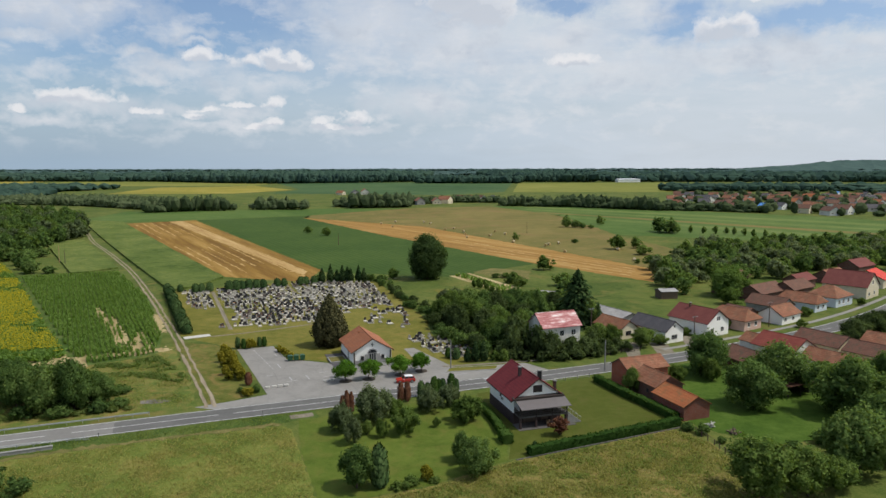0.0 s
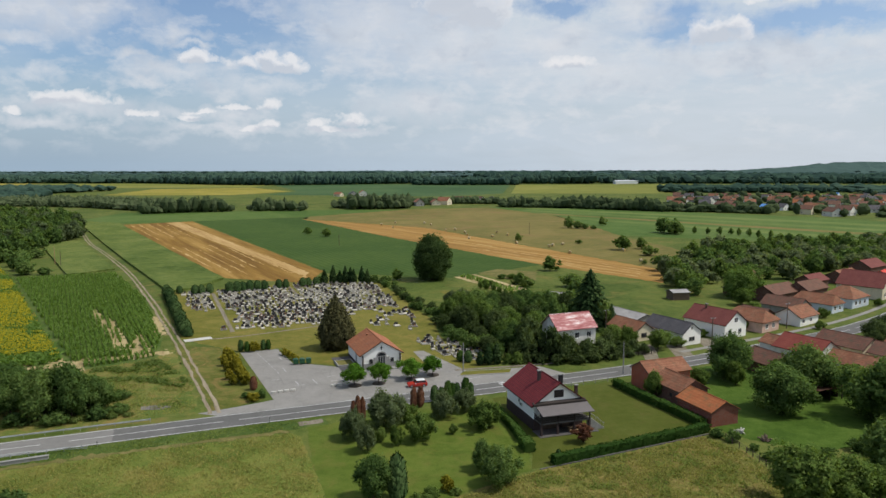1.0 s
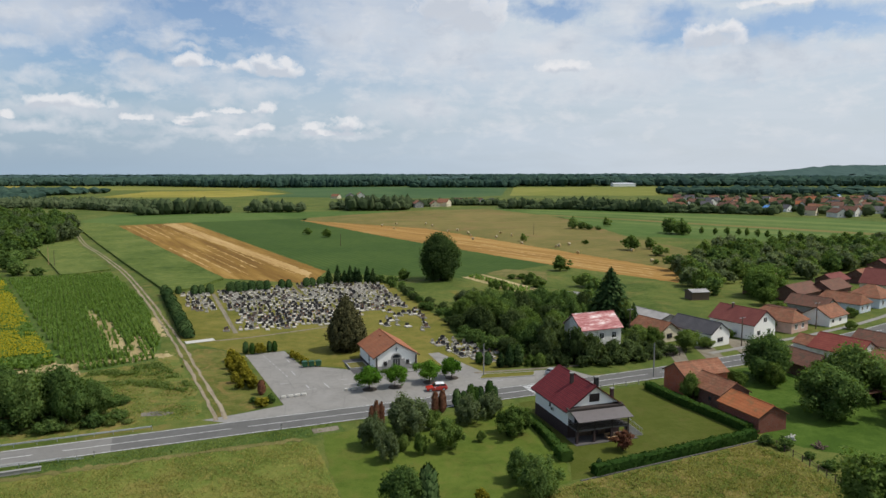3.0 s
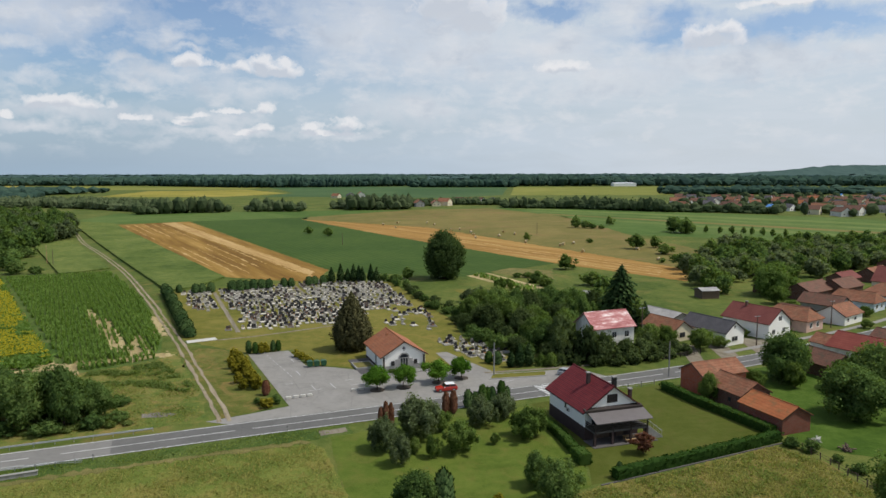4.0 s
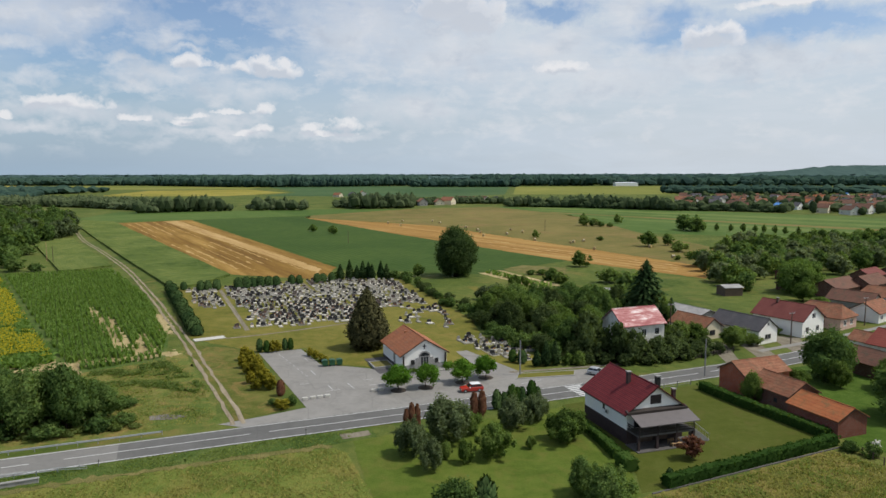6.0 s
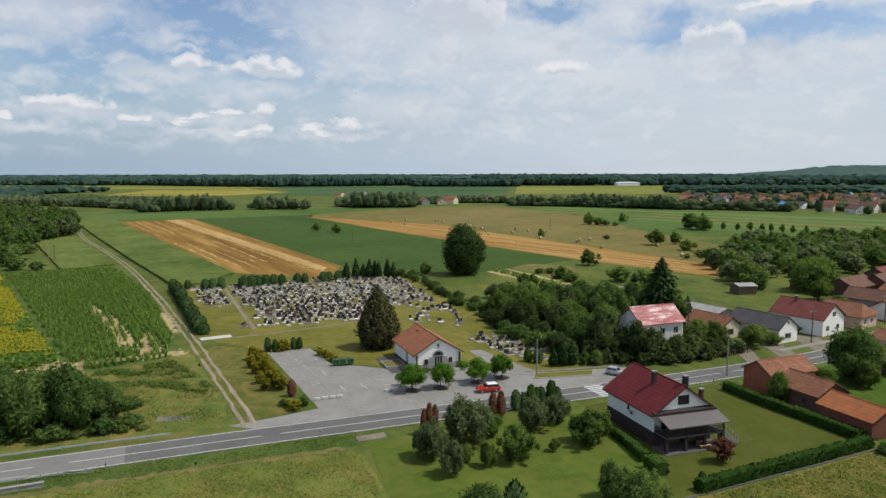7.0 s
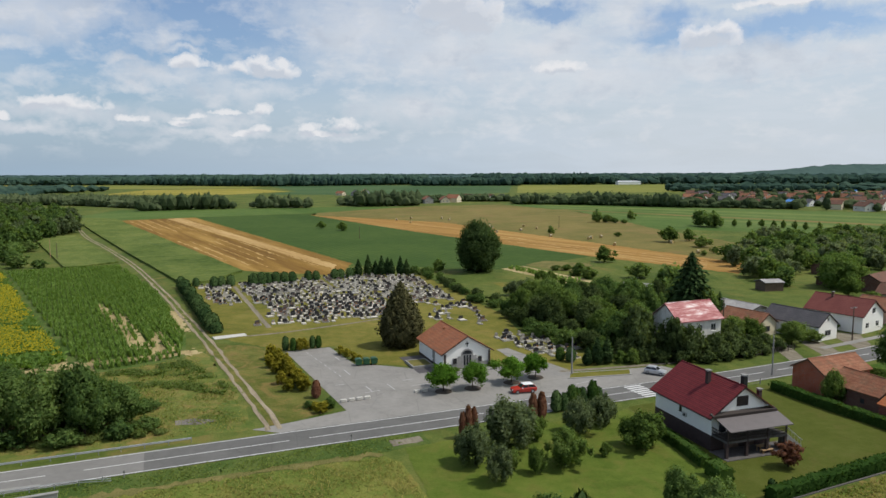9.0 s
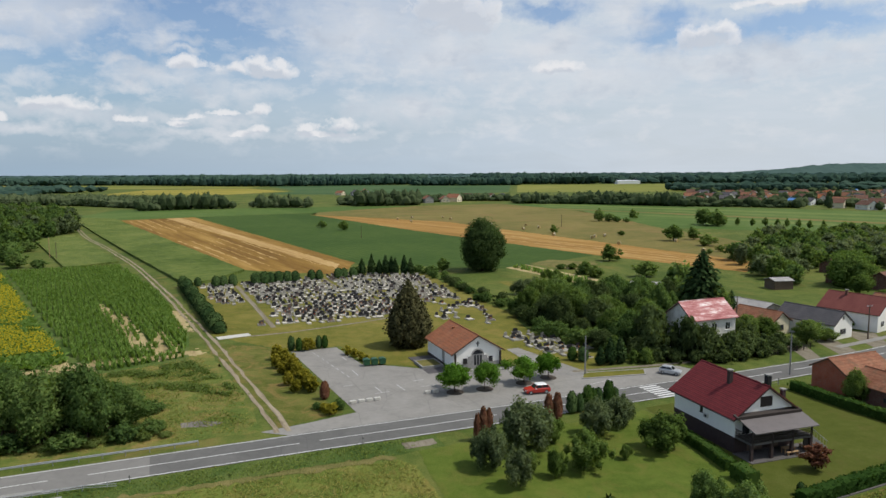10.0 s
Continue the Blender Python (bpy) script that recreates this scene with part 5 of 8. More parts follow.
# brick barns behind the hedge
gabled("barn", "red-brick barn by the road with orange-brown tiled roof", (37.6, 130.6), 21, 10.4, 6.2, 3.9, 5.7, M["brick"], M["roof_clay"], over=0.35, ridge_on="x", category="barn", doors=[("front", 2.0, 1.0, 2.0)])
gabled("barn", "old brick barn with weathered brown tiles and a sagging wall", (41.0, 121.6), 20.5, 6.6, 8.6, 3.1, 5.0, M["brick_dark"], M["roof_clay"], over=0.35, category="barn", windows=[("left", 5.5, 1.4, 0.7, 0.7), ("front", 1.0, 2.2, 0.6, 0.8)], frame_mat=M["wood_dark"])
gabled("barn", "low brick barn with bright orange clay tiles", (43.2, 111.0), 20.5, 6.0, 9.4, 2.75, 4.35, M["brick_mid"], M["roof_orange"], over=0.3, category="barn", frame_mat=M["wood_dark"])

# houses along the far side of the road
gabled("house", "pale house with a faded pink painted sheet roof among trees", (22.6, 156.6), 21.5, 10.8, 7.6, 7.2, 10.0, M["white_old"], M["roof_pink"], over=0.5, ridge_on="x", windows=[("front", 1.5, 4.6, 1.3, 1.5), ("front", 4.8, 4.6, 1.3, 1.5), ("front", 8.2, 4.6, 1.3, 1.5), ("front", 1.5, 1.2, 1.3, 1.5), ("front", 6.5, 1.2, 1.3, 1.5)])
gabled("house", "small cream house with brown tiled roof", (46.0, 172.6), 30, 6.2, 10.5, 2.9, 4.9, M["cream_wall"], M["roof_clay"], windows=[("front", 2.0, 1.0, 2.0, 1.2)], frame_mat=M["wood_old"])
gabled("house", "white gabled house with dark grey tiled roof", (57.0, 168.2), 30, 6.8, 13.5, 3.3, 5.7, M["white"], M["roof_grey"], over=0.35, windows=[("front", 2.3, 1.0, 2.2, 1.2), ("front", 3.0, 4.2, 0.7, 0.7), ("left", 2.0, 1.2, 0.9, 1.1)], frame_mat=M["white_stone"])
gabled("long_shed", "long low shed with grey fibre-cement roof", (48.6, 184.5), 29, 9.0, 15, 3.0, 4.4, M["grey_wall"], M["sheet_grey"], category="shed")
gabled("house", "white house with large dull red tiled roof", (70.6, 175.0), 33, 9.4, 13.2, 4.1, 7.2, M["white"], M["roof_maroon"], over=0.5, windows=[("front", 1.4, 1.1, 1.5, 1.3), ("front", 5.9, 1.1, 1.5, 1.3), ("front", 4.0, 4.3, 1.6, 1.3)], chimneys=[(4.0, 9.0, 0.5, 1.3, M["brick_dark"])])
gabled("house", "faded pink house with old brown tiled roof", (84.0, 182.4), 35, 8.4, 12, 3.1, 5.6, M["pink_wall"], M["roof_clay"], hip=2.2, windows=[("front", 1.6, 1.0, 1.4, 1.4), ("front", 5.0, 1.0, 1.4, 1.4)])
gabled("outbuilding", "low brown outbuilding with tiled roof", (88.5, 193), 36, 7, 8, 2.6, 4.2, M["brick_dark"], M["roof_brown"], category="outbuilding")
gabled("house", "low white cottage with brown tiled roof beside the street", (98.6, 190.4), 36, 10.4, 7.6, 2.7, 5.0, M["white"], M["roof_clay"], ridge_on="x", windows=[("front", 1.2, 0.9, 1.4, 1.1), ("front", 5.5, 0.9, 1.4, 1.1)])
gabled("outbuilding", "grey outbuilding with dark old tiles", (104, 203), 36, 8, 12, 2.8, 5.2, M["grey_wall"], M["roof_brown"], category="outbuilding")
gabled("house", "pale blue gabled cottage with clay tiled roof", (117.6, 208.4), 36, 7.6, 13, 2.9, 5.3, M["blue_wall"], M["roof_clay"], hip=1.6, windows=[("front", 1.3, 0.9, 1.3, 1.2), ("front", 4.6, 0.9, 1.3, 1.2)])
gabled("house", "pale blue house with hipped orange-brown roof", (128.4, 216.0), 36, 11.5, 10, 3.3, 6.4, M["blue_wall"], M["roof_clay"], hip=4.2, windows=[("front", 1.8, 1.0, 1.3, 1.4), ("front", 4.6, 1.0, 1.3, 1.4), ("front", 8.0, 1.0, 1.3, 1.4)])
gabled("house", "tall cream house with large brown tiled roof", (147, 230.5), 41, 12, 15, 4.4, 8.8, M["cream_wall"], M["roof_maroon"], windows=[("front", 2.0, 1.0, 1.4, 1.4), ("front", 7.0, 1.0, 1.4, 1.4), ("front", 5.0, 5.0, 1.4, 1.4)])
gabled("house", "house with bright red tiled roof", (166, 252), 42, 10, 12, 3.6, 6.4, M["cream_wall"], M["roof_bright"], ridge_on="x")
for x, y, w, l, e, r, mat, lab in ((112, 262, 12, 7, 2.8, 4.6, "roof_brown", "old barn with dark brown tiled roof"), (134, 252, 12, 7, 3.0, 5.0, "roof_maroon", "barn with dull red tiled roof"), (108, 226, 16, 9, 2.8, 5.2, "roof_brown", "long barn with old brown tiles"), (122, 232, 14, 8, 3.2, 5.6, "roof_brown", "grey barn with dark old tiles"), (152, 262, 13, 8, 3.0, 5.2, "roof_clay", "barn with weathered clay tiles"), (176, 286, 15, 9, 3.4, 6.0, "roof_maroon", "farm barn with dark red tiles"), (100, 240, 9, 5, 2.4, 3.4, "sheet_grey", "low shed with grey sheet roof")):
    gabled("barn", lab, (x, y), 36, w, l, e, r, M["brick_dark"], M[mat], ridge_on="x", category="barn")

# houses on the near side of the road
gabled("house", "house with red clay tiled roof beside the road", (81.5, 148.2), 32, 9.6, 11, 3.1, 5.7, M["white_old"], M["roof_brick"], windows=[("front", 2, 1, 1.2, 1.2)])
gabled("farm_wing", "long low farm wing with orange clay tiles", (91.2, 133.8), 33, 6.8, 15.5, 2.5, 4.5, M["white_old"], M["roof_clay"], category="house", windows=[("front", 2, 1, 1.0, 1.0), ("left", 3, 1.0, 1.0, 1.0), ("left", 8, 1.0, 1.0, 1.0)])
gabled("farm_wing", "old farm wing with dark brown tiles", (95.4, 154.0), 31, 7.6, 12, 2.8, 5.0, M["cream_wall"], M["roof_brown"], category="house")
gabled("farm_wing", "low farm wing with weathered brown tiles", (101.5, 143.5), 33, 7.2, 10.5, 2.8, 4.9, M["cream_wall"], M["roof_brown"], category="house")
gabled("farm_wing", "farm building with red-brown tiled roof", (112, 148), 35, 8, 14, 3.0, 5.2, M["cream_wall"], M["roof_clay"], category="house")
gabled("barn", "old brown barn with patched tiled roof behind trees", (67.4, 141.0), 20, 7.2, 8.5, 2.7, 4.7, M["brick_dark"], M["roof_brown"], category="barn")
gabled("house", "roadside house with weathered clay roof", (78, 158.5), 28, 5.5, 6, 2.6, 4.2, M["white_old"], M["roof_clay"])

# sheds
hut = gabled("hut", "grey wooden hut with pale sheet roof in a meadow", (74.6, 231.0), 10, 6.2, 5.0, 2.6, 3.2, M["wood_old"], M["sheet_grey"], over=0.3, ridge_on="x", category="shed", doors=[("front", 3.8, 1.0, 1.9)])
gabled("field_shed", "low dark wooden shed with sheet roof", (31, 232), 335, 12, 5, 1.9, 2.5, M["wood_old"], M["sheet_grey"], over=0.3, ridge_on="x", category="shed")
shed = empty("open_shed", pose(69.0, 124.2, 0, 0, 0, 20), "dark open-fronted wooden shed with sheet roof", "shed")
part("back_wall", boxed(0, 4.8, 0, 7, 5.0, 2.8), M["wood_dark"], shed)
for x in (0, 6.85):
    part("side_wall", boxed(x, 1.2, 0, x + 0.15, 4.8, 2.6), M["wood_dark"], shed)
for x in (0.1, 3.4, 6.7):
    part("post", boxed(x, 0, 0, x + 0.16, 0.16, 2.5), M["wood_dark"], shed)
part("roof", prism(bmesh.new(), [(-0.4, 2.5), (5.4, 2.9), (5.4, 3.0), (-0.4, 2.6)], -0.3, 7.4, "X"), M["roof_brown"], shed)

# ---------------- trees and shrubs ----------------
T = {}
LBL = {"dark": "dense dark green broad-leaved tree", "mid": "green broad-leaved tree with a rounded crown", "grey": "grey-green fruit tree with a loose crown", "light": "fresh green tree with a rounded crown",
       "red": "small copper-red ornamental tree", "bush": "dense green rounded shrub", "bush_dark": "dense dark green shrub", "yellow": "yellow-green rounded ornamental shrub"}
for i in range(3):
    T["dark", i] = broadleaf("tree", 11 + i, M["leaf_dark"], LBL["dark"], h=9, w=9, clear=0.10, count=40, size=0.19, density=0.8, twiggy=0.25)
    T["mid", i] = broadleaf("tree", 21 + i, M["leaf"], LBL["mid"], h=8, w=7.5, clear=0.12, count=34, size=0.18, density=0.8, twiggy=0.3)
    T["grey", i] = broadleaf("fruit_tree", 31 + i, M["leaf_grey"], LBL["grey"], h=5.5, w=5.5, clear=0.10, count=34, size=0.12, density=0.8, twiggy=0.9)
    T["fruit", i] = broadleaf("fruit_tree", 36 + i, M["leaf"], "small green fruit tree on a lawn", h=5, w=5, clear=0.10, count=32, size=0.12, density=0.8, twiggy=0.7)
    T["bush", i] = broadleaf("shrub", 41 + i, M["leaf"], LBL["bush"], "shrub", h=3, w=4, clear=0.0, count=14, size=0.16, density=0.9)
    T["bush_dark", i] = broadleaf("shrub", 46 + i, M["leaf_dark"], LBL["bush_dark"], "shrub", h=3, w=4, clear=0.0, count=14, size=0.16, density=0.9)
    T["bush_olive", i] = broadleaf("shrub", 86 + i, M["leaf_olive"], "dull olive-green shrub with a ragged outline", "shrub", h=3, w=4, clear=0.0, count=16, size=0.16, density=0.9)
    T["olive", i] = broadleaf("tree", 91 + i, M["leaf_olive"], "olive-green broad-leaved tree with a loose crown", h=8, w=7.5, clear=0.10, count=34, size=0.18, density=0.8, twiggy=0.4)
    T["weed", i] = broadleaf("weed_clump", 96 + i, M["weed"], "soft green clump of tall weeds", "weeds", h=1.2, w=3, clear=0.0, count=10, size=0.12, density=0.8)
    T["far", i] = broadleaf("tree", 71 + i, M["leaf"], "broad-leaved tree at the edge of the fields", h=8, w=8, clear=0.06, count=18, size=0.48, density=0.8)
    T["far_dark", i] = broadleaf("tree", 76 + i, M["leaf_dark"], "dark broad-leaved tree in a thicket", h=8, w=8, clear=0.05, count=18, size=0.48, density=0.8)
for i in range(2):
    T["far_grey", i] = broadleaf("tree", 81 + i, M["leaf_grey"], "grey-green tree at the edge of the fields", h=8, w=8, clear=0.06, count=18, size=0.48, density=0.8)
T["light", 0] = broadleaf("street_tree", 51, M["leaf_light"], "bright green young street tree at the car park", h=4.6, w=5.2, clear=0.30, count=24, size=0.14, density=0.8)
T["light", 1] = broadleaf("street_tree", 52, M["leaf_light"], "bright green young street tree at the car park", h=4.6, w=5.2, clear=0.30, count=24, size=0.14, density=0.8)
T["lime", 0] = broadleaf("tree", 53, M["leaf_lime"], "large light green tree behind the houses", h=12, w=15, clear=0.05, count=34, size=0.28, density=0.9)
T["red", 0] = broadleaf("ornamental_tree", 54, M["leaf_red"], LBL["red"], h=4, w=3, clear=0.08, count=18, size=0.13, density=0.9)
T["yellow", 0] = broadleaf("shrub", 55, M["leaf_yellow"], LBL["yellow"], "shrub", h=2, w=2, clear=0.0, count=12, size=0.12, density=1.0)
T["lime_tree", 0] = broadleaf("tree", 56, M["leaf_deep"], "huge solitary dark green tree in the fields", h=18.5, w=16, clear=0.0, count=90, size=0.32, density=0.95, even=True)
T["thuja", 0] = column("thuja", 61, M["needle"], "dark green columnar thuja", 3.5, 1.8)
T["thuja", 1] = column("thuja", 62, M["hedge"], "dark green columnar thuja", 3.5, 1.8)
T["gold", 0] = broadleaf("golden_thuja", 63, M["leaf_yellow"], "yellow-green ragged thuja beside the car park", "conifer shrub", h=3.3, w=2.1, clear=0.0, count=26, size=0.11, density=0.85, twiggy=0.9)
T["gold", 1] = broadleaf("golden_thuja", 64, M["leaf_yellow"], "yellow-green ragged thuja beside the car park", "conifer shrub", h=3.3, w=2.1, clear=0.0, count=26, size=0.11, density=0.85, twiggy=0.9)
T["copper", 0] = column("copper_thuja", 65, M["leaf_red"], "rust-red narrow conical conifer", 3.2, 1.9)
T["cypress", 0] = cone_tree("cypress", 66, M["needle"], "slender dark pointed conifer at the cemetery edge", 7, 2.5, 0.16)
T["spruce", 0] = spruce("spruce", 67, M["needle"], "tall dark spruce behind the pink-roofed house", 17, 12, 36, 26, full=0.68)
T["spruce", 1] = spruce("spruce", 68, M["needle"], "dark spruce with drooping boughs", 11, 7, 26, 22, full=0.68)
T["yew", 0] = cone_tree("conifer", 69, M["needle_brown"], "broad brownish-green conifer beside the chapel", 14.3, 10.5)
SIZE = {"dark": (9, 9), "mid": (7.5, 8), "grey": (5.5, 5.5), "fruit": (5, 5), "bush": (4, 3), "bush_dark": (4, 3), "far": (8, 8), "far_dark": (8, 8), "far_grey": (8, 8), "bush_olive": (4, 3), "olive": (7.5, 8), "weed": (3, 1.2), "light": (5.2, 4.6), "lime": (15, 12), "red": (3, 4),
        "yellow": (2, 2), "lime_tree": (17, 18.5), "thuja": (1.8, 3.5), "gold": (1.9, 3.3), "copper": (1.9, 3.2), "cypress": (2.5, 7), "spruce": (10, 17), "yew": (10.5, 14.3)}
COUNT = {}
for k_, _ in T:
    COUNT[k_] = COUNT.get(k_, 0) + 1


def grow(kind, rows, group="", widen=1.0, number=None):
    """Plants of one kind at rows of x, y, height, width."""
    for i, (x, y, h, w) in enumerate(rows):
        n = (i if number is None else number) % COUNT[kind]
        w0, h0 = SIZE[kind]
        ob = plant(T[kind, n], x, y, w * widen / w0, h / h0)
        if group:
            ob["group"] = group


grow("dark", [(59.7, 119.5, 9.2, 11.2), (69.7, 129.0, 10.0, 11.5), (76.0, 114.5, 11.0, 13), (63.0, 88.0, 10.5, 11.2), (59.0, 142.0, 9.4, 11), (86, 121, 10, 9), (75, 101, 9, 10), (84, 108, 9, 10), (92, 114, 9, 9), (70, 94, 8, 9), (77, 86, 9, 10), (88, 96, 9, 10)])
grow("mid", [(44.6, 80.0, 9.2, 9.6), (51.5, 81.0, 7.4, 8), (57.8, 136.0, 5.2, 4.2), (79.0, 130.5, 6.2, 7.2), (37.9, 128.4, 5.4, 3.8), (50.3, 136.2, 3.4, 4.2), (57, 84, 5, 7), (88, 128, 7, 7), (97, 124, 8, 8), (66, 135, 6, 6)])
grow("bush_dark", [(44.6, 104.6, 2.0, 3.2), (42.6, 106.3, 1.6, 2.6), (46.5, 101, 1.2, 2), (47.5, 97, 1.4, 3), (48.5, 92, 1.8, 3.4), (53, 96, 1.4, 3), (58, 99, 1.2, 3), (64, 100, 2.4, 4.5)])
grow("grey", [(-15.9, 111.3, 6.2, 7.6), (-20.4, 105.6, 5.2, 4.6), (-17.5, 100.2, 4.6, 3.3), (-5.1, 116.4, 4.6, 5.0), (-0.8, 119.6, 4.4, 4.5)], "orchard trees")
grow("fruit", [(-13.1, 102.8, 3.3, 2.4), (-9.0, 105.2, 4.8, 5.2), (-3.4, 107.7, 1.9, 1.5), (2.3, 111.0, 4.7, 6.0), (-15.7, 104.1, 2.6, 2.0), (-11.8, 113.6, 3.4, 3.4)], "orchard trees")
grow("dark", [(-14.8, 83.0, 6.6, 5.8), (3.2, 88.0, 5.6, 5.8), (1.3, 93.4, 4.4, 4.2)])
grow("thuja", [(-11.4, 83.4, 6.6, 3.0)])
grow("yellow", [(-4.4, 85.8, 2.6, 2.4)])
grow("bush", [(-6.6, 84.0, 1.5, 3.2), (-8.6, 83.0, 1.2, 2.4), (-3.0, 85.0, 1.0, 2.0)])
grow("red", [(18.9, 104.3, 3.4, 3.6)])
grow("copper", [(-20.9, 114.4, 4.6, 1.3), (-20.1, 114.9, 4.2, 1.2), (-21.7, 114.2, 3.8, 1.2), (-10.9, 121.6, 4.0, 1.5), (-9.6, 121.9, 4.1, 1.6), (-45.2, 132.3, 2.9, 1.7)])
grow("thuja", [(-6.9, 125.0, 3.3, 1.8), (-4.2, 126.4, 3.8, 1.9), (-2.4, 127.2, 3.1, 1.7), (-0.6, 128.0, 4.0, 1.9), (-5.6, 125.4, 2.8, 1.5), (-3.2, 126.9, 3.2, 1.5), (0.5, 128.3, 2.8, 1.3)], "row of columnar thujas")
grow("thuja", [(13.6, 97.6, 1.5, 1.0)])
grow("light", [(-24.2, 135.2, 4.6, 5.6), (-19.2, 136.8, 4.6, 4.8), (-12.2, 140.0, 4.5, 5.4), (-7.6, 143.0, 4.4, 5.0)], "street trees at the car park")
grow("gold", [(-58.4, 156.2, 3.3, 2.1), (-56.0, 153.0, 3.2, 2.2), (-54.6, 149.6, 3.3, 2.2), (-53.0, 146.2, 3.3, 2.3), (-51.2, 142.8, 3.1, 2.2), (-49.6, 139.4, 3.0, 2.2), (-48.0, 136.2, 2.9, 2.3), (-57.0, 150.4, 2.9, 1.8), (-55.0, 146.4, 2.7, 1.8), (-52.6, 139.8, 2.6, 1.8), (-50.6, 136.0, 2.5, 1.8), (-55.3, 151.3, 2.8, 2.0), (-53.8, 147.9, 2.9, 2.1), (-52.1, 144.5, 2.8, 2.0), (-50.4, 141.1, 2.7, 2.0), (-48.8, 137.8, 2.6, 2.0), (-53.7, 162.9, 3.0, 2.0)], "thujas beside the car park")
grow("thuja", [(-56.9, 163.3, 2.9, 1.6), (-55.2, 162.7, 2.7, 1.5), (-51.6, 165.0, 2.6, 1.4), (-50.4, 165.2, 2.6, 1.4)])
grow("yellow", [(-52.8, 164.2, 2.1, 1.7), (-44.8, 159.4, 1.9, 2.3), (-43.4, 157.8, 1.9, 2.0), (-41.6, 155.4, 1.7, 2.2), (-40.6, 154.2, 1.5, 1.8), (-43.2, 125.0, 1.8, 2.6), (-44.4, 126.6, 1.4, 2.0)])
grow("bush_dark", [(-42.2, 127.2, 1.8, 2.4), (-45.6, 127.6, 1.1, 1.9), (-15.0, 150.3, 1.2, 3.0), (-22.0, 146.6, 1.0, 2.6), (-18.0, 147.6, 0.9, 2.0)])
grow("thuja", [(-103.5, 245.2, 2.8, 2.2), (-97.2, 243.8, 3.4, 2.8), (-95.0, 244.4, 3.4, 2.6), (-92.4, 245.6, 3.6, 2.7), (-85.7, 247.9, 3.8, 3.3), (-83.3, 249.1, 3.8, 3.3), (-81.6, 250.6, 3.4, 3), (-79.2, 251.6, 3.7, 3), (-76.6, 252.9, 3.5, 3), (-74.2, 254.2, 3.4, 2.8), (-69.3, 256.4, 3.4, 2.6), (-66.8, 257.4, 3.2, 2.5), (-60.9, 261.0, 3.3, 3), (-59.1, 262.4, 3.1, 2.7), (-56.2, 264.2, 3.1, 2.7)], "thujas behind the cemetery", 1.1, 0)
grow("thuja", [(-107 + 30.2 * u + (i % 2) * 0.7 - 0.35, 242.6 - 63.0 * u, 3.6 - 0.5 * (i % 3), 2.9) for i, u in enumerate(np.linspace(0, 1, 30))], "hedge of thujas along the cemetery", 1.15, 0)
grow("cypress", [(-53.4, 266.4, 6.2, 3), (-50.1, 267.6, 7.6, 3), (-47.5, 268, 5.4, 2.8), (-45.3, 268, 7.1, 3), (-43.2, 268.2, 6.6, 2.8), (-41.8, 267.6, 6.1, 2.6), (-38.7, 268.4, 7.0, 2.8), (-36.5, 268.8, 5.8, 2.8)], "cypresses behind the cemetery")
grow("bush_dark", [(-33.5, 269.4, 3.4, 5), (-29.5, 268.4, 3.0, 5), (-55, 266.5, 3, 4)])
grow("lime_tree", [(-10.6, 276, 18.4, 15.6)])
grow("yew", [(-33.1, 166.4, 13.9, 9.6)])
grow("spruce", [(37.4, 191.0, 17.4, 13.0)], number=0)
grow("spruce", [(42.5, 186.0, 12.6, 7.4), (43.6, 194.5, 10, 7.0)], number=1)
grow("lime", [(101, 238, 11, 14.5)])
grow("far", [(-25.1, 275.5, 4.8, 5), (41.9, 301, 6.2, 9), (-84.5, 456, 5.4, 7.2), (-100.7, 473, 4.8, 6.6), (40.2, 427, 4.6, 5.4), (75.1, 410, 2.5, 4.6), (93.2, 378, 8.2, 10.6), (105.1, 383, 6.2, 7.2), (101.2, 355, 5.2, 10), (44.1, 258.5, 5.4, 9), (25, 265, 4.4, 5.4), (26.5, 258.5, 4, 6), (22.9, 279, 2.2, 5), (117.3, 539, 6.8, 7.6), (98, 330, 3, 4), (112, 325, 3, 4.5), (90, 322, 2.2, 3.4)])
grow("far_dark", [(87.5, 518.5, 8.8, 9), (93.1, 513.5, 6, 9), (98, 510, 4, 7), (104, 508, 3, 6), (146.7, 479, 11, 13), (150.9, 470.5, 9.8, 14), (154, 476, 10, 10), (36.1, 204, 12.6, 9.8)])
grow("far", [(158.0, 474, 4.8, 3.8), (166.7, 473.7, 4.8, 3.8), (180.9, 465, 5.4, 4.1), (188.3, 464.7, 4.7, 3.7), (190.3, 456.5, 5.3, 3.7), (195.7, 452.5, 5.2, 3.6), (198.2, 444.7, 5.2, 3.6), (202.7, 437.2, 5.4, 3.6), (174, 469, 4.6, 3.6)], "row of young field trees")
grow("bush_olive", [(13.4, 155.4, 3.0, 5), (16.6, 155.2, 2.8, 5.4), (20.4, 155.6, 3.6, 5.6), (25.2, 156.4, 3.6, 6), (29.6, 157.2, 3.4, 6.2), (34.6, 158.5, 4.0, 7), (39, 160.5, 3.2, 6), (43, 163, 3.2, 5)])
grow("bush_olive", [(24.2, 153.2, 6.8, 6), (29.2, 154.6, 5.4, 6), (20.6, 154.6, 8.6, 7.0), (37.5, 168.5, 4.4, 5), (35.8, 161.8, 5.2, 5), (16.4, 161.5, 9.4, 8.0), (15.2, 156.5, 6.6, 6.0), (33.6, 156.6, 5.0, 6)])
grow("mid", [(49.9, 165.4, 5.2, 6.2), (55.4, 168.0, 2.9, 3.8), (43, 169, 5, 5), (39.5, 170, 5.5, 6)])
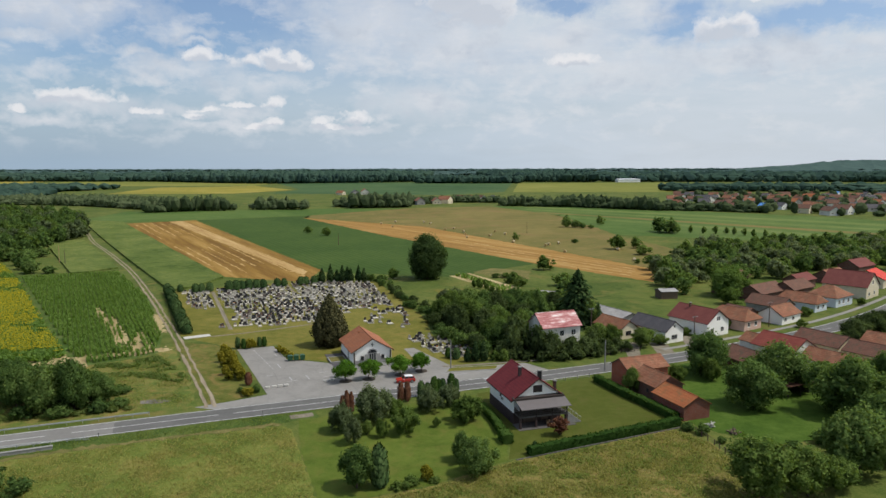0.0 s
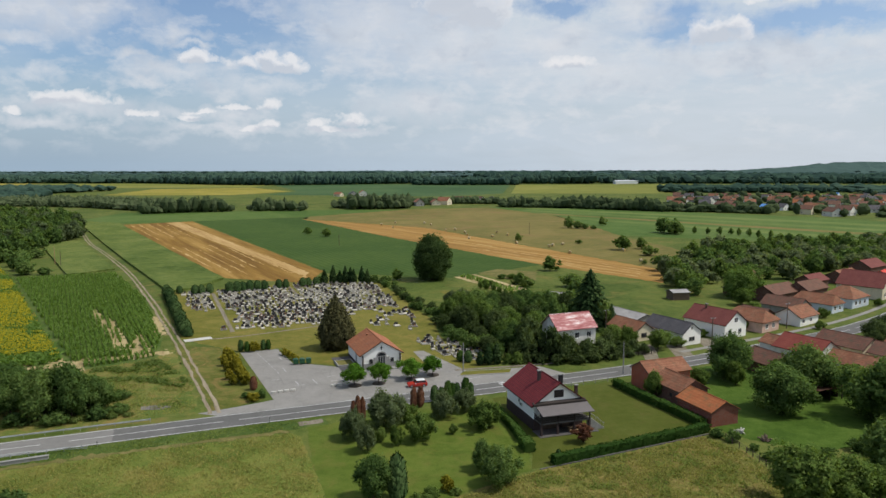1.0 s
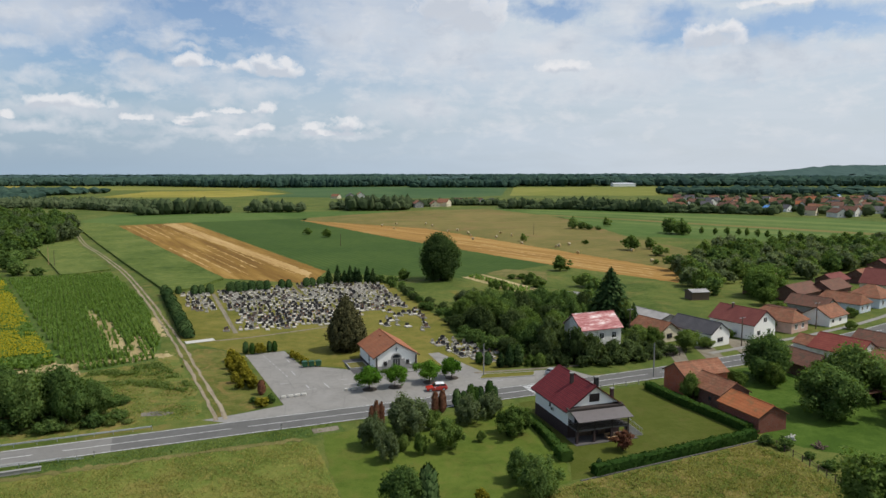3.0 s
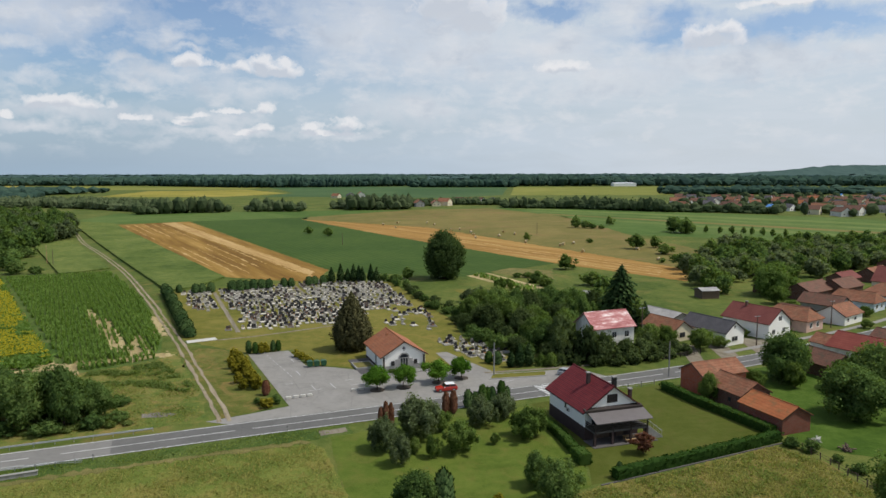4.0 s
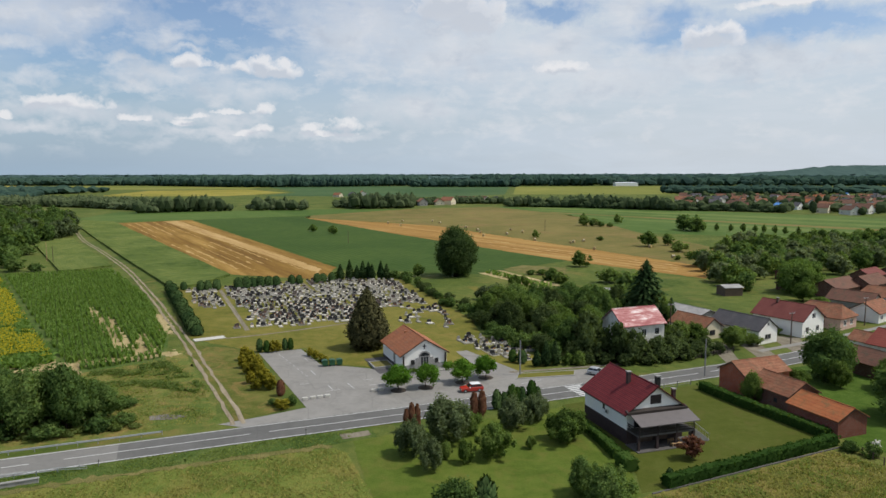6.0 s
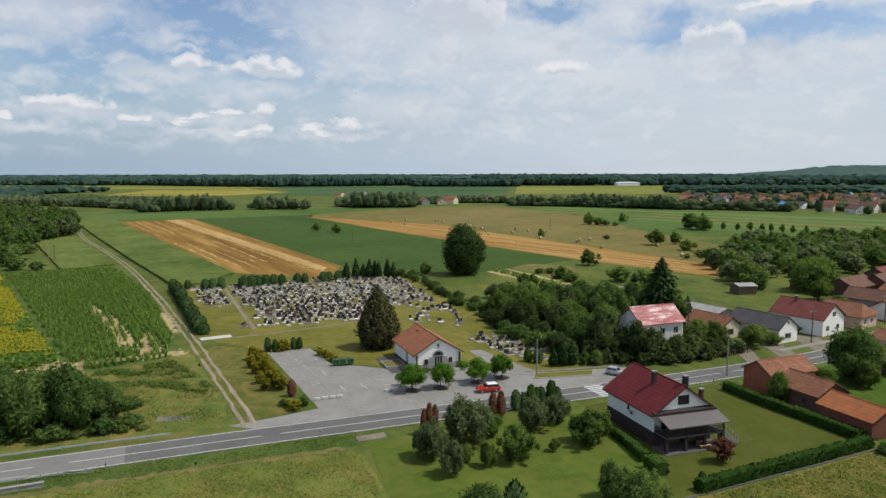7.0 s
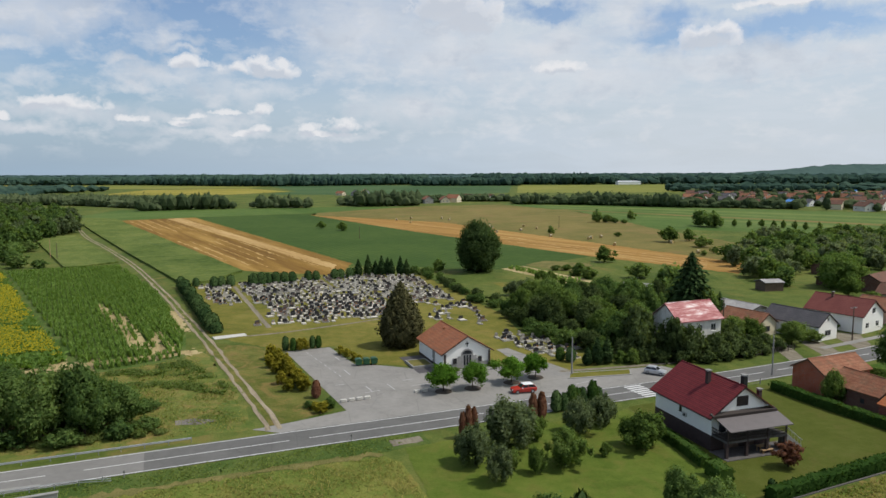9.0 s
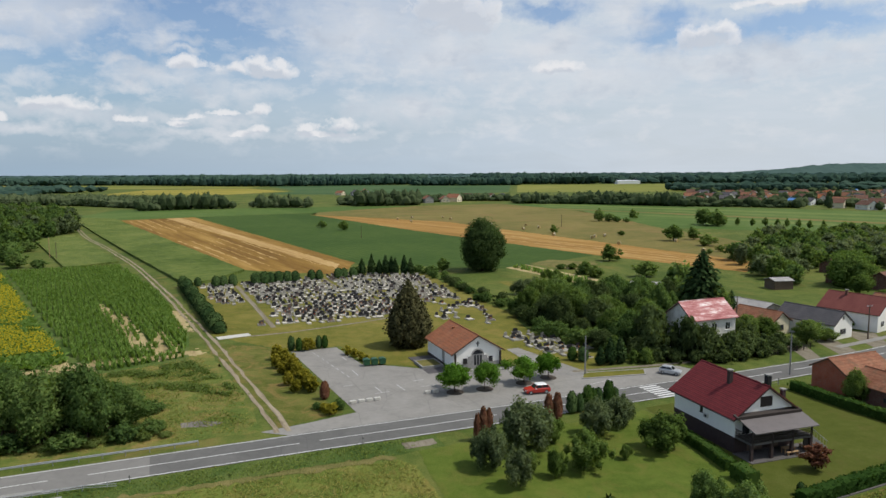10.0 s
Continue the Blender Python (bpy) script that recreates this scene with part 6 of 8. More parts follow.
grow("bush_olive", [(15, 153.2, 2.2, 3.6), (18.2, 152.6, 2.4, 3.8), (21.8, 151.6, 2.6, 3.8), (26.8, 152.0, 2.4, 4.0), (31.2, 153.4, 2.6, 4.0), (36.4, 156.0, 2.4, 4.0), (40.4, 158.0, 2.2, 3.6), (45.0, 161.0, 2.4, 3.6)])
grow("fruit", [(8.5, 255.7, 2.6, 2.2), (10.8, 252.1, 2.9, 2.4), (13.1, 248.5, 3.2, 2.2), (14.8, 243.9, 2.6, 2.4), (16.6, 238.4, 2.9, 2.2), (18.3, 233.2, 3.2, 2.4), (19.6, 229.2, 2.6, 2.2), (10.4, 259.5, 2.9, 2.4), (12.9, 255.7, 3.2, 2.2)], "young garden trees")
grow("bush_dark", [(23.1, 264.5, 3.6, 4.0), (25.2, 267.1, 4.2, 4.4), (26.4, 259.2, 3.8, 5.0), (28.5, 261.8, 3.0, 4.0), (18.5, 278.6, 2.0, 4.0)])
grow("cypress", [(3.4, 150.9, 3.8, 2.0), (5.4, 151.4, 5.4, 2.4), (7.4, 152.0, 5.4, 2.4)])
grow("bush", [(12.2, 151.8, 2.8, 3.2), (10.4, 152.6, 2.4, 3.0)])
grow("thuja", [(0.7, 153.4, 2.9, 2.2), (-1.2, 154.4, 2.6, 2.0)])
grow("dark", [(-87.3, 117, 8.6, 8), (-80.5, 115.4, 9.6, 9), (-75.4, 116.6, 9.8, 8), (-71.6, 119.6, 6.2, 6.6), (-97.1, 130.3, 6.0, 7.4), (-90, 123, 8, 8), (-83, 122, 7.4, 8), (-95, 119, 8, 8), (-77.5, 123, 6, 7)])
grow("bush_dark", [(-83, 111.6, 2.6, 5), (-76, 112.6, 2.4, 5.4), (-70, 115, 2.4, 4.6), (-89, 110.5, 2.6, 5), (-67, 118.5, 1.8, 4), (-69.0, 81.5, 3.4, 4.4), (-64.8, 81, 2.4, 5), (-72, 84.5, 3, 5), (-90, 133, 2.6, 5), (-84, 131, 2.4, 5), (-78, 129.5, 2, 5), (-71, 127, 1.8, 5)])
grow("far_dark", [(-187.6, 290.5, 6, 9), (-180, 291, 3.4, 7), (-205.7, 316, 7.4, 10), (-216.1, 347, 5.4, 11), (-199, 303, 6, 9), (-211, 327, 7, 10), (-224, 330, 8, 11)])


def thicket(kinds, poly, gap, seed, h, w, group="", keep_off=()):
    r = np.random.default_rng(seed)
    for x, y in spread(poly, gap, seed):
        if any(a < x < c and b < y < d for a, b, c, d in keep_off):
            continue
        grow(kinds[int(r.integers(len(kinds)))], [(x, y, r.uniform(*h), r.uniform(*w))], group, number=int(r.integers(3)))


def joined_thicket(label, kinds, poly, gap, seed, h, w, keep_off=()):
    """The same plants, past counting: one mesh for each kind of leaf."""
    r, rows = np.random.default_rng(seed), {}
    for x, y in spread(poly, gap, seed):
        if any(a < x < c and b < y < d for a, b, c, d in keep_off):
            continue
        rows.setdefault(kinds[int(r.integers(len(kinds)))], []).append((x, y, r.uniform(*h), r.uniform(*w), r.uniform(0, 6.28)))
    for kind, spots in rows.items():
        vs, ls, ss, ns, nv, nl = [], [], [], [], 0, 0
        for i, (x, y, hh, ww, a) in enumerate(spots):
            me = next(o for o in T[kind, i % COUNT[kind]].children if o.name.startswith("crown")).data
            v = np.empty(len(me.vertices) * 3, np.float32)
            me.vertices.foreach_get("co", v)
            v = v.reshape(-1, 3) * np.array([ww / SIZE[kind][0], ww / SIZE[kind][0], hh / SIZE[kind][1]], np.float32)
            c, s = math.cos(a), math.sin(a)
            v = np.stack([v[:, 0] * c - v[:, 1] * s + x, v[:, 0] * s + v[:, 1] * c + y, v[:, 2]], 1)
            g = np.empty(len(me.vertices) * 3, np.float32)
            me.attributes["custom_normal"].data.foreach_get("vector", g)
            g = g.reshape(-1, 3)
            ns.append(np.stack([g[:, 0] * c - g[:, 1] * s, g[:, 0] * s + g[:, 1] * c, g[:, 2]], 1))
            lp, st = np.empty(len(me.loops), np.int32), np.empty(len(me.polygons), np.int32)
            me.loops.foreach_get("vertex_index", lp)
            me.polygons.foreach_get("loop_start", st)
            vs.append(v), ls.append(lp + nv), ss.append(st + nl)
            nv, nl = nv + len(v), nl + len(lp)
        me = bpy.data.meshes.new("thicket")
        v, lp, st = np.concatenate(vs), np.concatenate(ls), np.concatenate(ss)
        me.vertices.add(len(v))
        me.vertices.foreach_set("co", v.astype(np.float32).ravel())
        me.loops.add(len(lp))
        me.loops.foreach_set("vertex_index", lp)
        me.polygons.add(len(st))
        me.polygons.foreach_set("loop_start", st)
        me.update(calc_edges=True)
        soften(me, np.concatenate(ns))
        me.materials.append({"far": M["leaf"], "far_grey": M["leaf_grey"]}.get(kind, M["leaf_dark"]))
        tagged(new("thicket", me), label, "trees", kind="stuff")


thicket(("weed",), [(-88, 108.5), (-70, 113.5), (-64, 117), (-66, 121), (-74, 113.5), (-88, 110.5)], 2.2, 32, (0.5, 1.1), (2.0, 3.2), "weeds below the trees")
PINK = (15, 154, 36, 171)
thicket(("dark", "olive", "mid", "dark"), [(-5, 200), (1, 182), (7, 166), (12, 160), (23, 161), (22, 186), (40, 188), (42, 200), (34, 215), (16, 208), (2, 212)], 5.2, 3, (6.0, 9.0), (6, 9), "", (PINK,))
thicket(("bush_olive", "bush_dark", "olive"), [(-3, 176), (4, 160), (11, 156), (14, 160), (6, 172), (0, 186), (-6, 200), (-9, 204), (-7, 190)], 3.6, 4, (2.4, 4.6), (4, 6), "", (PINK,))
thicket(("bush_olive", "bush_dark"), [(-31, 266), (-28, 268), (-10, 214), (-4, 200), (-8, 199), (-12, 207)], 3.6, 5, (2.0, 3.2), (3.4, 5))
thicket(("far_dark", "far", "grey"), [(-6, 222), (4, 214), (16, 210), (33, 217), (30, 228), (14, 224), (0, 232)], 5.5, 6, (3, 5.5), (4.5, 7.5))
joined_thicket("dense green wood behind the village barns", ("far_dark", "far", "far_grey"), [(84, 240), (82, 262), (92, 300), (120, 345), (150, 392), (240, 400), (250, 330), (200, 300), (150, 285), (128, 272), (104, 274), (100, 250), (92, 228)], 7.5, 8, (5.0, 9.5), (7, 11), ((90, 226, 112, 250),))
joined_thicket("loose orchard trees behind the village", ("far", "far_dark", "far_grey"), [(160, 300), (200, 300), (330, 400), (330, 470), (250, 420)], 13, 9, (5, 9), (8, 12))
thicket(("mid", "dark"), [(120, 176), (135, 170), (175, 215), (195, 250), (178, 246), (150, 212)], 7, 10, (4, 7.5), (6, 9))
thicket(("dark", "mid"), [(98, 108), (110, 100), (130, 130), (128, 145), (108, 134)], 7, 12, (6, 9), (7, 10))
joined_thicket("dense green wood at the edge of the fields", ("far_dark", "far_dark", "far", "far_grey"), [(-222, 338), (-233, 386), (-243, 440), (-256, 470), (-320, 585), (-420, 640), (-470, 500), (-380, 380), (-262, 300)], 8.2, 13, (8, 13), (9, 13))
grow("olive", [(110.7, 174.5, 5.5, 8), (118.0, 179.0, 6.0, 9), (126, 186, 5.5, 8), (107, 168, 4.0, 5)])
grow("mid", [(92, 206, 4.5, 5), (103, 188, 2.5, 3), (112, 203, 3, 4), (80, 186, 3, 4), (66, 178.5, 2.2, 3), (140, 221, 2.6, 3), (95, 222, 6, 7), (128, 226, 5, 6)])

# distant belts and woods: crowns past counting, one mesh a belt


def wood(name, label, pts, seed, r_xy, h, leaf, sub=2, leaves=0, size=1.2):
    """Packed crowns at pts; r_xy and h are ranges of crown radius and height."""
    r = np.random.default_rng(seed)
    bv, bf = BALL2 if sub == 2 else BALL1
    vs, fs, qs, ds, base = [], [], [], [], 0
    for x, y in pts:
        a, hh = r.uniform(*r_xy), r.uniform(*h)
        c, rad = np.array([x, y, hh * 0.5]), np.array([a, a, hh * 0.5])
        vs.append(c + bv * rad * (1 + r.normal(0, 0.13, (len(bv), 1))))
        fs.append(bf + base)
        base += len(bv)
        if leaves:
            q = leaf_quads(r, c, rad, leaves, size)
            ds.append((q.mean(1) - c) / rad)
            qs.append(facing(q, np.repeat(ds[-1], 4, 0)))
    v, f = np.concatenate(vs), np.concatenate(fs)
    faces = [tuple(t) for t in f.tolist()]
    if qs:
        q = np.concatenate(qs).reshape(-1, 3)
        n = len(v)
        v = np.concatenate([v, q])
        faces += [(n + i, n + i + 1, n + i + 2, n + i + 3) for i in range(0, len(q), 4)]
    ob = raw(name, v, faces, leaf)
    nrm = np.tile(bv, (len(pts), 1)) + r.normal(0, 0.2, (len(pts) * len(bv), 3))
    if qs:
        c = np.repeat(np.concatenate(ds), 4, 0)
        nrm = np.concatenate([nrm, c + r.normal(0, 0.25, c.shape)])
    soften(ob.data, nrm + np.array([0, 0, 0.5]))
    return tagged(ob, label, "woodland", kind="stuff")


def belt(line, depth, gap, seed):
    """Points scattered in a band behind a line."""
    r, out = np.random.default_rng(seed), []
    ln = along(line, gap)
    for x, y in ln:
        for k in range(max(1, int(depth / gap))):
            out.append((x + r.normal(0, gap * 0.3), y + (k + r.uniform(0, 0.8)) * gap))
    return out


for i, (ln, dep, hh) in enumerate((([(-303, 674), (-262, 700), (-230, 706)], 22, (12, 17)), ([(-207, 717), (-185, 722), (-158, 722)], 18, (11, 16)), ([(-107, 742), (-78, 748), (-48, 760)], 26, (13, 18)),
                                    ([(60, 780), (95, 772), (130, 762)], 30, (8, 13)), ([(130, 762), (175, 730), (214, 702)], 36, (8, 14)), ([(214, 702), (260, 690), (300, 668)], 16, (6, 11)),
                                    ([(-560, 820), (-430, 790), (-320, 720)], 90, (6, 11)), ([(-130, 770), (-112, 760)], 20, (8, 11)), ([(-48, 812), (0, 852), (60, 850)], 40, (5, 9)))):
    wood("tree_belt", "belt of green trees beyond the fields", belt(ln, dep, 5.0, 200 + i), 300 + i, (3.0, 6.2), (hh[0] * 0.4, hh[1]), M["leaf_belt"], 1, 34, 0.8)
wood("tree_belt", "scattered trees among the far village houses", spread([(300, 668), (345, 605), (520, 640), (640, 960), (330, 1020), (225, 720)], 24, 17), 18, (3, 7), (5, 12), M["leaf_belt"], 2, 50, 0.9)
for i, (poly, gap, hh) in enumerate((([(-790, 1880), (-454, 1690), (-99, 1815), (-60, 2500), (-900, 2600)], 24, (20, 26)), ([(-80, 1690), (165, 1680), (180, 1860), (-90, 1880)], 17, (15, 21)),
                                     ([(116, 1795), (365, 1772), (480, 2500), (100, 2600)], 24, (22, 28)), ([(376, 1190), (640, 1165), (700, 1330), (420, 1350)], 16, (9, 14)),
                                     ([(400, 1800), (1500, 1700), (1900, 2400), (420, 2500)], 30, (14, 24)), ([(-1300, 1250), (-700, 1130), (-640, 1330), (-1500, 1420)], 20, (9, 14)),
                                     ([(-2300, 1950), (-800, 1900), (-900, 2500), (-2800, 2600)], 34, (14, 22)), ([(-900, 900), (-560, 830), (-620, 1080), (-1100, 1150)], 15, (8, 13)),
                                     ([(640, 960), (900, 1000), (1100, 1400), (700, 1330)], 22, (8, 14)))):
    wood("distant_wood", "dark distant woodland, its green tinted blue as painted haze", spread(poly, gap, 400 + i), 500 + i, (gap * 0.55, gap * 0.8), hh, M["forest_haze"], 1)
    edge = poly[:3] if i == 0 else poly[:2]
    wood("distant_wood", "ragged edge of a dark distant wood, tinted blue as painted haze", belt(edge, 60, 11 if i < 4 else 15, 420 + i), 520 + i, (4.5, 8.5), (hh[0] * 0.6, hh[1]), M["forest_haze"], 1)
for i, (y0, y1, gap, hh) in enumerate(((2650, 2800, 26, (10, 17)), (3300, 3440, 34, (10, 16)), (4300, 4500, 44, (12, 17)))):
    half = y1 * 0.72
    wood("horizon_wood", "woods on the horizon with blue haze painted into their green", spread([(-half, y0), (half, y0), (half, y1), (-half, y1)], gap, 600 + i), 700 + i, (gap * 0.7, gap * 1.1), hh, M["forest_far_haze"], 1)
# wooded hill on the horizon, in the haze-tinted wood colour
hv, hf, nx, ny = [], [], 110, 20
for j in range(ny):
    for i in range(nx):
        u, v = i / (nx - 1), j / (ny - 1)
        x, y = 1500 + 2600 * u, 3700 + 1100 * v
        z = 66 * (0.5 - 0.5 * math.cos(math.pi * min(1, u * 2.3))) ** 1.1 * math.sin(math.pi * (0.08 + 0.8 * v)) + 10 * noise.noise((x / 160, y / 160, 0)) + 9 * noise.noise((x / 45, y / 60, 3))
        hv.append((x, y, z - 1.5))
for j in range(ny - 1):
    for i in range(nx - 1):
        a = j * nx + i
        hf.append((a, a + 1, a + nx + 1, a + nx))
tagged(raw("hill", hv, hf, M["forest_far_haze"]), "low wooded hill on the horizon", "hill", kind="structure")

# ---------------- hedges ----------------


def hedge(name, label, line, w, h, seed, size=0.26):
    r = np.random.default_rng(seed)
    top = empty(name, Matrix.Translation((line[0][0], line[0][1], 0)), label, "hedge")
    ln = along(line, 0.8)
    d = np.gradient(ln, axis=0)
    d /= np.linalg.norm(d, axis=1)[:, None]
    nr = np.stack([-d[:, 1], d[:, 0]], 1)
    prof = [(-0.5, 0.0), (-0.52, 0.5), (-0.46, 0.92), (-0.25, 1.0), (0.25, 1.0), (0.46, 0.92), (0.52, 0.5), (0.5, 0.0)]
    k, off = len(prof), np.array(line[0])
    v, f, q, nq = [], [], [], []
    for p, n in zip(ln - off, nr):
        for a, b in prof:
            c = p + n * (a * w + r.normal(0, 0.05))
            v.append((c[0], c[1], b * h * (1 + r.normal(0, 0.03))))
    for i in range(len(ln) - 1):
        for j in range(k - 1):
            f.append((i * k + j, i * k + j + 1, (i + 1) * k + j + 1, (i + 1) * k + j))
    f += [tuple(range(k)), tuple(range(len(v) - k, len(v)))[::-1]]
    raw("core", v, f, M["hedge"], top)
    for p, n in zip(ln - off, nr):
        m = int(26 * h)
        side = r.choice([-1, 0, 1], m, p=[0.36, 0.28, 0.36])
        a = np.where(side == 0, r.uniform(-0.5, 0.5, m), side * 0.52) * w
        z = np.where(side == 0, h, r.uniform(0.05, 1.0, m) * h)
        t = r.uniform(-0.4, 0.4, m)
        c = np.stack([p[0] + n[0] * a + n[1] * t, p[1] + n[1] * a - n[0] * t, z], 1)
        e = r.normal(size=(m, 3))
        e /= np.linalg.norm(e, axis=1)[:, None]
        g = np.cross(e, r.normal(size=(m, 3)))
        g /= np.linalg.norm(g, axis=1)[:, None]
        s = size * r.uniform(0.5, 1.1, (m, 1))
        q.append(np.stack([c + e * s, c + g * s * 0.7, c - e * s, c - g * s * 0.7], 1))
        o = np.where((side == 0)[:, None], np.array([0, 0, 1.0]), np.stack([n[0] * side, n[1] * side, 0.2 + side * 0], 1))
        nq.append(np.repeat(o + r.normal(0, 0.35, (m, 3)), 4, 0))
    quads("leaves", np.concatenate(q), M["hedge"], top, np.concatenate(nq))
    return top


hedge("hedge", "clipped dark green hedge on a low wall below the lawn", [(12.4, 95.2), (22, 99.8), (32, 104.6), (41.6, 109.2)], 1.5, 1.5, 81)
hedge("hedge", "clipped dark green hedge along the brick barns", [(41.9, 111.4), (38.6, 119), (35, 127), (31.8, 135.4)], 1.5, 1.5, 82)
hedge("hedge", "low clipped hedge between orchard and house", [(5.6, 117.6), (7.6, 109.5), (8.4, 104.2)], 1.3, 1.3, 83)
hedge("hedge", "rounded end of a clipped hedge", [(8.6, 102.6), (9.2, 99.8)], 1.8, 1.7, 84)
low_wall = empty("garden_wall", Matrix.Translation((9.6, 94.0, 0)), "low grey concrete wall below the hedge", "wall")
a_, b_ = Vector((9.6, 94.0)), Vector((43.4, 109.6))
bm = boxed(0, -0.12, -0.1, (b_ - a_).length, 0.12, 0.14, bevel=0.02)
bm.transform(Matrix.Rotation(math.atan2(b_.y - a_.y, b_.x - a_.x), 4, "Z"))
bm.transform(Matrix.Translation((0.45, -0.75, 0)))
part("coping_wall", bm, M["paving_dark"], low_wall)

# ---------------- the cemetery ----------------
STONES = {"white": M["grave_pale"], "grey": M["grey_stone"], "black": M["black_stone"], "brown": M["brown_stone"], "concrete": M["grave_concrete"]}


def grave(slab, kerb, head, wide, shape, label, seed):
    r = np.random.default_rng(seed)
    g = empty("grave", Matrix(), label, "grave", "graves in the cemetery")
    w, l = (1.8, 2.1) if wide else (1.0, 2.0)
    bm = bmesh.new()
    for a in ((-w / 2, 0, 0, w / 2, 0.16, 0.20), (-w / 2, l - 0.16, 0, w / 2, l, 0.24), (-w / 2, 0.16, 0, -w / 2 + 0.16, l - 0.16, 0.20), (w / 2 - 0.16, 0.16, 0, w / 2, l - 0.16, 0.20)):
        box(bm, *a)
    part("kerb", bm, STONES[kerb], g)
    part("slab", boxed(-w / 2 + 0.14, 0.14, 0.02, w / 2 - 0.14, l - 0.14, 0.26, bevel=0.02), STONES[slab], g)
    hw, hh = (0.58 if wide else 0.36), r.uniform(0.55, 0.95)
    if shape == "arch":
        pts = [(-hw, 0.2), (hw, 0.2), (hw, 0.3 + hh * 0.6)] + [(hw * math.cos(t), 0.3 + hh * 0.6 + hh * 0.4 * math.sin(t)) for t in np.linspace(0.3, 2.84, 6)] + [(-hw, 0.3 + hh * 0.6)]
    elif shape == "slant":
        pts = [(-hw, 0.2), (hw, 0.2), (hw, 0.3 + hh), (hw * 0.2, 0.3 + hh * 0.86), (-hw, 0.3 + hh * 0.7)]
    else:
        pts = [(-hw, 0.2), (hw, 0.2), (hw * 0.92, 0.3 + hh), (-hw * 0.92, 0.3 + hh)]
    part("headstone", prism(bmesh.new(), pts, l - 0.34, l - 0.18), STONES[head], g)
    if seed % 2:
        q = leaf_quads(r, np.array([r.uniform(-0.2, 0.2), l - 0.6, 0.36]), np.array([0.22, 0.16, 0.14]), 14, 0.12)
        quads("flowers", q, M["flowers"], g)
    return g


KINDS = [grave(*a, seed=i) for i, a in enumerate((("white", "white", "black", False, "arch", "pale stone grave with a black arched headstone"), ("grey", "concrete", "black", True, "slant", "grey double grave with a slanted black headstone"),
         ("black", "white", "black", True, "arch", "black granite double grave with a pale kerb"), ("white", "concrete", "grey", False, "plain", "pale single grave with a grey headstone"), ("concrete", "concrete", "black", False, "plain", "old concrete grave with a dark headstone"),
         ("brown", "grey", "brown", True, "slant", "brown granite double grave"), ("grey", "grey", "grey", False, "arch", "grey granite grave with an arched headstone"), ("black", "grey", "black", False, "plain", "dark granite grave with a black headstone"),
         ("white", "grey", "black", True, "plain", "pale double grave with a wide black headstone")))]
CU, CV = Vector((math.cos(radians(23)), math.sin(radians(23)))), Vector((-math.sin(radians(23)), math.cos(radians(23))))
CEM = [(-102, 243), (-88, 214), (-84, 214), (-78, 206), (-70, 186), (-64, 183.5), (-40, 194), (-33, 199), (-16, 184.5), (-9, 190), (-13, 202), (-33, 263), (-55, 270.5)]
CEM2 = [(-13.4, 171), (-8, 178), (4.6, 162.5), (3.2, 155), (-3.5, 156.5), (-7.5, 164)]


def graves():
    r, spots = np.random.default_rng(5), []
    for row in range(76):
        step = 0.0
        while step < 130:
            step += r.uniform(1.35, 2.2)
            p = Vector((-62, 160)) + CU * (step - 55) + CV * (row * 2.95 - 41 + r.normal(0, 0.15))
            x, y = p
            sparse = inside(x, y, [(-36, 200), (-16, 184), (-5, 190), (-18, 226), (-30, 218)]) or inside(x, y, [(-84, 214), (-70, 184), (-62, 190), (-74, 214)])
            if not (inside(x, y, CEM) or inside(x, y, CEM2)):
                continue
            s = (p - Vector((-72, 186))).dot(CU)
            path = abs(s - 5.5) < 1.5 or (abs(s - 34) < 1.2 and (p - Vector((-72, 186))).dot(CV) > 43)
            if path or r.random() < (0.68 if sparse else 0.12):
                continue
            n = (0, 2, 7, 1, 4, 6)[int(r.integers(6))] if inside(x, y, CEM2) else int(r.integers(len(KINDS)))
            spots.append((x, y, n, r.normal(0, 5)))
    spots.sort(key=lambda s: s[1])
    for x, y, n, a in spots[:290]:
        copy_thing(KINDS[n], pose(x, y, 0.02, 0, 0, 23 + a))
    # the further graves: one mesh a stone
    looks = (("white", "black"), ("grey", "concrete"), ("black", "black"), ("white", "grey"), ("concrete", "black"), ("brown", "brown"), ("grey", "grey"), ("grey", "black"), ("white", "grey"))
    lists = {k: ([], []) for k in STONES}

    def add(key, m, x0, y0, z0, x1, y1, z1):
        v, f = lists[key]
        b = len(v)
        v += [tuple(m @ Vector(c)) for c in ((x0, y0, z0), (x1, y0, z0), (x1, y1, z0), (x0, y1, z0), (x0, y0, z1), (x1, y0, z1), (x1, y1, z1), (x0, y1, z1))]
        f += [tuple(b + i for i in q) for q in ((4, 5, 6, 7), (0, 1, 5, 4), (1, 2, 6, 5), (2, 3, 7, 6), (3, 0, 4, 7))]
    for x, y, n, a in spots[290:]:
        m = pose(x, y, 0.02, 0, 0, 23 + a)
        slab, head = looks[n]
        w = 0.88 if n in (1, 2, 5, 8) else 0.5
        add(("concrete", "grey", "grey", "white")[(n * 7 + int(x * 3)) % 4], m, -w, 0, 0, w, 2.05, 0.18)
        add(slab, m, -w + 0.14, 0.14, 0.18, w - 0.14, 1.9, 0.25)
        hw = 0.56 if w == 0.88 else 0.36
        add(head, m, -hw, 1.78, 0.25, hw, 1.92, 0.25 + r.uniform(0.45, 0.85))
    for k, (v, f) in lists.items():
        if v:
            tagged(raw("far_graves", v, f, STONES[k]), "rows of graves with stone slabs and headstones", "graves", kind="stuff")


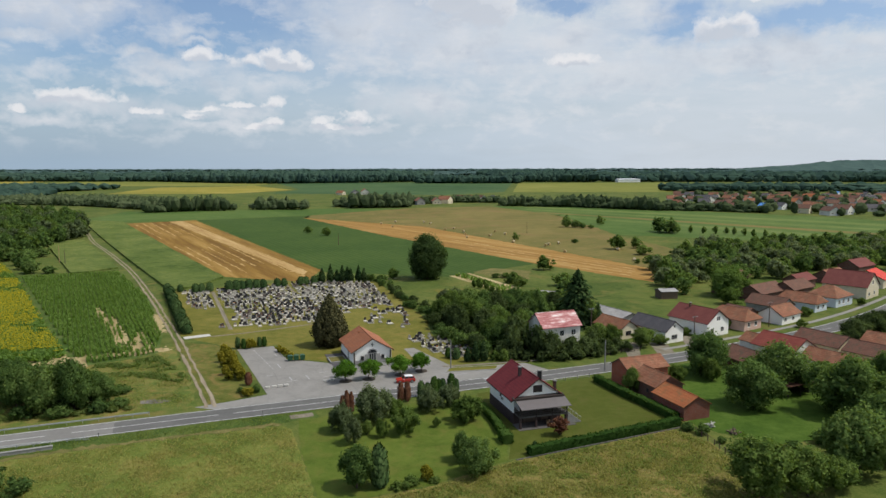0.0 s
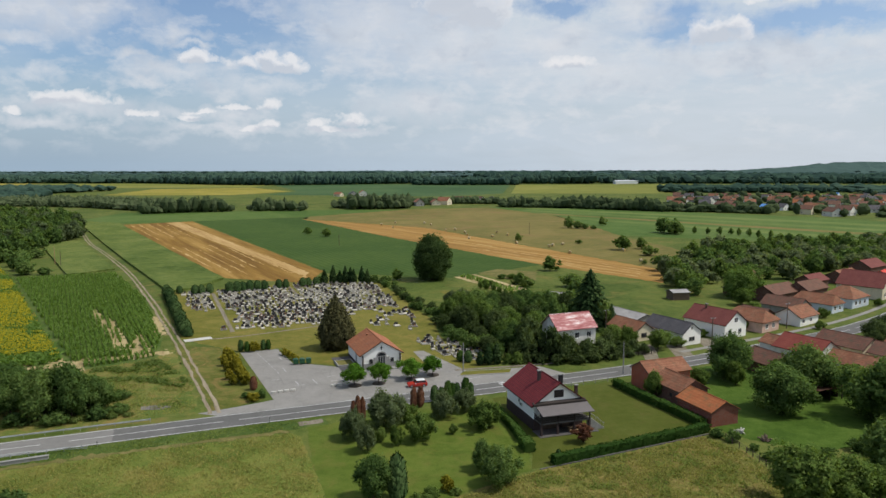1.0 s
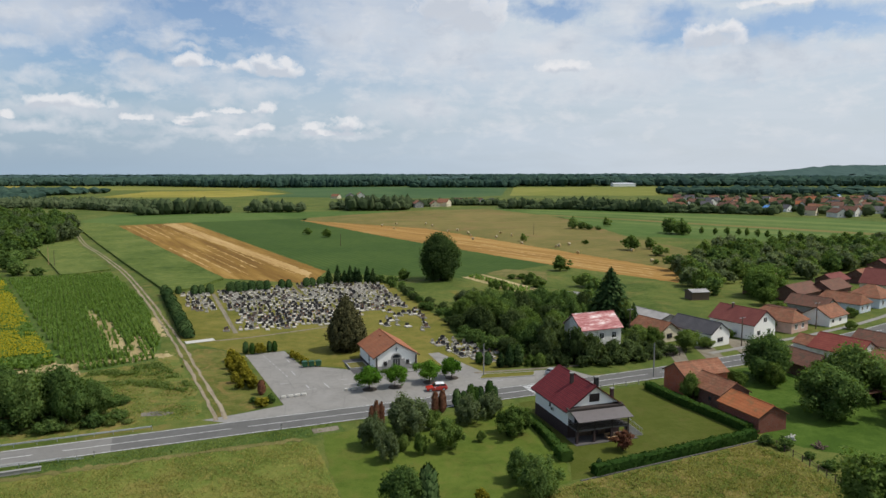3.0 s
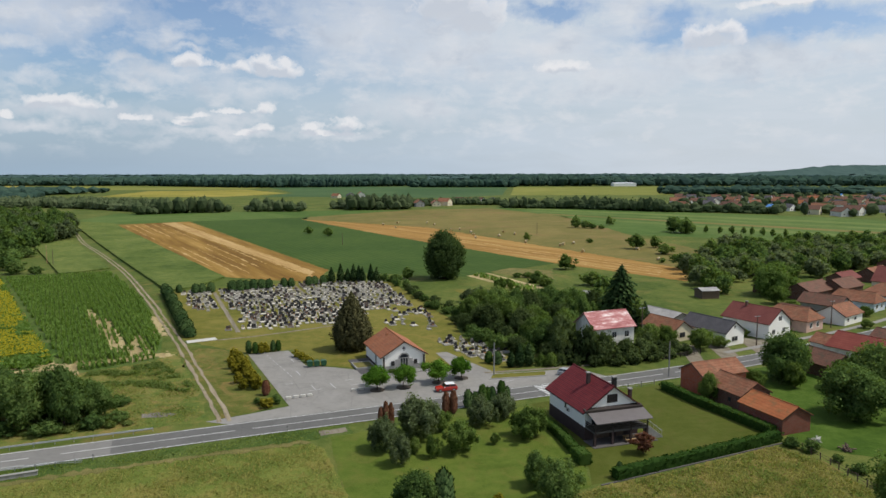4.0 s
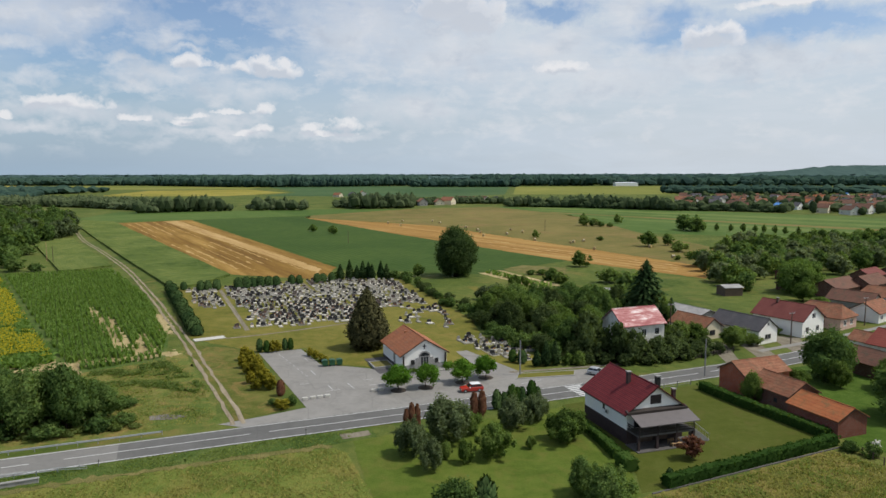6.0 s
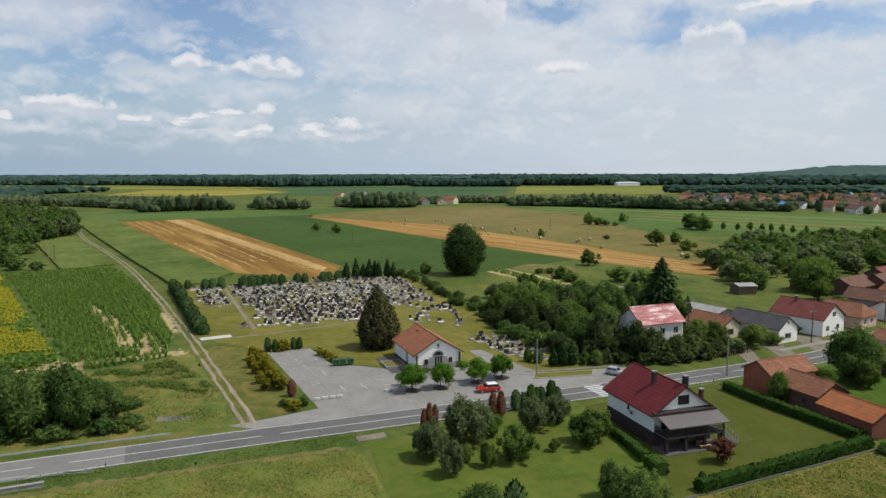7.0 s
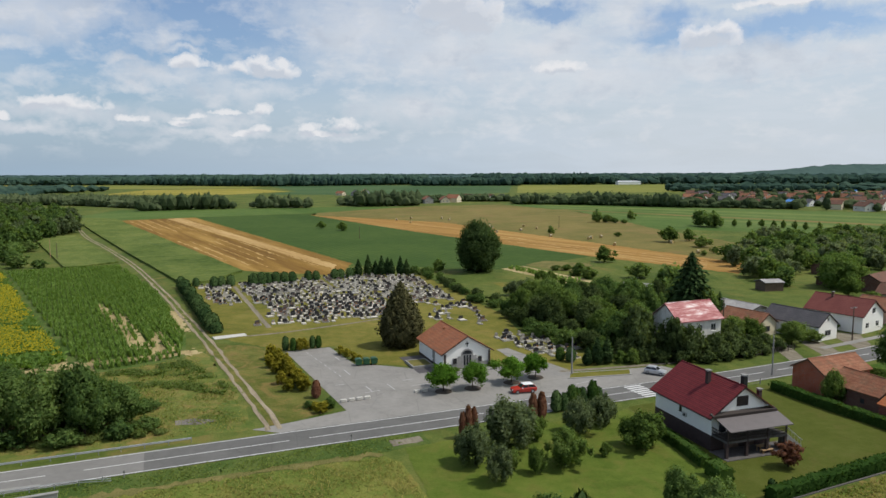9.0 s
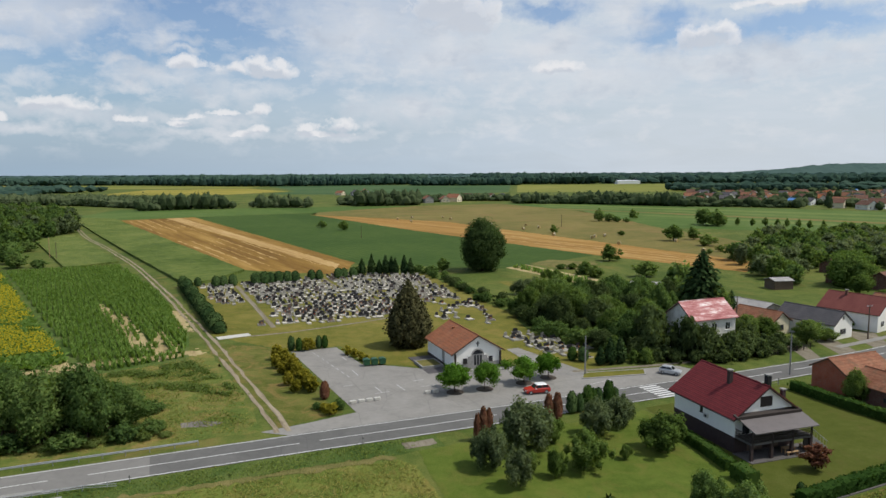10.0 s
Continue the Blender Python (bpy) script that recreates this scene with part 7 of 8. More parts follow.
graves()
for k in KINDS:
    remove(k)
tall_cross = empty("cemetery_cross", pose(-50.4, 231.0, 0.02, 0, 0, 23), "tall pale stone cross on a stepped base among the graves", "cross")
part("base", boxed(-0.9, -0.9, 0, 0.9, 0.9, 0.35, bevel=0.04), M["white_stone"], tall_cross)
part("pedestal", boxed(-0.45, -0.45, 0.35, 0.45, 0.45, 1.1, bevel=0.05), M["white_stone"], tall_cross)
bm = boxed(-0.16, -0.13, 1.1, 0.16, 0.13, 4.4, bevel=0.03)
box(bm, -0.8, -0.12, 3.2, -0.16, 0.12, 3.5)
box(bm, 0.16, -0.12, 3.2, 0.8, 0.12, 3.5)
part("cross", bm, M["grave_pale"], tall_cross)
PATHM = M["path"]
for s in (5.5, 34):
    p0, p1 = Vector((-72, 186)) + CU * s + CV * (-4 if s < 10 else 44), Vector((-72, 186)) + CU * s + CV * (62 if s < 10 else 70)
    ribbon("cemetery_path", along([tuple(p0), tuple(p1)], 4), 0.6, -0.6, 0.045, PATHM, "pale gravel path between the graves", "path", 0.05)
ribbon("cemetery_path", along([(-68.3, 176.0), (-60, 180.0), (-45, 190), (-36, 197)], 3), 0.5, -0.5, 0.045, PATHM, "narrow pale path along the graves", "path", 0.05)
bm = bmesh.new()
box(bm, 0, 0, 0, 7.2, 2.6, 0.16, bevel=0.03)
slab_ = tagged(part("concrete_slab", bm, M["white_stone"], None), "pale concrete slab at the cemetery entrance", "slab")
slab_.matrix_basis = pose(-74.6, 172.6, 0.02, 0, 0, 30)

# ---------------- car park and road furniture ----------------


def mark(name, x, y, yaw, w, l, label):
    ob = part(name, boxed(-w / 2, -l / 2, 0, w / 2, l / 2, 0.004), M["marking" if name == "zebra_stripe" else "marking_worn"], None)
    ob.matrix_basis = pose(x, y, 0.06, 0, 0, yaw)
    return tagged(ob, label, "road marking", kind="structure")


for i in range(9):
    u = i / 8
    mark("bay_line", -53.2 + 10.2 * u, 163.2 - 18.5 * u, 28, 0.16, 1.3, "worn white parking bay mark")
for x, y, a, l in ((-42, 146.8, 25, 3.6), (-33.3, 138.0, 27, 3.6), (-37.0, 137.0, 26, 2.8), (-28.4, 139.0, -63, 3.2), (-42.3, 139.2, -68, 1.6), (-45.2, 156.5, 27, 2.4), (-36.2, 135.3, -65, 2.6), (-30.5, 142, -65, 2.0), (1.0, 140.2, -58, 5.0)):
    mark("bay_line", x, y, a, 0.2, l, "worn white line on the car park")
for i in range(7):
    nrm = Vector((-0.37, 0.93)).normalized()
    c = Vector((9.4, 134.9)) + nrm * ((i - 3) * 0.92)
    mark("zebra_stripe", c.x, c.y, 22 + 90, 0.5, 3.4, "white stripe of a pedestrian crossing")
near_left = ROAD[ROAD[:, 0] < -61.5]
ribbon("road_patch", near_left, 3.4, -3.4, 0.063, M["road_pale"], "paler resurfaced stretch of the road", "road")
ribbon("pavement", ROAD[(ROAD[:, 0] > 58) & (ROAD[:, 0] < 175)], 8.2, 6.6, 0.056, M["lot"], "narrow grey pavement beside the houses", "pavement")
ribbon("pavement", along([(-2.6, 146.7), (7, 148.8), (18, 151.5), (24, 153.6)], 2), 0.55, -0.55, 0.062, M["path"], "grey footpath beside the lay-by", "pavement")
sheet("lay_by", [(-2.4, 141.4), (2.0, 139.3), (5.4, 136.6), (23.0, 143.6), (17.4, 150.0), (10.4, 148.2), (-1.4, 145.8)], 0.0545, M["lot"], "grey asphalt lay-by beside the road", "road")
bm = bmesh.new()
isl = [(-2.0, 141.9), (10.1, 144.3), (10.8, 147.7), (-1.0, 145.6)]
lo_, hi_ = [bm.verts.new((x, y, 0.0)) for x, y in isl], [bm.verts.new((x, y, 0.17)) for x, y in isl]
bm.faces.new(hi_)
for i in range(4):
    bm.faces.new((lo_[i], lo_[(i + 1) % 4], hi_[(i + 1) % 4], hi_[i]))
tagged(part("kerbed_island", bm, M["concrete"], None), "low kerb round a grass island by the lay-by", "kerb", kind="structure")
sheet("island_grass", [(-1.6, 142.3), (9.9, 144.6), (10.5, 147.4), (-0.8, 145.3)], 0.176, M["cem_grass"], "dry mown grass on the kerbed island", "lawn")
sheet("driveway", [(53.1, 169.8), (52.0, 156.6), (56.8, 159.0), (57.6, 167.6)], 0.044, M["path"], "grey driveway between house and road", "driveway")
sheet("driveway", [(46, 171), (43.5, 153), (47, 154.4), (50, 170)], 0.040, M["path"], "grey driveway of a small house", "driveway")
sheet("driveway", [(63.2, 178), (70, 175), (66, 163), (62, 161)], 0.050, M["path"], "grey driveway beside the white house", "driveway")
ribbon("ditch", ROAD[(ROAD[:, 0] > -112) & (ROAD[:, 0] < -28)], -3.4, -8.2, 0.028, M["ditch"], "lush green grass in the roadside ditch", "verge", 0.25)
ribbon("dry_bank", along([(-78, 91.5), (-55, 100.9), (-32.5, 109.2)], 0.8), 0.6, -0.6, 0.04, M["dry_grass"], "strip of dry pale grass along the ditch", "verge", 0.3)
ribbon("culvert_pad", along([(-31.6, 112.6), (-27.4, 114.2)], 1), 1.0, -1.0, 0.05, M["path"], "broken concrete pad over the ditch", "pad", 0.1)
ribbon("culvert_pad", along([(-79, 97.6), (-72.5, 100.2)], 1), 0.5, -0.5, 0.08, M["concrete"], "concrete culvert edge by the road", "pad", 0.05)
sheet("ash_patch", [(-63.9, 120.2), (-59.8, 120.4), (-58.4, 122.0), (-61.8, 122.8), (-64.6, 121.8)], 0.036, M["ash"], "grey patch of bare dug soil in the grass", "ground", rag=0.5)
sheet("bare_soil", [(-104, 147.5), (-95, 145.5), (-88, 146), (-91, 151), (-98, 153)], 0.045, M["sand"], "bare pale soil at the edge of the maize", "ground", rag=0.8)
sheet("verge_strip", [(-77, 170), (-49.6, 119.6), (-41.6, 125.6), (-47, 136), (-57, 160), (-62, 166)], 0.024, M["verge"], "patchy dry grass between track and car park", "verge", rag=0.8)
sheet("verge_wild", [(-80, 158), (-90, 147), (-104, 143), (-100, 116), (-84, 106), (-66, 112), (-51.6, 118.6), (-62, 141), (-75, 165)], 0.026, M["verge_wild"], "wild half-dry grass between road and maize", "verge", rag=0.8)


def road_block(x, y, yaw):
    ob = part("road_block", boxed(-0.5, -0.22, 0, 0.5, 0.22, 0.5, bevel=0.06), M["white_stone"], None)
    ob.matrix_basis = pose(x, y, 0.05, 0, 0, yaw)
    tagged(ob, "white concrete block at the edge of the car park", "bollard", "white concrete blocks")


for x, y in ((-40.4, 129.9), (-39.1, 130.5), (-37.9, 131.0), (-36.7, 131.5), (-28.7, 134.6), (-27.4, 135.1)):
    road_block(x, y, 22)
for x, y in ((-24.2, 135.2), (-19.2, 136.8), (-12.2, 140.0), (-7.6, 143.0)):
    bm = bmesh.new()
    bmesh.ops.create_cone(bm, cap_ends=True, segments=20, radius1=1.5, radius2=1.4, depth=0.1)
    ob = tagged(part("tree_pit", bm, plain("dark_bed_%d" % int(-x), (0.07, 0.055, 0.042), 0.95, 0.3, 2), None), "round dark bed under a street tree", "tree pit", "tree pits")
    ob.matrix_basis = pose(x, y, 0.07)


def dumpster(x, y, yaw):
    t = empty("waste_container", pose(x, y, 0.05, 0, 0, yaw), "green wheeled waste container at the car park", "container", "green waste containers")
    bm = prism(bmesh.new(), [(-0.5, 0.22), (0.5, 0.22), (0.62, 1.1), (-0.62, 1.1)], -0.62, 0.62)
    part("bin_body", bm, M["bin_green"], t)
    bm = bmesh.new()
    pts = [(-0.66, 1.1), (0.66, 1.1)] + [(0.66 * math.cos(a), 1.1 + 0.28 * math.sin(a)) for a in np.linspace(0.2, math.pi - 0.2, 7)]
    part("lid", prism(bm, pts, -0.66, 0.66), M["bin_green"], t)
    for dx in (-0.4, 0.4):
        for dy in (-0.45, 0.45):
            bm = bmesh.new()
            bmesh.ops.create_cone(bm, cap_ends=True, segments=10, radius1=0.11, radius2=0.11, depth=0.06, matrix=pose(dx, dy, 0.11, 0, 90, 0))
            part("wheel", bm, M["rubber"], t)
    return t


for i in range(3):
    dumpster(-40.4 + i * 1.45, 151.5 + i * 0.4, 16)


def pole(x, y, h, label, arms=1, lamp=False, mat=None, yaw=22):
    t = empty("utility_pole", pose(x, y, 0, 0, 0, yaw), label, "pole")
    bm = bmesh.new()
    rod(bm, (0, 0, -0.2), (0, 0, h), 0.16, 0.10, 8)
    part("mast", bm, mat or M["concrete"], t)
    for i in range(arms):
        part("cross_arm", boxed(-0.9, -0.05, h - 0.25 - i * 0.55, 0.9, 0.05, h - 0.15 - i * 0.55), M["metal"], t)
        bm = bmesh.new()
        for dx in (-0.8, -0.3, 0.3, 0.8):
            rod(bm, (dx, 0, h - 0.15 - i * 0.55), (dx, 0, h + 0.06 - i * 0.55), 0.045, 0.03, 6)
        part("insulators", bm, M["white_stone"], t)
    if lamp:
        bm = bmesh.new()
        rod(bm, (0, 0, h * 0.85), (0, -1.3, h * 0.9), 0.035, n=6)
        part("lamp_arm", bm, M["metal"], t)
        part("lamp_head", boxed(-0.12, -1.8, h * 0.89, 0.12, -1.2, h * 0.92, bevel=0.02), M["metal"], t)
    return t


pole(-0.7, 144.9, 7.0, "slim grey concrete roadside pole", 0, False)
pole(35.5, 143.8, 7.4, "slim grey concrete roadside pole", 0, False)
pole(65.1, 169.4, 7.4, "wooden pole before the houses", 1, False, M["wood_old"])
pole(93.8, 188.5, 7.4, "wooden pole before the houses", 1, False, M["wood_old"])
pole(37.8, 172.0, 9.0, "wooden pole beside the pink-roofed house", 1, False, M["wood_old"])
pole(-193.7, 324.3, 8.5, "pale pole at the edge of the maize field", 0, False, M["wood_pale"])
pole(-185.7, 314.9, 7.5, "dark wooden pole at the edge of the maize field", 0, False, M["wood_old"])
pole(-68, 401, 7.0, "thin pole in the soya field", 0, False, M["wood_old"])
pole(52, 468, 8.0, "thin pole in the hay field", 0, False, M["wood_old"])

rail = empty("guard_rail", Matrix.Translation((-80, 105, 0)), "grey steel guard rail beside the road", "guard rail")
gl = along(ROAD[(ROAD[:, 0] > -108) & (ROAD[:, 0] < -55)], 2.0)
dd = np.gradient(gl, axis=0)
dd /= np.linalg.norm(dd, axis=1)[:, None]
gl = gl + np.stack([-dd[:, 1], dd[:, 0]], 1) * 4.6 - np.array([-80, 105])
v_, f_ = [], []
for i, (x, y) in enumerate(gl):
    for zz, o in ((0.45, 0), (0.53, -0.05), (0.60, 0), (0.67, -0.05), (0.75, 0)):
        v_.append((x + 0.35 * o, y + o, zz))
    if i:
        b = i * 5
        f_ += [(b - 5 + j, b + j, b + j + 1, b - 4 + j) for j in range(4)]
raw("beam", v_, f_, M["metal"], rail)
for x, y in gl[::2]:
    part("post", boxed(x - 0.04, y + 0.02, 0, x + 0.04, y + 0.12, 0.75), M["metal"], rail)


near_rail = empty("guard_rail", Matrix.Translation((-74.5, 97.6, 0)), "short grey steel guard rail over the culvert", "guard rail")
for z0 in (0.42, 0.68):
    bm = bmesh.new()
    rod(bm, (-3, -1.2, z0), (6.6, 2.5, z0), 0.05, n=6)
    rod(bm, (6.6, 2.5, z0), (10.2, 3.2, z0 - 0.1), 0.05, n=6)
    part("rail_bar", bm, M["metal"], near_rail)
for k in range(6):
    part("post", boxed(-3 + 2.4 * k - 0.04, -1.2 + 0.93 * k, 0, -3 + 2.4 * k + 0.04, -1.1 + 0.93 * k, 0.72), M["metal"], near_rail)
parapet = empty("culvert_parapet", pose(-73.4, 95.2, 0, 0, 0, 24), "dark weathered concrete culvert parapet", "parapet")
part("wall", boxed(-3.0, -0.2, 0, 5.0, 0.2, 0.55, bevel=0.03), M["grey_wall"], parapet)
part("coping", boxed(-3.1, -0.28, 0.55, 5.1, 0.28, 0.68, bevel=0.02), M["concrete"], parapet)


def marker_post(x, y):
    t = empty("marker_post", pose(x, y, 0.0, 0, 0, 22), "slim roadside marker post with a dark band", "post", "roadside marker posts")
    part("stake", boxed(-0.06, -0.04, -0.05, 0.06, 0.04, 1.0, bevel=0.01), M["concrete"], t)
    part("band", boxed(-0.064, -0.044, 0.68, 0.064, 0.044, 0.88), M["black"], t)


for x, y in ((-63.4, 102.2), (-37.1, 113.6)):
    marker_post(x, y)


def fence(name, label, line, h, gap, mat, rails=(0.4, 0.85)):
    top = empty(name, Matrix.Translation((line[0][0], line[0][1], 0)), label, "fence")
    ln = along(line, gap) - np.array(line[0])
    for x, y in ln:
        part("post", boxed(x - 0.06, y - 0.06, 0, x + 0.06, y + 0.06, h), mat, top)
    for z in rails:
        bm = bmesh.new()
        for a, b in zip(ln[:-1], ln[1:]):
            rod(bm, (a[0], a[1], z * h), (b[0], b[1], z * h), 0.03, n=5)
        part("rail", bm, mat, top)
    return top


fence("fence", "low grey concrete fence beside the road", [(19.5, 133.8), (25, 136.0), (30.8, 138.3)], 1.1, 2.2, M["concrete"], (0.3, 0.6, 0.92))
fence("fence", "old wooden post fence at the edge of the meadow", [(43.6, 105.4), (44.8, 99.7), (45.8, 92.5), (47, 86)], 1.1, 1.8, M["wood_old"], (0.5, 0.9))
fence("fence", "dark wooden fence in front of a garden", [(36.5, 155.5), (43, 158.8), (48.6, 161.6)], 1.2, 1.6, M["wood_dark"], (0.25, 0.45, 0.65, 0.85))

# rubble and garden clutter by the low barn
for x, y, s, lab, mat in ((47.2, 108.6, 0.8, "pile of pale broken boards beside the barn", "white_stone"), (50.2, 105.0, 0.9, "heap of brown earth and branches", "wood_old")):
    r_ = np.random.default_rng(int(x))
    bm = bmesh.new()
    for i in range(16):
        a = r_.uniform(0, 6.28)
        p = Vector((r_.normal(0, s * 0.6), r_.normal(0, s * 0.6), 0.12 + abs(r_.normal(0, 0.28))))
        b = boxed(-r_.uniform(0.2, 0.7), -0.12, -0.05, r_.uniform(0.2, 0.7), 0.12, 0.05)
        b.transform(Matrix.Translation(p) @ Euler((r_.normal(0, 0.4), r_.normal(0, 0.5), a)).to_matrix().to_4x4())
        me_ = bpy.data.meshes.new("tmp")
        b.to_mesh(me_), b.free()
        bm.from_mesh(me_)
        bpy.data.meshes.remove(me_)
    box(bm, -s * 0.7, -s * 0.7, 0, s * 0.7, s * 0.7, 0.15)
    ob = tagged(part("rubble_pile", bm, M[mat], None), lab, "pile")
    ob.matrix_basis = pose(x, y, 0.02)

# windrows of straw on the stubble
rw = np.random.default_rng(77)
A0, A1, B0, B1 = Vector((-263, 551)), Vector((-98, 281)), Vector((-226, 580)), Vector((-64, 284))
for k in range(7):
    u = (k + 0.5) / 7 + rw.normal(0, 0.012)
    p, q = A0.lerp(B0, u), A1.lerp(B1, u)
    for t0, t1 in ((0.02, rw.uniform(0.3, 0.55)), (rw.uniform(0.56, 0.66), rw.uniform(0.85, 0.97))):
        a, b = p.lerp(q, t0), p.lerp(q, t1)
        w = rw.uniform(0.2, 0.55)
        ribbon("straw_windrow", along([tuple(a), tuple(b)], 2.5), w, -w, 0.048, M["straw"], "pale windrow of straw on the stubble", "straw", 0.35)
for k in range(4):
    u = (k + 0.5) / 4
    p, q = Vector((-118, 612)).lerp(Vector((-60, 460)), u), Vector((92, 296)).lerp(Vector((80, 276)), u)
    ribbon("straw_windrow", along([tuple(p.lerp(q, 0.55)), tuple(p.lerp(q, 0.97))], 2.5), 0.6, -0.6, 0.05, M["straw"], "pale windrow of straw on the stubble", "straw", 0.4)

# ---------------- vehicles ----------------


def car(name, label, m, paint, roof_paint, ln=4.3, wd=1.78, ht=1.55):
    t = empty(name, m, label, "car")
    L2, W2 = ln / 2, wd / 2
    bm = bmesh.new()
    rows_ = [(-L2, 0.45, 0.62, 0.86), (-L2 + 0.12, 0.28, 0.80, 0.95), (-L2 * 0.55, 0.25, 0.92, 1.0), (-L2 * 0.30, 0.25, 0.98, 1.0), (L2 * 0.60, 0.25, 1.0, 1.0), (L2 - 0.1, 0.28, 0.98, 0.96), (L2, 0.45, 0.85, 0.88)]
    rings = []
    for x, z0, z1, k in rows_:
        w = W2 * k
        rings.append([bm.verts.new(p) for p in ((x, -w * 0.92, z0), (x, -w, z0 + 0.15), (x, -w, z1 - 0.12), (x, -w * 0.9, z1), (x, w * 0.9, z1), (x, w, z1 - 0.12), (x, w, z0 + 0.15), (x, w * 0.92, z0))])
    for a, b in zip(rings[:-1], rings[1:]):
        for i in range(8):
            bm.faces.new((a[i], b[i], b[(i + 1) % 8], a[(i + 1) % 8]))
    bm.faces.new(rings[0][::-1]), bm.faces.new(rings[-1])
    bmesh.ops.recalc_face_normals(bm, faces=bm.faces[:])
    part("body", bm, paint, t)

    def cabin(z0, z1, x0, x1, x2, x3, k0, k1):
        b = bmesh.new()
        lo = [b.verts.new(p) for p in ((x0, -W2 * k0, z0), (x3, -W2 * k0, z0), (x3, W2 * k0, z0), (x0, W2 * k0, z0))]
        hi = [b.verts.new(p) for p in ((x1, -W2 * k1, z1), (x2, -W2 * k1, z1), (x2, W2 * k1, z1), (x1, W2 * k1, z1))]
        b.faces.new(lo[::-1]), b.faces.new(hi)
        for i in range(4):
            b.faces.new((lo[i], lo[(i + 1) % 4], hi[(i + 1) % 4], hi[i]))
        return b
    part("glazing", cabin(0.93, ht - 0.08, -L2 * 0.36, -L2 * 0.08, L2 * 0.72, L2 * 0.94, 0.90, 0.76), M["pane"], t, "dark car windows")
    bm = cabin(ht - 0.09, ht, -L2 * 0.10, -L2 * 0.02, L2 * 0.66, L2 * 0.76, 0.78, 0.68)
    part("roof", bm, roof_paint, t)
    bm = bmesh.new()
    for sx in (-1, 1):
        for a, b in (((-L2 * 0.34, 0.95), (-L2 * 0.07, ht - 0.08)), ((L2 * 0.30, 0.95), (L2 * 0.30, ht - 0.08)), ((L2 * 0.92, 0.95), (L2 * 0.72, ht - 0.08))):
            rod(bm, (a[0], sx * W2 * 0.905, a[1]), (b[0], sx * W2 * 0.77, b[1]), 0.045, n=5)
    part("pillars", bm, paint, t)
    for x in (-L2 * 0.62, L2 * 0.62):
        for y in (-W2 + 0.1, W2 - 0.1):
            bm = bmesh.new()
            bmesh.ops.create_cone(bm, cap_ends=True, segments=18, radius1=0.33, radius2=0.33, depth=0.22, matrix=pose(x, y, 0.33, 90, 0, 0))
            wh = part("wheel", bm, M["rubber"], t)
            bm = bmesh.new()
            bmesh.ops.create_cone(bm, cap_ends=True, segments=12, radius1=0.2, radius2=0.2, depth=0.24, matrix=pose(x, y, 0.33, 90, 0, 0))
            part("rim", bm, M["metal"], wh)
    for y in (-W2 * 0.66, W2 * 0.66):
        part("headlight", boxed(-L2 - 0.005, y - 0.18, 0.58, -L2 + 0.12, y + 0.18, 0.70, bevel=0.02), M["white_stone"], t)
        part("tail_light", boxed(L2 - 0.08, y - 0.14, 0.66, L2 + 0.006, y + 0.14, 0.82, bevel=0.02), M["car_red"], t)
    for y in (-W2 - 0.08, W2 + 0.08):
        part("mirror", boxed(-L2 * 0.28, y - 0.08, 0.93, -L2 * 0.2, y + 0.08, 1.06, bevel=0.02), roof_paint, t)
    return t


car("parked_car", "red hatchback with a white roof parked under a tree", pose(-10.8, 134.6, 0.05, 0, 0, 14), M["car_red"], M["car_white"])
car("parked_car", "silver hatchback parked in the lay-by", pose(14.5, 144.6, 0.06, 0, 0, 147), M["car_silver"], M["car_silver"], 3.8, 1.72, 1.48)
car("parked_car", "dark car parked beside the pink-roofed house", pose(44.8, 190.5, 0.03, 0, 0, 40), M["black"], M["black"])

# ---------------- hay bales ----------------


def bale():
    t = empty("hay_bale", Matrix(), "round straw bale lying on the mown field", "hay bale", "round bales in the hay field")
    bm = bmesh.new()
    bmesh.ops.create_cone(bm, cap_ends=True, segments=18, radius1=0.85, radius2=0.85, depth=1.35, matrix=pose(0, 0, 0.83, 0, 90, 0))
    bmesh.ops.bevel(bm, geom=[e for e in bm.edges if abs(e.verts[0].co.x - e.verts[1].co.x) < 0.1], offset=0.08, segments=1, affect="EDGES")
    part("roll", bm, M["hay"], t)
    bm = bmesh.new()
    for x in (-0.45, 0, 0.45):
        bmesh.ops.create_cone(bm, cap_ends=False, segments=18, radius1=0.865, radius2=0.865, depth=0.12, matrix=pose(x, 0, 0.83, 0, 90, 0))
    part("net_wrap", bm, M["white_stone"], t)
    return t


b0 = bale()
for i, (x, y) in enumerate(((-56.2, 543), (-46.3, 560), (-44.9, 516), (-22.6, 559), (-17.1, 542), (-4.9, 491), (1.7, 500), (8.3, 478), (9.2, 457), (10.0, 438), (25.3, 449), (30.4, 477), (36.6, 460), (37.5, 410), (54.7, 391.6), (57.6, 397.5), (64.1, 403.4), (61.2, 362), (92.6, 372), (90.3, 329.6))):
    copy_thing(b0, pose(x, y, 0.03, 0, 0, 57 * i % 180))
remove(b0)

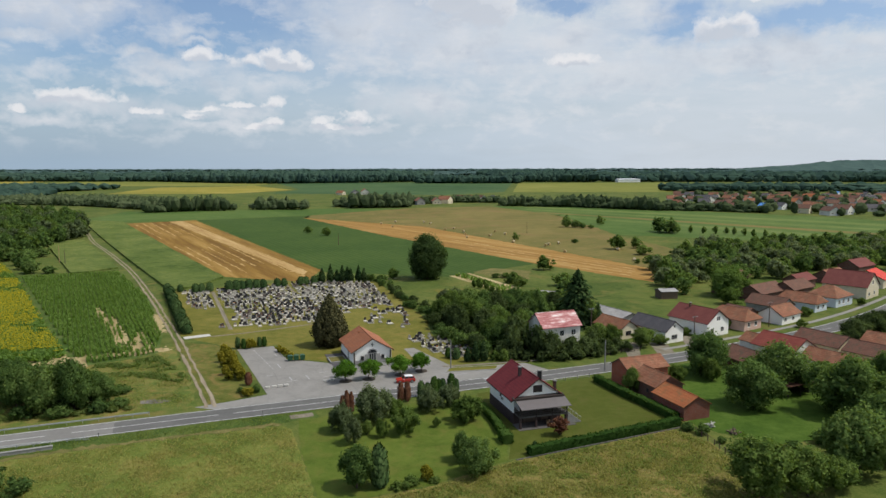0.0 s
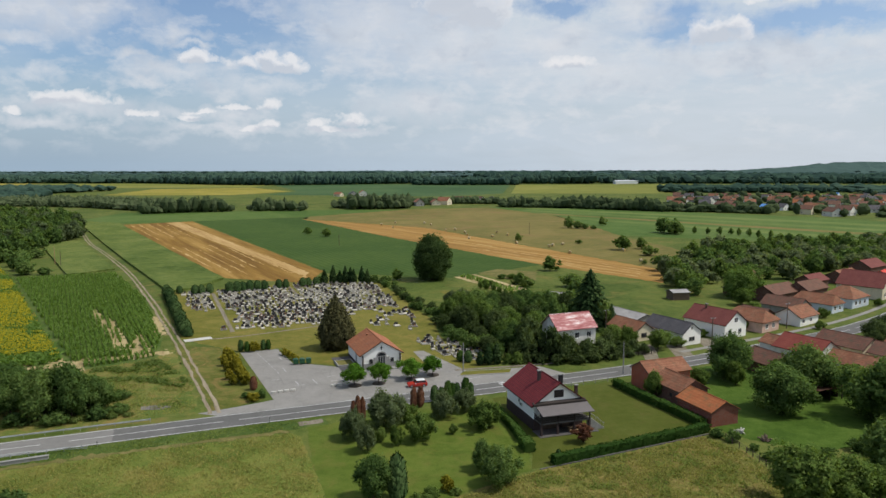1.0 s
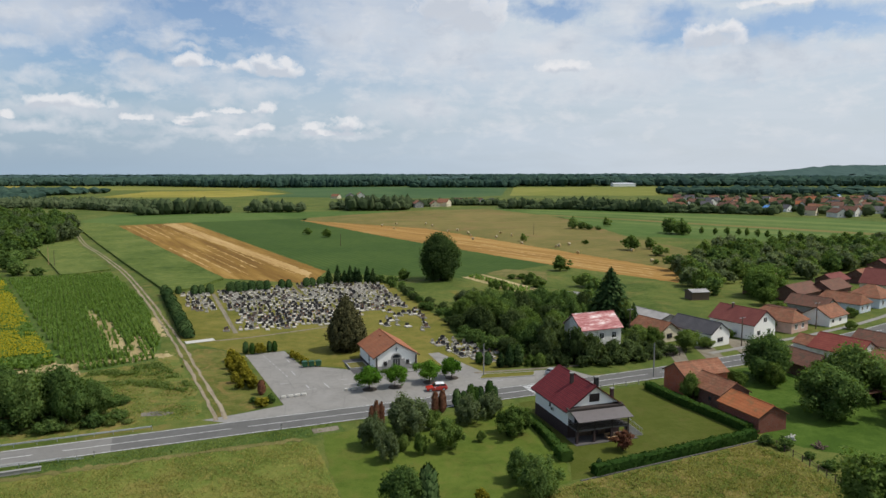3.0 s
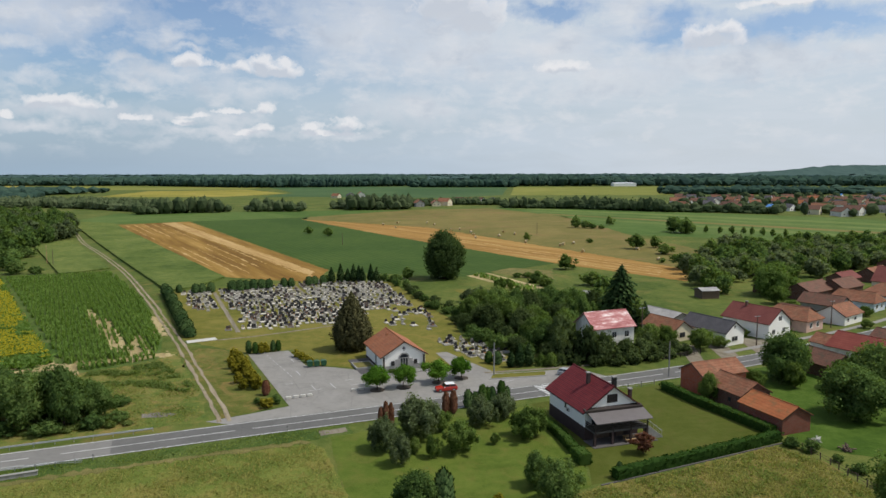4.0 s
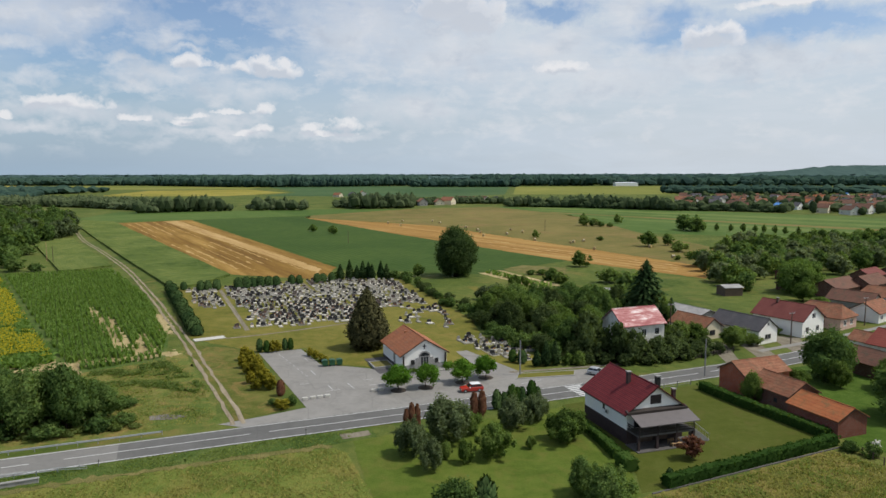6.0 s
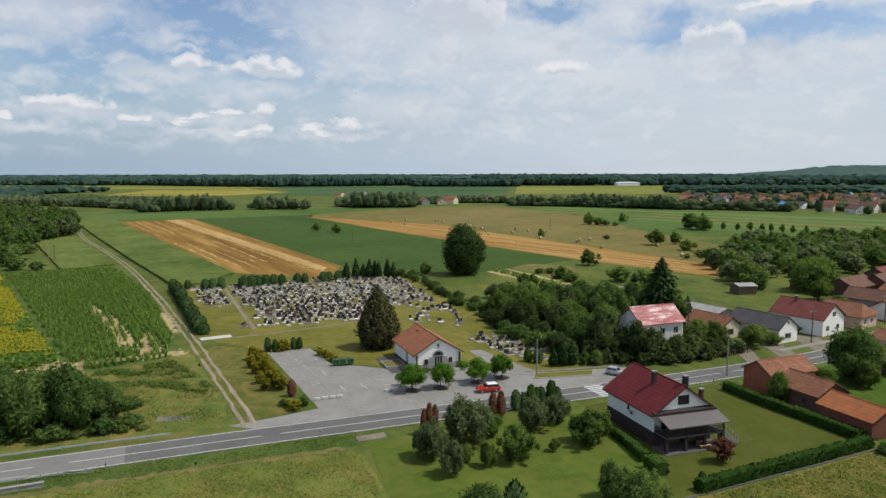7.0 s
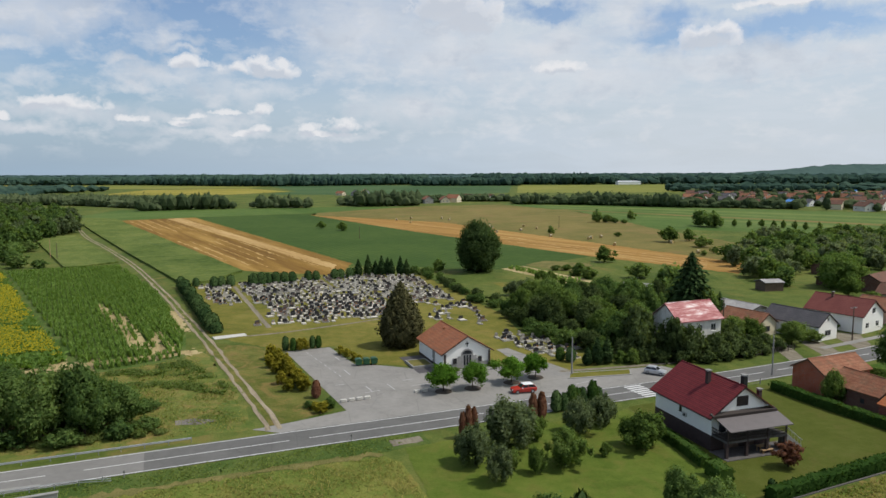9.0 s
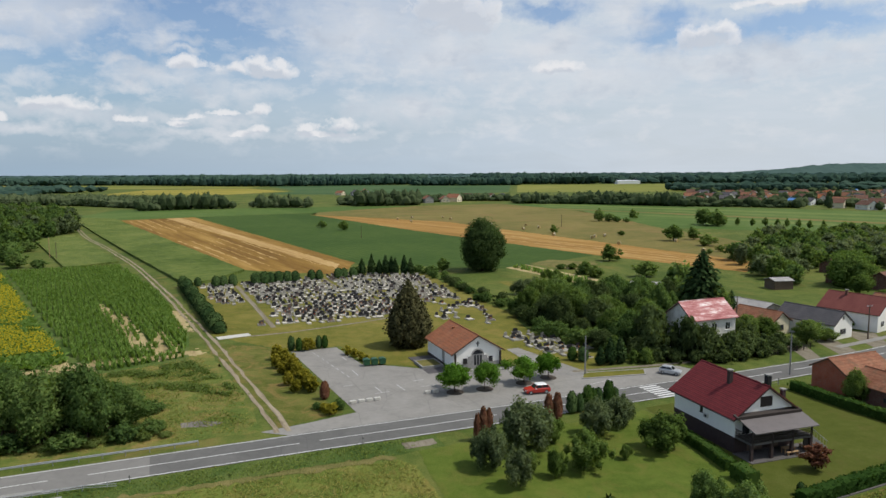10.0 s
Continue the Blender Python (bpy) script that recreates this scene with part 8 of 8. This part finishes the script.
# ---------------- far village ----------------
rv = np.random.default_rng(44)
ROOFS = ("roof_clay", "roof_brown", "roof_brown", "roof_orange", "roof_clay", "roof_grey")
WALLS = ("white_old", "cream_wall", "white", "grey_wall")
NAMED = {"roof_clay": "clay", "roof_brick": "red", "roof_brown": "brown", "roof_orange": "orange", "roof_maroon": "dull red", "sheet_blue": "blue", "roof_grey": "grey"}
spots_ = [(-40, 806, 20), (-22, 822, 10), (-4, 830, 60), (12, 880, 40), (36, 866, 30), (50, 880, 15), (26, 905, 70), (-60, 840, 30), (-150, 1050, 20), (-168, 1066, 60), (-140, 1080, 10)]
spots_ += [(x, y, rv.uniform(0, 90)) for x, y in spread([(232, 735), (300, 700), (345, 628), (440, 650), (600, 950), (340, 1010)], 24, 45, 84)]
for i, (x, y, a) in enumerate(spots_):
    rf, wl_ = ROOFS[int(rv.integers(6))], WALLS[int(rv.integers(4))]
    if i in (18, 30):
        rf = "sheet_blue"
    elif i % 9 == 5:
        rf = "roof_grey"
    w_, l_ = rv.uniform(9, 12), rv.uniform(11, 17)
    e_ = rv.uniform(3.2, 5.2)
    gabled("house", "far village house with %s roof and pale walls" % NAMED[rf], (x, y), a, w_, l_, e_, e_ + w_ * 0.34, M[wl_], M[rf], windows=[("front", w_ * 0.2, 1.2, 1.4, 1.4), ("front", w_ * 0.6, 1.2, 1.4, 1.4), ("left", 3, 1.2, 1.4, 1.4)])
gabled("farm_hall", "long white farm hall far beyond the woods", (420, 1765), 10, 60, 18, 7, 9, M["white"], M["sheet_pale"], ridge_on="x", category="hall")
gabled("long_house", "white building among trees at the wood's edge", (-275, 466), 20, 12, 8, 3.2, 5.2, M["white"], M["sheet_pale"], ridge_on="x")

# ---------------- crops and long grass ----------------


def blades(name, label, category, pts, h, w, leaf, seed, lean=0.35, per=3, jit=1.0):
    """Upright leaf blades at pts (x, y): per of them at each."""
    r = np.random.default_rng(seed)
    p = np.repeat(np.array(pts), per, 0)
    n = len(p)
    a = r.uniform(0, 6.28, n)
    hh = r.uniform(*h, n)[:, None]
    ww = (r.uniform(0.7, 1.3, n) * w)[:, None]
    base = np.stack([p[:, 0] + r.normal(0, w * jit, n), p[:, 1] + r.normal(0, w * jit, n), np.full(n, 0.0)], 1)
    s = np.stack([np.cos(a), np.sin(a), np.zeros(n)], 1)
    d = np.stack([-np.sin(a), np.cos(a), np.zeros(n)], 1) * (np.abs(r.normal(0, lean, n)) + lean * 0.5)[:, None]
    up_ = np.array([0, 0, 1.0])
    q = np.stack([base - s * ww * 0.5, base + s * ww * 0.5, base + s * ww * 0.35 + (d + up_) * hh, base - s * ww * 0.6 + (d + up_) * hh * r.uniform(0.6, 0.95, (n, 1))], 1)
    up = np.array([0, 0, 1.0]) + r.normal(0, 0.35, (n, 3))
    return tagged(quads(name, q, leaf, None, np.repeat(up, 4, 0)), label, category, kind="stuff")


def field_rows(poly, angle, row_gap, step, seed, bare=None):
    r = np.random.default_rng(seed)
    u, v = np.array([math.cos(angle), math.sin(angle)]), np.array([-math.sin(angle), math.cos(angle)])
    p = np.array(poly)
    a0, a1, b0_, b1 = (p @ u).min(), (p @ u).max(), (p @ v).min(), (p @ v).max()
    out = []
    for b in np.arange(b0_, b1, row_gap):
        for a in np.arange(a0, a1, step):
            x, y = u * (a + r.uniform(0, step)) + v * (b + r.normal(0, row_gap * 0.06))
            if inside(x, y, poly) and not (bare and bare(x, y, a, b)):
                out.append((x, y))
    return out


CORN = [(-183.5, 277.5), (-150, 293.5), (-111, 232.5), (-83.5, 178), (-77, 158), (-88.5, 149), (-96, 155)]


STREAKS = ((-120, 214.5, -88, 165.5, 0.8), (-108.5, 201, -82.5, 160, 0.9), (-115.5, 209.5, -99, 182, 0.6), (-94.5, 203.5, -84, 181, 1.2), (-92, 154.6, -84, 157.2, 1.6), (-84, 157.4, -76, 161.4, 1.8), (-88, 173.6, -81.5, 161, 1.0), (-145.5, 285, -138, 271, 0.8), (-104, 150.5, -100.5, 157, 1.6), (-100, 154, -92, 152, 1.5), (-100, 186, -90, 166, 0.7), (-90, 180, -80, 163, 0.8))


def off_streak(x, y, k):
    """How far inside a bare streak a spot lies, over 0 if it is bare."""
    best = -1.0
    for x0, y0, x1, y1, w in STREAKS:
        w *= 1.55
        d = np.array([x1 - x0, y1 - y0])
        t = min(1.0, max(0.0, ((x - x0) * d[0] + (y - y0) * d[1]) / float(d @ d)))
        best = max(best, 1 - math.hypot(x - x0 - t * d[0], y - y0 - t * d[1]) / w)
    return best + 0.9 * noise.noise((x * 0.5, y * 0.5, k)) + 0.6 * noise.noise((x * 2.3, y * 2.3, k)) - 0.1


def corn_bare(x, y, a, b):
    return off_streak(x, y, 3.0) > 0.35


# bare sandy streaks in the maize, ragged patches one mesh
bv_, bf_, cs, sn = [], [], math.cos(radians(119)), math.sin(radians(119))
for i in range(150, 420):
    for j in range(-30, 140):
        a, b = i * 0.7, j * 0.7
        x, y = cs * a - sn * b, sn * a + cs * b
        if off_streak(x, y, 3.0) > 0.2:
            c = len(bv_)
            bv_ += [(cs * p - sn * q, sn * p + cs * q, 0.05) for p, q in ((a, b), (a + 0.7, b), (a + 0.7, b + 0.7), (a, b + 0.7))]
            bf_.append((c, c + 1, c + 2, c + 3))
tagged(raw("bare_soil_streaks", bv_, bf_, M["sand"]), "bare sandy streaks where the maize failed", "bare soil", kind="stuff")
blades("maize", "tall dark green maize standing in rows", "maize", field_rows(CORN, radians(119), 1.25, 0.2, 1, corn_bare), (0.7, 1.4), 0.25, M["corn_leaf"], 2, 0.3, 3, 0.34)
SUNF = [(-219, 318), (-185.5, 276), (-130, 198), (-98.5, 155), (-102, 150), (-112, 150), (-180, 205), (-240, 285)]
sp = field_rows(SUNF, radians(121), 0.9, 0.6, 3, lambda x, y, a, b: y < 175 and noise.noise((x * 0.06, y * 0.06, 5)) > 0.3)
blades("sunflower_leaves", "green sunflower plants in rows", "sunflowers", sp, (0.8, 1.3), 0.55, M["corn_leaf"], 4, 0.8, 3, 0.5)
rs = np.random.default_rng(6)
hp = np.array([(x + rs.normal(0, 0.4), y + rs.normal(0, 0.4), rs.uniform(1.0, 1.45)) for x, y in sp for _ in (0, 1, 2) if noise.noise((x * 0.05, y * 0.05, 9)) + 0.6 * noise.noise((x * 0.3, y * 0.3, 2)) > (-0.25 if y > 190 else 0.0)])
nn = np.array([0.5, -0.5, 0.7]) + rs.normal(0, 0.25, (len(hp), 3))
nn /= np.linalg.norm(nn, axis=1)[:, None]
t1 = np.cross(nn, np.array([0, 0, 1.0]))
t1 /= np.linalg.norm(t1, axis=1)[:, None]
t2 = np.cross(nn, t1)
tagged(quads("sunflower_heads", np.stack([hp + t1 * 0.13, hp + t2 * 0.13, hp - t1 * 0.13, hp - t2 * 0.13], 1), M["sunflower"]), "yellow sunflower heads facing the light", "sunflowers", kind="stuff")

MEAD_L = [(-80, 76), (-78, 90), (-55, 100), (-32.5, 108.2), (-30.2, 106), (-26, 95), (-21, 81), (-20, 76)]
MEAD_R = [(-14, 76), (-12, 79.4), (-3.6, 83), (9, 92), (23, 98.2), (40, 106.6), (44, 101), (45.5, 92), (44.5, 76)]
def clump(x, y, a, b):
    return noise.noise((x * 0.2, y * 0.2, 1)) * 0.6 + noise.noise((x * 7.7, y * 7.7, 4)) > 0.02


blades("meadow_grass", "long half-dry meadow grass", "grass", field_rows(MEAD_L, 0.3, 0.30, 0.30, 11, clump), (0.08, 0.26), 0.10, M["grass_blade"], 12, 1.3, 2)
blades("meadow_grass", "long yellowing meadow grass", "grass", field_rows(MEAD_R, 0.3, 0.26, 0.26, 13, clump), (0.10, 0.34), 0.10, M["grass_blade"], 14, 0.9, 3)
blades("meadow_weeds", "green tufts among the yellowing grass", "grass", field_rows(MEAD_R, 0.3, 0.42, 0.42, 23, lambda x, y, a, b: noise.noise((x * 0.25, y * 0.25, 3)) + 0.5 * noise.noise((x * 1.1, y * 1.1, 9)) < 0.12), (0.10, 0.36), 0.14, M["grass_green"], 24, 0.9, 4)
blades("ditch_grass", "rough green grass in the ditch beside the road", "grass", field_rows([(-92, 91), (-78.6, 96.6), (-44.4, 110.2), (-29, 116.2), (-31, 110.3), (-55, 101.8), (-78, 92.4), (-92, 86.5)], 0.37, 0.36, 0.36, 15, clump), (0.06, 0.22), 0.13, M["grass_green"], 16, 1.2, 3)
WILD = [(-84, 108.5), (-66, 113.6), (-52.6, 119.4), (-63, 141), (-75, 160), (-87, 146.4), (-96, 140), (-92, 120)]
blades("dry_grass", "tall dry yellow grass between road and maize", "grass", field_rows(WILD, 0.3, 0.45, 0.45, 21, clump), (0.06, 0.18), 0.12, M["grass_blade"], 22, 1.3, 3)
blades("verge_grass", "wild grass and weeds between road and maize", "grass", field_rows([(-72, 122), (-66, 118), (-52, 123), (-60, 138), (-75, 154), (-87, 145), (-96, 138), (-88, 130)], 0.3, 0.5, 0.5, 17, lambda x, y, a, b: noise.noise((x * 0.16, y * 0.16, 8)) + 0.5 * noise.noise((x * 0.9, y * 0.9, 4)) < 0.05), (0.08, 0.22), 0.16, M["grass_green"], 18, 1.2, 3)
blades("tall_weeds", "tall green weeds and nettles below the maize", "weeds", field_rows([(-95, 147), (-88, 141), (-78, 138), (-70, 137.5), (-61, 134), (-61, 138), (-67, 146), (-76, 157), (-80, 150), (-88, 147.5)], 0.3, 0.36, 0.36, 25, lambda x, y, a, b: noise.noise((x * 0.22, y * 0.22, 6)) + 0.5 * noise.noise((x * 0.9, y * 0.9, 2)) < 0.0), (0.12, 0.5), 0.2, M["weed"], 26, 1.0, 4)
blades("vine_row", "rows of young plants in the garden bed", "garden plants", field_rows([(0, 282), (5, 286), (23, 254), (19, 248)], radians(117), 2.6, 1.2, 19), (0.8, 1.5), 0.6, M["corn_leaf"], 20, 0.3, 4)

for t_ in list(T.values()):
    remove(t_)
